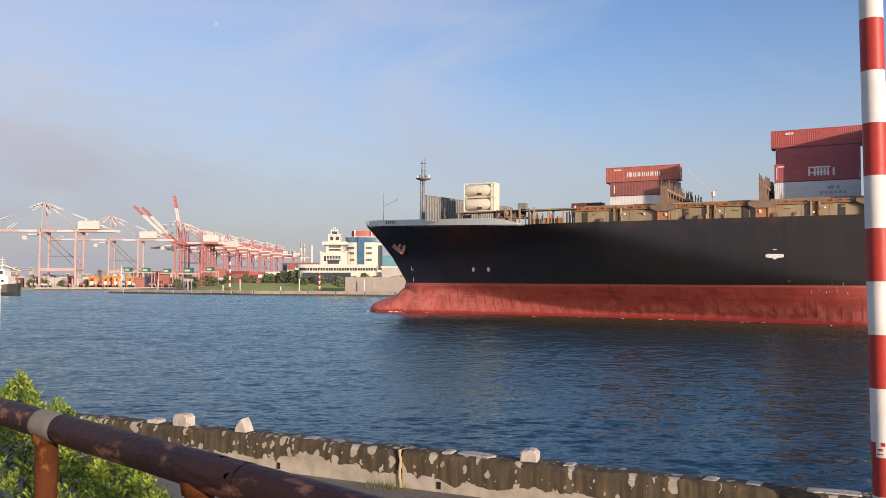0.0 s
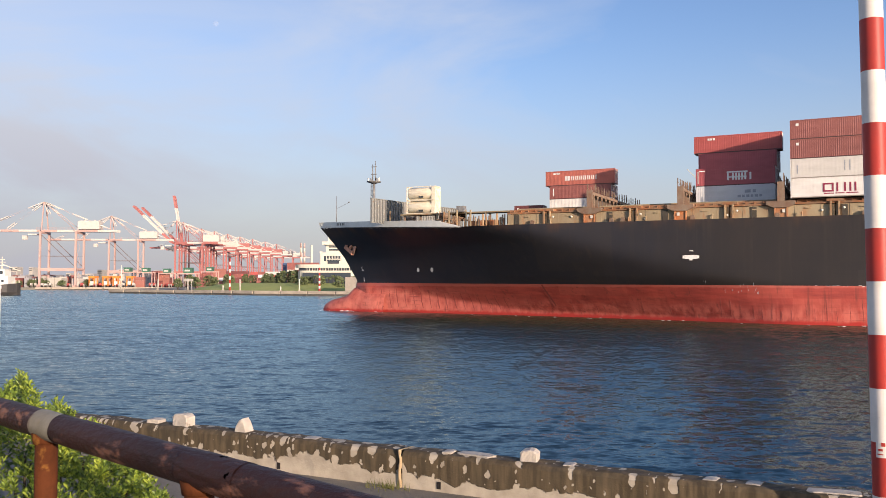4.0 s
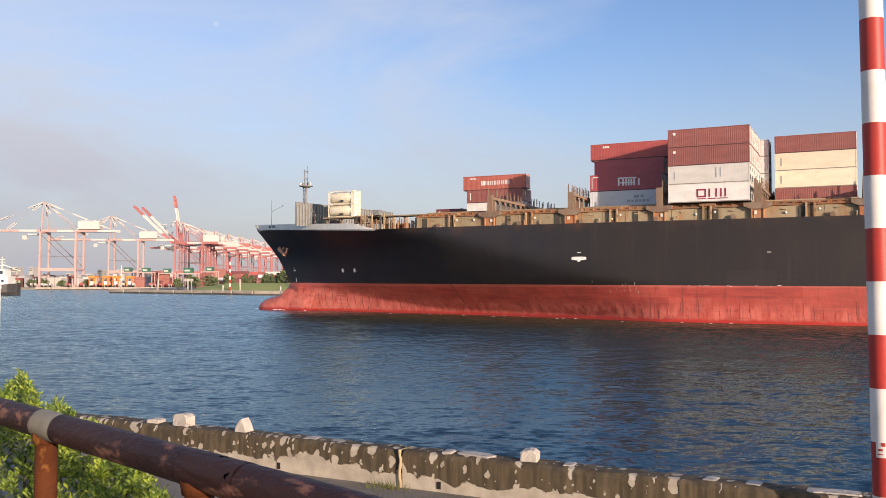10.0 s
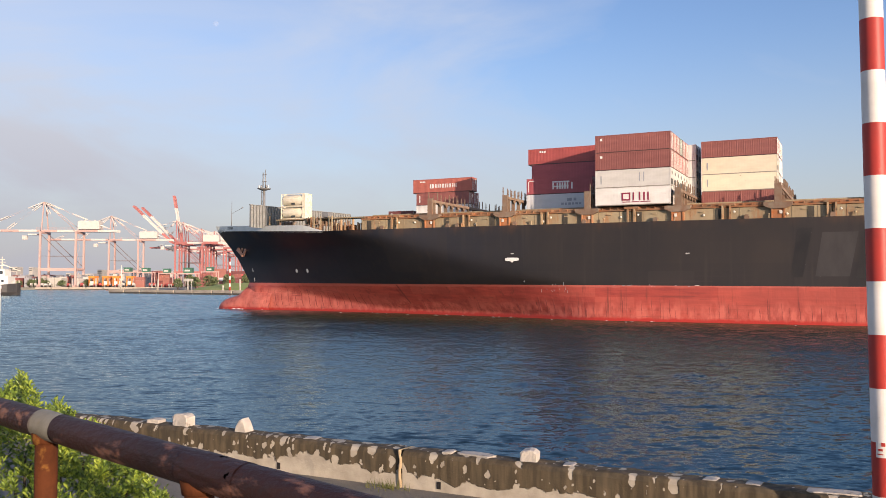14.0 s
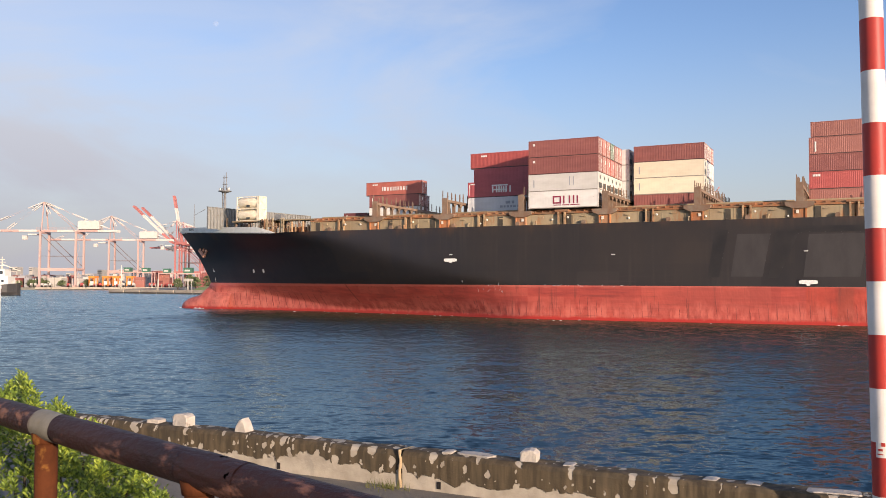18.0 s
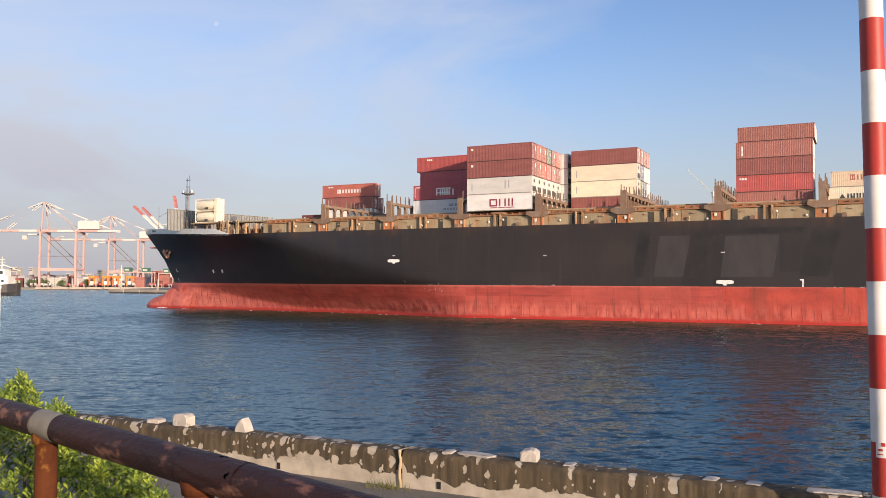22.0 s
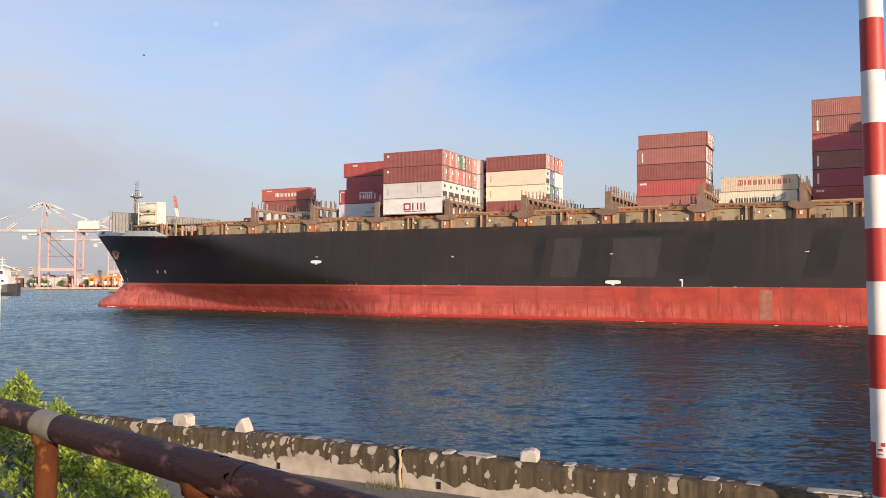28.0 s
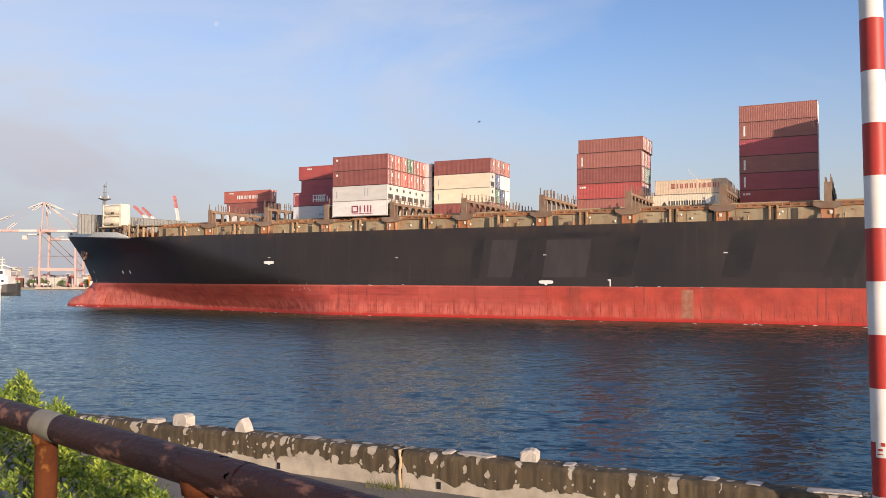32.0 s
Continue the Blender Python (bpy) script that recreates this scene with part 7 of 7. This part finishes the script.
# straddle carriers
for u in (166, 190, 208, 232):
    d = 668.0
    car = thing("straddle_carrier", "orange straddle carrier parked on the terminal", "vehicle", "straddle carriers", at=pose(side_of(u, d), d, LAND))
    for x in (-2.0, 2.0):
        for y in (-3.2, 3.2):
            bm = B()
            box(bm, x - 0.45, x + 0.45, y - 0.35, y + 0.35, 1.0, 8.6)
            part("leg", bm, "farorange", car)
            bm = B()
            rod(bm, (x - 0.25, y, 0.7), (x + 0.25, y, 0.7), 0.7, n=12)
            part("wheel", bm, "steel", car)
    bm = B()
    box(bm, -2.6, 2.6, -3.8, 3.8, 7.2, 9.0)
    part("top_frame", bm, "farorange", car)
    bm = B()
    box(bm, -1.4, 1.4, -3.2, 3.2, 2.2, 4.8)
    part("load", bm, "c_white", car)

# container yard and terminal sheds behind the quay
rnd = random.Random(12)
yard = [(200, 219, 484, 499, 690, "c_palegrey"), (238, 256, 488, 505, 668, "c_terracotta"), (268, 304, 478, 500, 720, "c_brown"), (276, 300, 486, 500, 700, "c_terracotta"), (345, 372, 484, 500, 640, "c_oxide"), (376, 400, 478, 490, 760, "c_terracotta"), (400, 440, 482, 497, 720, "c_brown"), (430, 470, 480, 492, 760, "c_terracotta"), (508, 564, 464, 475, 640, "c_oxide"), (500, 507, 466, 472, 650, "c_blue"), (470, 500, 482, 492, 760, "c_palegrey")]
for u0, u1, v0, v1, d, mat_ in yard:
    high = max(1, int(round((high_of(v0, d) - LAND) / 2.75)))
    wide = max(1, int(round((side_of(u1, d) - side_of(u0, d)) / 6.2)))
    stack = thing("container_stack", "stack of weathered containers in the far yard", "container stack", "container stacks in the far yard")
    for j in range(high):
        for k in range(wide):
            bm = B()
            a, b5 = side_of(u0, d), side_of(u1, d)
            box(bm, lerp(a, b5, k / wide) + 0.06, lerp(a, b5, (k + 1) / wide) - 0.06, d, d + 2.4, LAND + j * 2.75, LAND + j * 2.75 + 2.68)
            part("container", bm, mat_ if rnd.random() < 0.72 else rnd.choice(("c_oxide", "c_scarlet", "c_grey", "c_brown", "c_orange", "c_palegrey")), stack)
# rubber-tyred yard gantries with green machinery boxes
for u, v0, d in ((227, 474, 690), (259, 474.5, 690), (334, 474.5, 560), (296, 476, 700), (372, 473, 680)):
    rtg = thing("yard_gantry", "yard gantry crane with a green machinery box", "crane", "yard gantries of the far terminal", at=pose(side_of(u, d), d, LAND))
    h = high_of(v0, d) - LAND
    for x in (-6.0, 6.0):
        for y in (-3.5, 3.5):
            bm = B()
            beam(bm, (x, y, 1.0), (x, y, h - 3.4), 0.6, 0.7)
            part("leg", bm, "cranepink", rtg)
            bm = B()
            rod(bm, (x - 0.3, y, 0.7), (x + 0.3, y, 0.7), 0.7, n=10)
            part("wheel", bm, "steel", rtg)
    for y in (-3.5, 3.5):
        bm = B()
        beam(bm, (-6.5, y, h - 3.8), (6.5, y, h - 3.8), 0.7, 0.9)
        part("girder", bm, "cranepink", rtg)
    bm = B()
    box(bm, -2.6, 2.6, -3, 3, h - 3.4, h)
    box(bm, -2.8, 2.8, -3.2, 3.2, h, h + 0.2)
    part("machinery_box", bm, "c_green", rtg, "green machinery box")
    bm = B()
    box(bm, -1.8, 1.8, -3.05, -2.98, h - 2.3, h - 1.2)
    part("name_board", bm, "cranewhite", rtg)
for k in range(26):
    u = lerp(2, 152, k / 25)
    d = rnd.uniform(690, 740)
    v0 = rnd.uniform(487, 499)
    w = rnd.uniform(4, 9)
    hut = thing("terminal_shed", "small pale terminal shed with a flat roof", "building", "sheds of the far terminal")
    slab_(hut, "wall", rnd.choice(("farpale", "plaster", "fargrey", "farpale")), u - w / 2, u + w / 2, v0, 505, d, 8)
    slab_(hut, "roof", rnd.choice(("farpale", "fargrey", "c_oxide")), u - w / 2 - 0.6, u + w / 2 + 0.6, v0 - 0.9, v0, d - 0.4, 9)
    slab_(hut, "door", "glassdark", u - 0.8, u + 0.8, 500, 505, d, 0.5, forward=0.08)
for k in range(34):
    u = lerp(-10, 330, k / 33) + rnd.uniform(-4, 4)
    d = rnd.uniform(1050, 1500)
    v0 = rnd.uniform(472, 492) if u < 70 or u > 140 else rnd.uniform(482, 495)
    w = rnd.uniform(5, 16)
    city = thing("city_block", "distant pale town building", "building", "distant town buildings")
    slab_(city, "wall", rnd.choice(("farpale", "fargrey", "fargrey")), u - w / 2, u + w / 2, v0, 500, d, 20)
    for j in range(2):
        slab_(city, "window_band", "glassdark", u - w / 2 + 0.7, u + w / 2 - 0.7, v0 + 2 + 3.2 * j, v0 + 3.2 + 3.2 * j, d, 0.5, forward=0.2)
# white low terminal buildings and small clutter along the far quay
rnd = random.Random(77)
for k in range(15):
    u0 = 14 + 10.2 * k + rnd.uniform(-2, 2)
    u1, v0, d = u0 + rnd.uniform(6, 12), rnd.uniform(487, 497), rnd.uniform(668, 684)
    hut = thing("terminal_building", "low pale terminal building with a row of windows", "building", "pale buildings of the far terminal")
    coat_ = rnd.choice(("farpale", "farpale", "fargrey", "plaster"))
    slab_(hut, "wall", coat_, u0, u1, v0, 505, d, 10)
    slab_(hut, "roof", rnd.choice(("cranewhite", "fargrey", "c_oxide", "farpale")), u0 - 0.8, u1 + 0.8, v0 - 1.0, v0, d - 0.6, 11)
    for row in (0.22, 0.62):
        q = u0 + 1.0
        while q < u1 - 1.4:
            bm = B()
            box(bm, side_of(q, d), side_of(q + 0.9, d), d - 0.1, d + 0.3, high_of(lerp(v0, 505, row + 0.24), d), high_of(lerp(v0, 505, row), d))
            part("window", bm, "glassdark", hut)
            q += 1.9
    slab_(hut, "roof_tank", "fargrey", lerp(u0, u1, 0.3), lerp(u0, u1, 0.3) + 1.6, v0 - 3.2, v0 - 1.0, d + 3, 3)
for k in range(40):
    u = rnd.uniform(30, 330)
    d = rnd.uniform(660, 672)
    van = thing("parked_truck", rnd.choice(("white box truck parked on the far quay", "red box truck parked on the far quay")), "truck", "trucks on the far quay")
    mat_ = "cranewhite" if "white" in van["label"] else "c_scarlet"
    w = rnd.uniform(2.2, 5.0)
    slab_(van, "box_body", mat_, u, u + w, 505.5 - rnd.uniform(3, 5), 505.2, d, 2.4)
    slab_(van, "cab", "farpale", u + w + 0.1, u + w + 1.2, 502.6, 505.2, d, 2.2)
    slab_(van, "tyres", "steel", u + 0.3, u + w + 0.9, 505.2, 505.9, d, 2.0)
# chimneys
for u, r, v0, bands in ((532.6, 1.7, 430, True), (538.6, 1.7, 431, True), (551.5, 2.1, 434, False)):
    d = 1300.0
    ch = thing("chimney", "red and white banded power-station chimney" if bands else "slim plain white chimney beyond the offices", "chimney", "distant chimneys")
    n = 9 if bands else 1
    for k in range(n):
        bm = B()
        z0, z1 = lerp(LAND, high_of(v0, d), k / n), lerp(LAND, high_of(v0, d), (k + 1) / n)
        rod(bm, (side_of(u, d), d, z0), (side_of(u, d), d, z1), r * d / FOC * lerp(1.15, 0.94, k / n), r * d / FOC * lerp(1.15, 0.94, (k + 1) / n), 12)
        # pink instead of red bands: haze put into the colour
        part("shaft_band", bm, ("cranepink", "plaster")[k % 2] if bands else "plaster", ch)
# distant level-luffing crane seen over the ship
jib = thing("harbour_crane", "distant white and red jib crane over the rooftops", "crane")
d = 900.0
bm = B()
beam(bm, (side_of(1218, d), d, high_of(299, d)), (side_of(1262, d), d, high_of(342, d)), 0.5, 0.7)
part("jib", bm, "farpale", jib)
bm = B()
beam(bm, (side_of(1264, d), d, high_of(346, d)), (side_of(1264, d), d, LAND), 1.4, 1.4)
part("tower", bm, "cranered", jib)
bm = B()
box(bm, side_of(1262, d), side_of(1266.5, d), d - 2, d + 2, high_of(347, d), high_of(339, d))
part("cab", bm, "cranewhite", jib)
bm = B()
beam(bm, (side_of(1268, d), d, high_of(340, d)), (side_of(1275, d), d, high_of(330, d)), 0.8, 0.8)
part("counter_jib", bm, "cranered", jib)

# tug moored at the edge of view
M["tughull"] = material("tug_hull", (0.018, 0.019, 0.022), (0.035, 0.032, 0.03), rough=0.6, scale=1)
tug = thing("tugboat", "white tugboat with a black tyre-hung hull", "boat", at=pose(side_of(31, 392) - 10.6, 392, 0, 0, 0, 6))
tug.scale = (1.75, 1.75, 1.75)
bm = B()
rows = []
for k in range(13):
    x = lerp(-16, 6.2, k / 12)
    wv = 4.4 * math.sqrt(max(0.02, 1 - (max(0, (x + 2) / 8.4)) ** 2.2))
    top = 2.3 + 0.9 * max(0, (x + 4) / 10) ** 1.5
    rows.append([(x, -wv * 0.8, -0.5), (x, -wv, 0.8), (x, -wv * 1.02, top), (x, wv * 1.02, top), (x, wv, 0.8), (x, wv * 0.8, -0.5)])
rows.append([(6.7, 0.0 + 0.02 * s, z) for s, z in ((-1, -0.5), (-1, 0.8), (-1, 3.3), (1, 3.3), (1, 0.8), (1, -0.5))])
grid(bm, rows, False)
part("hull", bm, "tughull", tug)
for k in range(9):
    bm = B()
    bmesh.ops.create_cone(bm, cap_ends=True, segments=10, radius1=0.55, radius2=0.55, depth=0.35, matrix=pose(-12 + 2.1 * k, -4.75 if k < 7 else -4.0 + (k - 6) * 1.1, 1.5, 90, 0, 0))
    part("tyre", bm, "steel", tug)
for name, x0, x1, y, z0, z1 in (("deckhouse", -9, 4.3, 2.5, 2.3, 4.9), ("wheelhouse", -3.4, 3.3, 2.1, 4.9, 6.9)):
    bm = B()
    box(bm, x0, x1, -y, y, z0, z1)
    box(bm, x0 - 0.25, x1 + 0.25, -y - 0.25, y + 0.25, z1, z1 + 0.16)
    part(name, bm, "housewhite", tug)
for k in range(6):
    bm = B()
    box(bm, -3.1 + 1.05 * k, -2.4 + 1.05 * k, -2.16, -2.05, 5.7, 6.5)
    part("window", bm, "glassdark", tug)
for k in range(9):
    bm = B()
    box(bm, -8.5 + 1.4 * k, -7.9 + 1.4 * k, -2.56, -2.45, 3.5, 4.1)
    part("porthole", bm, "glassdark", tug)
bm = B()
rod(bm, (1.8, 0, 6.9), (1.8, 0, 10.4), 0.22, 0.10, 7)
for z, w in ((8.0, 1.3), (8.9, 1.0), (9.6, 0.7)):
    beam(bm, (1.8 - w, 0, z), (1.8 + w, 0, z), 0.22, 0.16)
part("mast", bm, "plaster", tug)
bm = B()
beam(bm, (2.0, 0, 8.3), (6.6, 0, 6.5), 0.2, 0.2)
part("derrick_boom", bm, "plaster", tug)
for k in range(8):
    bm = B()
    rod(bm, (4.5 + 0.28 * k, -1.5 + 0.19 * k, 2.9), (4.5 + 0.28 * k, -1.5 + 0.19 * k, 4.0), 0.05, n=5)
    part("rail_post", bm, "plaster", tug)
bm = B()
rod(bm, (-6.6, 1.2, 5.0), (-6.6, 1.2, 8.2), 0.7, 0.6, 10)
part("funnel", bm, "c_orange", tug)

# low wooded hill behind the town
M["hill"] = material("far_hill", (0.17, 0.18, 0.18), (0.14, 0.15, 0.15), rough=1.0, scale=0.01)
bm = B()
rows = []
for k in range(41):
    x = lerp(-3400, -1390, k / 40)
    h = 65 + 45 * noise.noise((x * 0.0016, 0.3, 0)) + 12 * noise.noise((x * 0.011, 0, 2))
    h *= min(1.0, (40 - k) / 6) if k > 34 else 1.0
    rows.append([(x, 2700, LAND), (x, 2850, LAND + h * 0.75), (x, 3000, LAND + h), (x, 3300, LAND)])
grid(bm, rows)
tagged(part("hill", bm, "hill"), "low hazy hill behind the harbour town", "hill", kind="structure")

# pale daytime moon
moon_m = bpy.data.materials.new("moon")
moon_m.use_nodes = True
mn, ml = moon_m.node_tree.nodes, moon_m.node_tree.links
mt = mn.new("ShaderNodeBsdfTransparent")
mx = mn.new("ShaderNodeMixShader")
mx.inputs["Fac"].default_value = 0.04
ml.new(mt.outputs["BSDF"], mx.inputs[1])
ml.new(mn["Principled BSDF"].outputs["BSDF"], mx.inputs[2])
ml.new(mx.outputs["Shader"], mn["Material Output"].inputs["Surface"])
bm = B()
bmesh.ops.create_uvsphere(bm, u_segments=24, v_segments=12, radius=15.5)
for f in bm.faces:
    f.smooth = True
moon = part("moon", bm, moon_m)
moon.location = (side_of(377.5, 4300), 4300, high_of(37, 4300))
tagged(moon, "pale daytime moon in the blue sky", "moon")

# a swallow-sized bird that crosses the sky near the end
M["feather"] = material("dark_feathers", (0.05, 0.045, 0.045), (0.08, 0.07, 0.065), rough=0.8, scale=20)
bird = thing("bird", "small dark bird in flight with spread wings", "bird")
bm = B()
rows = []
for a, r in ((-0.13, 0.004), (-0.09, 0.018), (-0.02, 0.032), (0.06, 0.030), (0.11, 0.018), (0.135, 0.004)):
    rows.append([(a, r * math.sin(0.7854 * k), r * math.cos(0.7854 * k)) for k in range(9)])
grid(bm, rows)
part("body", bm, "feather", bird)
bm = B()
v = [bm.verts.new(c) for c in ((-0.10, 0.01, 0.0), (-0.24, 0.05, 0.0), (-0.20, 0.0, 0.004), (-0.24, -0.05, 0.0), (-0.10, -0.01, 0.0))]
bm.faces.new(v)
part("tail", bm, "feather", bird)
WINGS = []
for s in (1, -1):
    bm = B()
    line = ((0.05, 0.02), (0.07, 0.12), (0.02, 0.25), (-0.07, 0.36), (-0.05, 0.22), (-0.06, 0.10), (-0.06, 0.02))
    up_ = [bm.verts.new((a, s * b2, 0.006)) for a, b2 in line]
    dn_ = [bm.verts.new((a, s * b2, -0.002)) for a, b2 in line]
    bm.faces.new(up_)
    bm.faces.new(dn_[::-1])
    for k in range(len(line)):
        bm.faces.new((up_[k], up_[(k + 1) % len(line)], dn_[(k + 1) % len(line)], dn_[k]))
    WINGS.append((s, part("wing", bm, "feather", bird)))


# ---- what moves ----
def motions():
    times = [0.0, 4.0, 8.0, 12.0, 16.0, 20.0, 24.0, 28.0, 32.0]
    for ob, m in AFLOAT:
        walk(ob, [(t, ship_pose(t) @ m) for t in times])
    walk(water, [(t, pose(-0.35 * t, -0.25 * t, 0)) for t in (0.0, 16.0, 32.0)])
    # the bird comes in from the west, rises, dips and goes on eastward
    far = 88.0
    flight = ((0.0, -1500, 300), (20.0, -700, 250), (25.0, -170, 190), (26.5, 40, 155), (27.5, 180, 118), (28.0, 250, 95), (28.3, 292, 82), (28.6, 332, 74), (29.0, 384, 73), (29.4, 428, 103), (30.0, 508, 173), (30.7, 622, 206), (31.4, 745, 215), (31.9, 832, 214), (32.0, 849, 213))
    walk(bird, [(t, pose(side_of(u, far), far, high_of(v, far), 0, 4, 12)) for t, u, v in flight])
    for s, wing in WINGS:
        beats = [0.0, 20.0] + [26.0 + 0.15 * k for k in range(41)]
        walk(wing, [(t, pose(0, 0, 0, s * (28 if k % 2 else -18), 0, 0)) for k, t in enumerate(beats)])


motions()
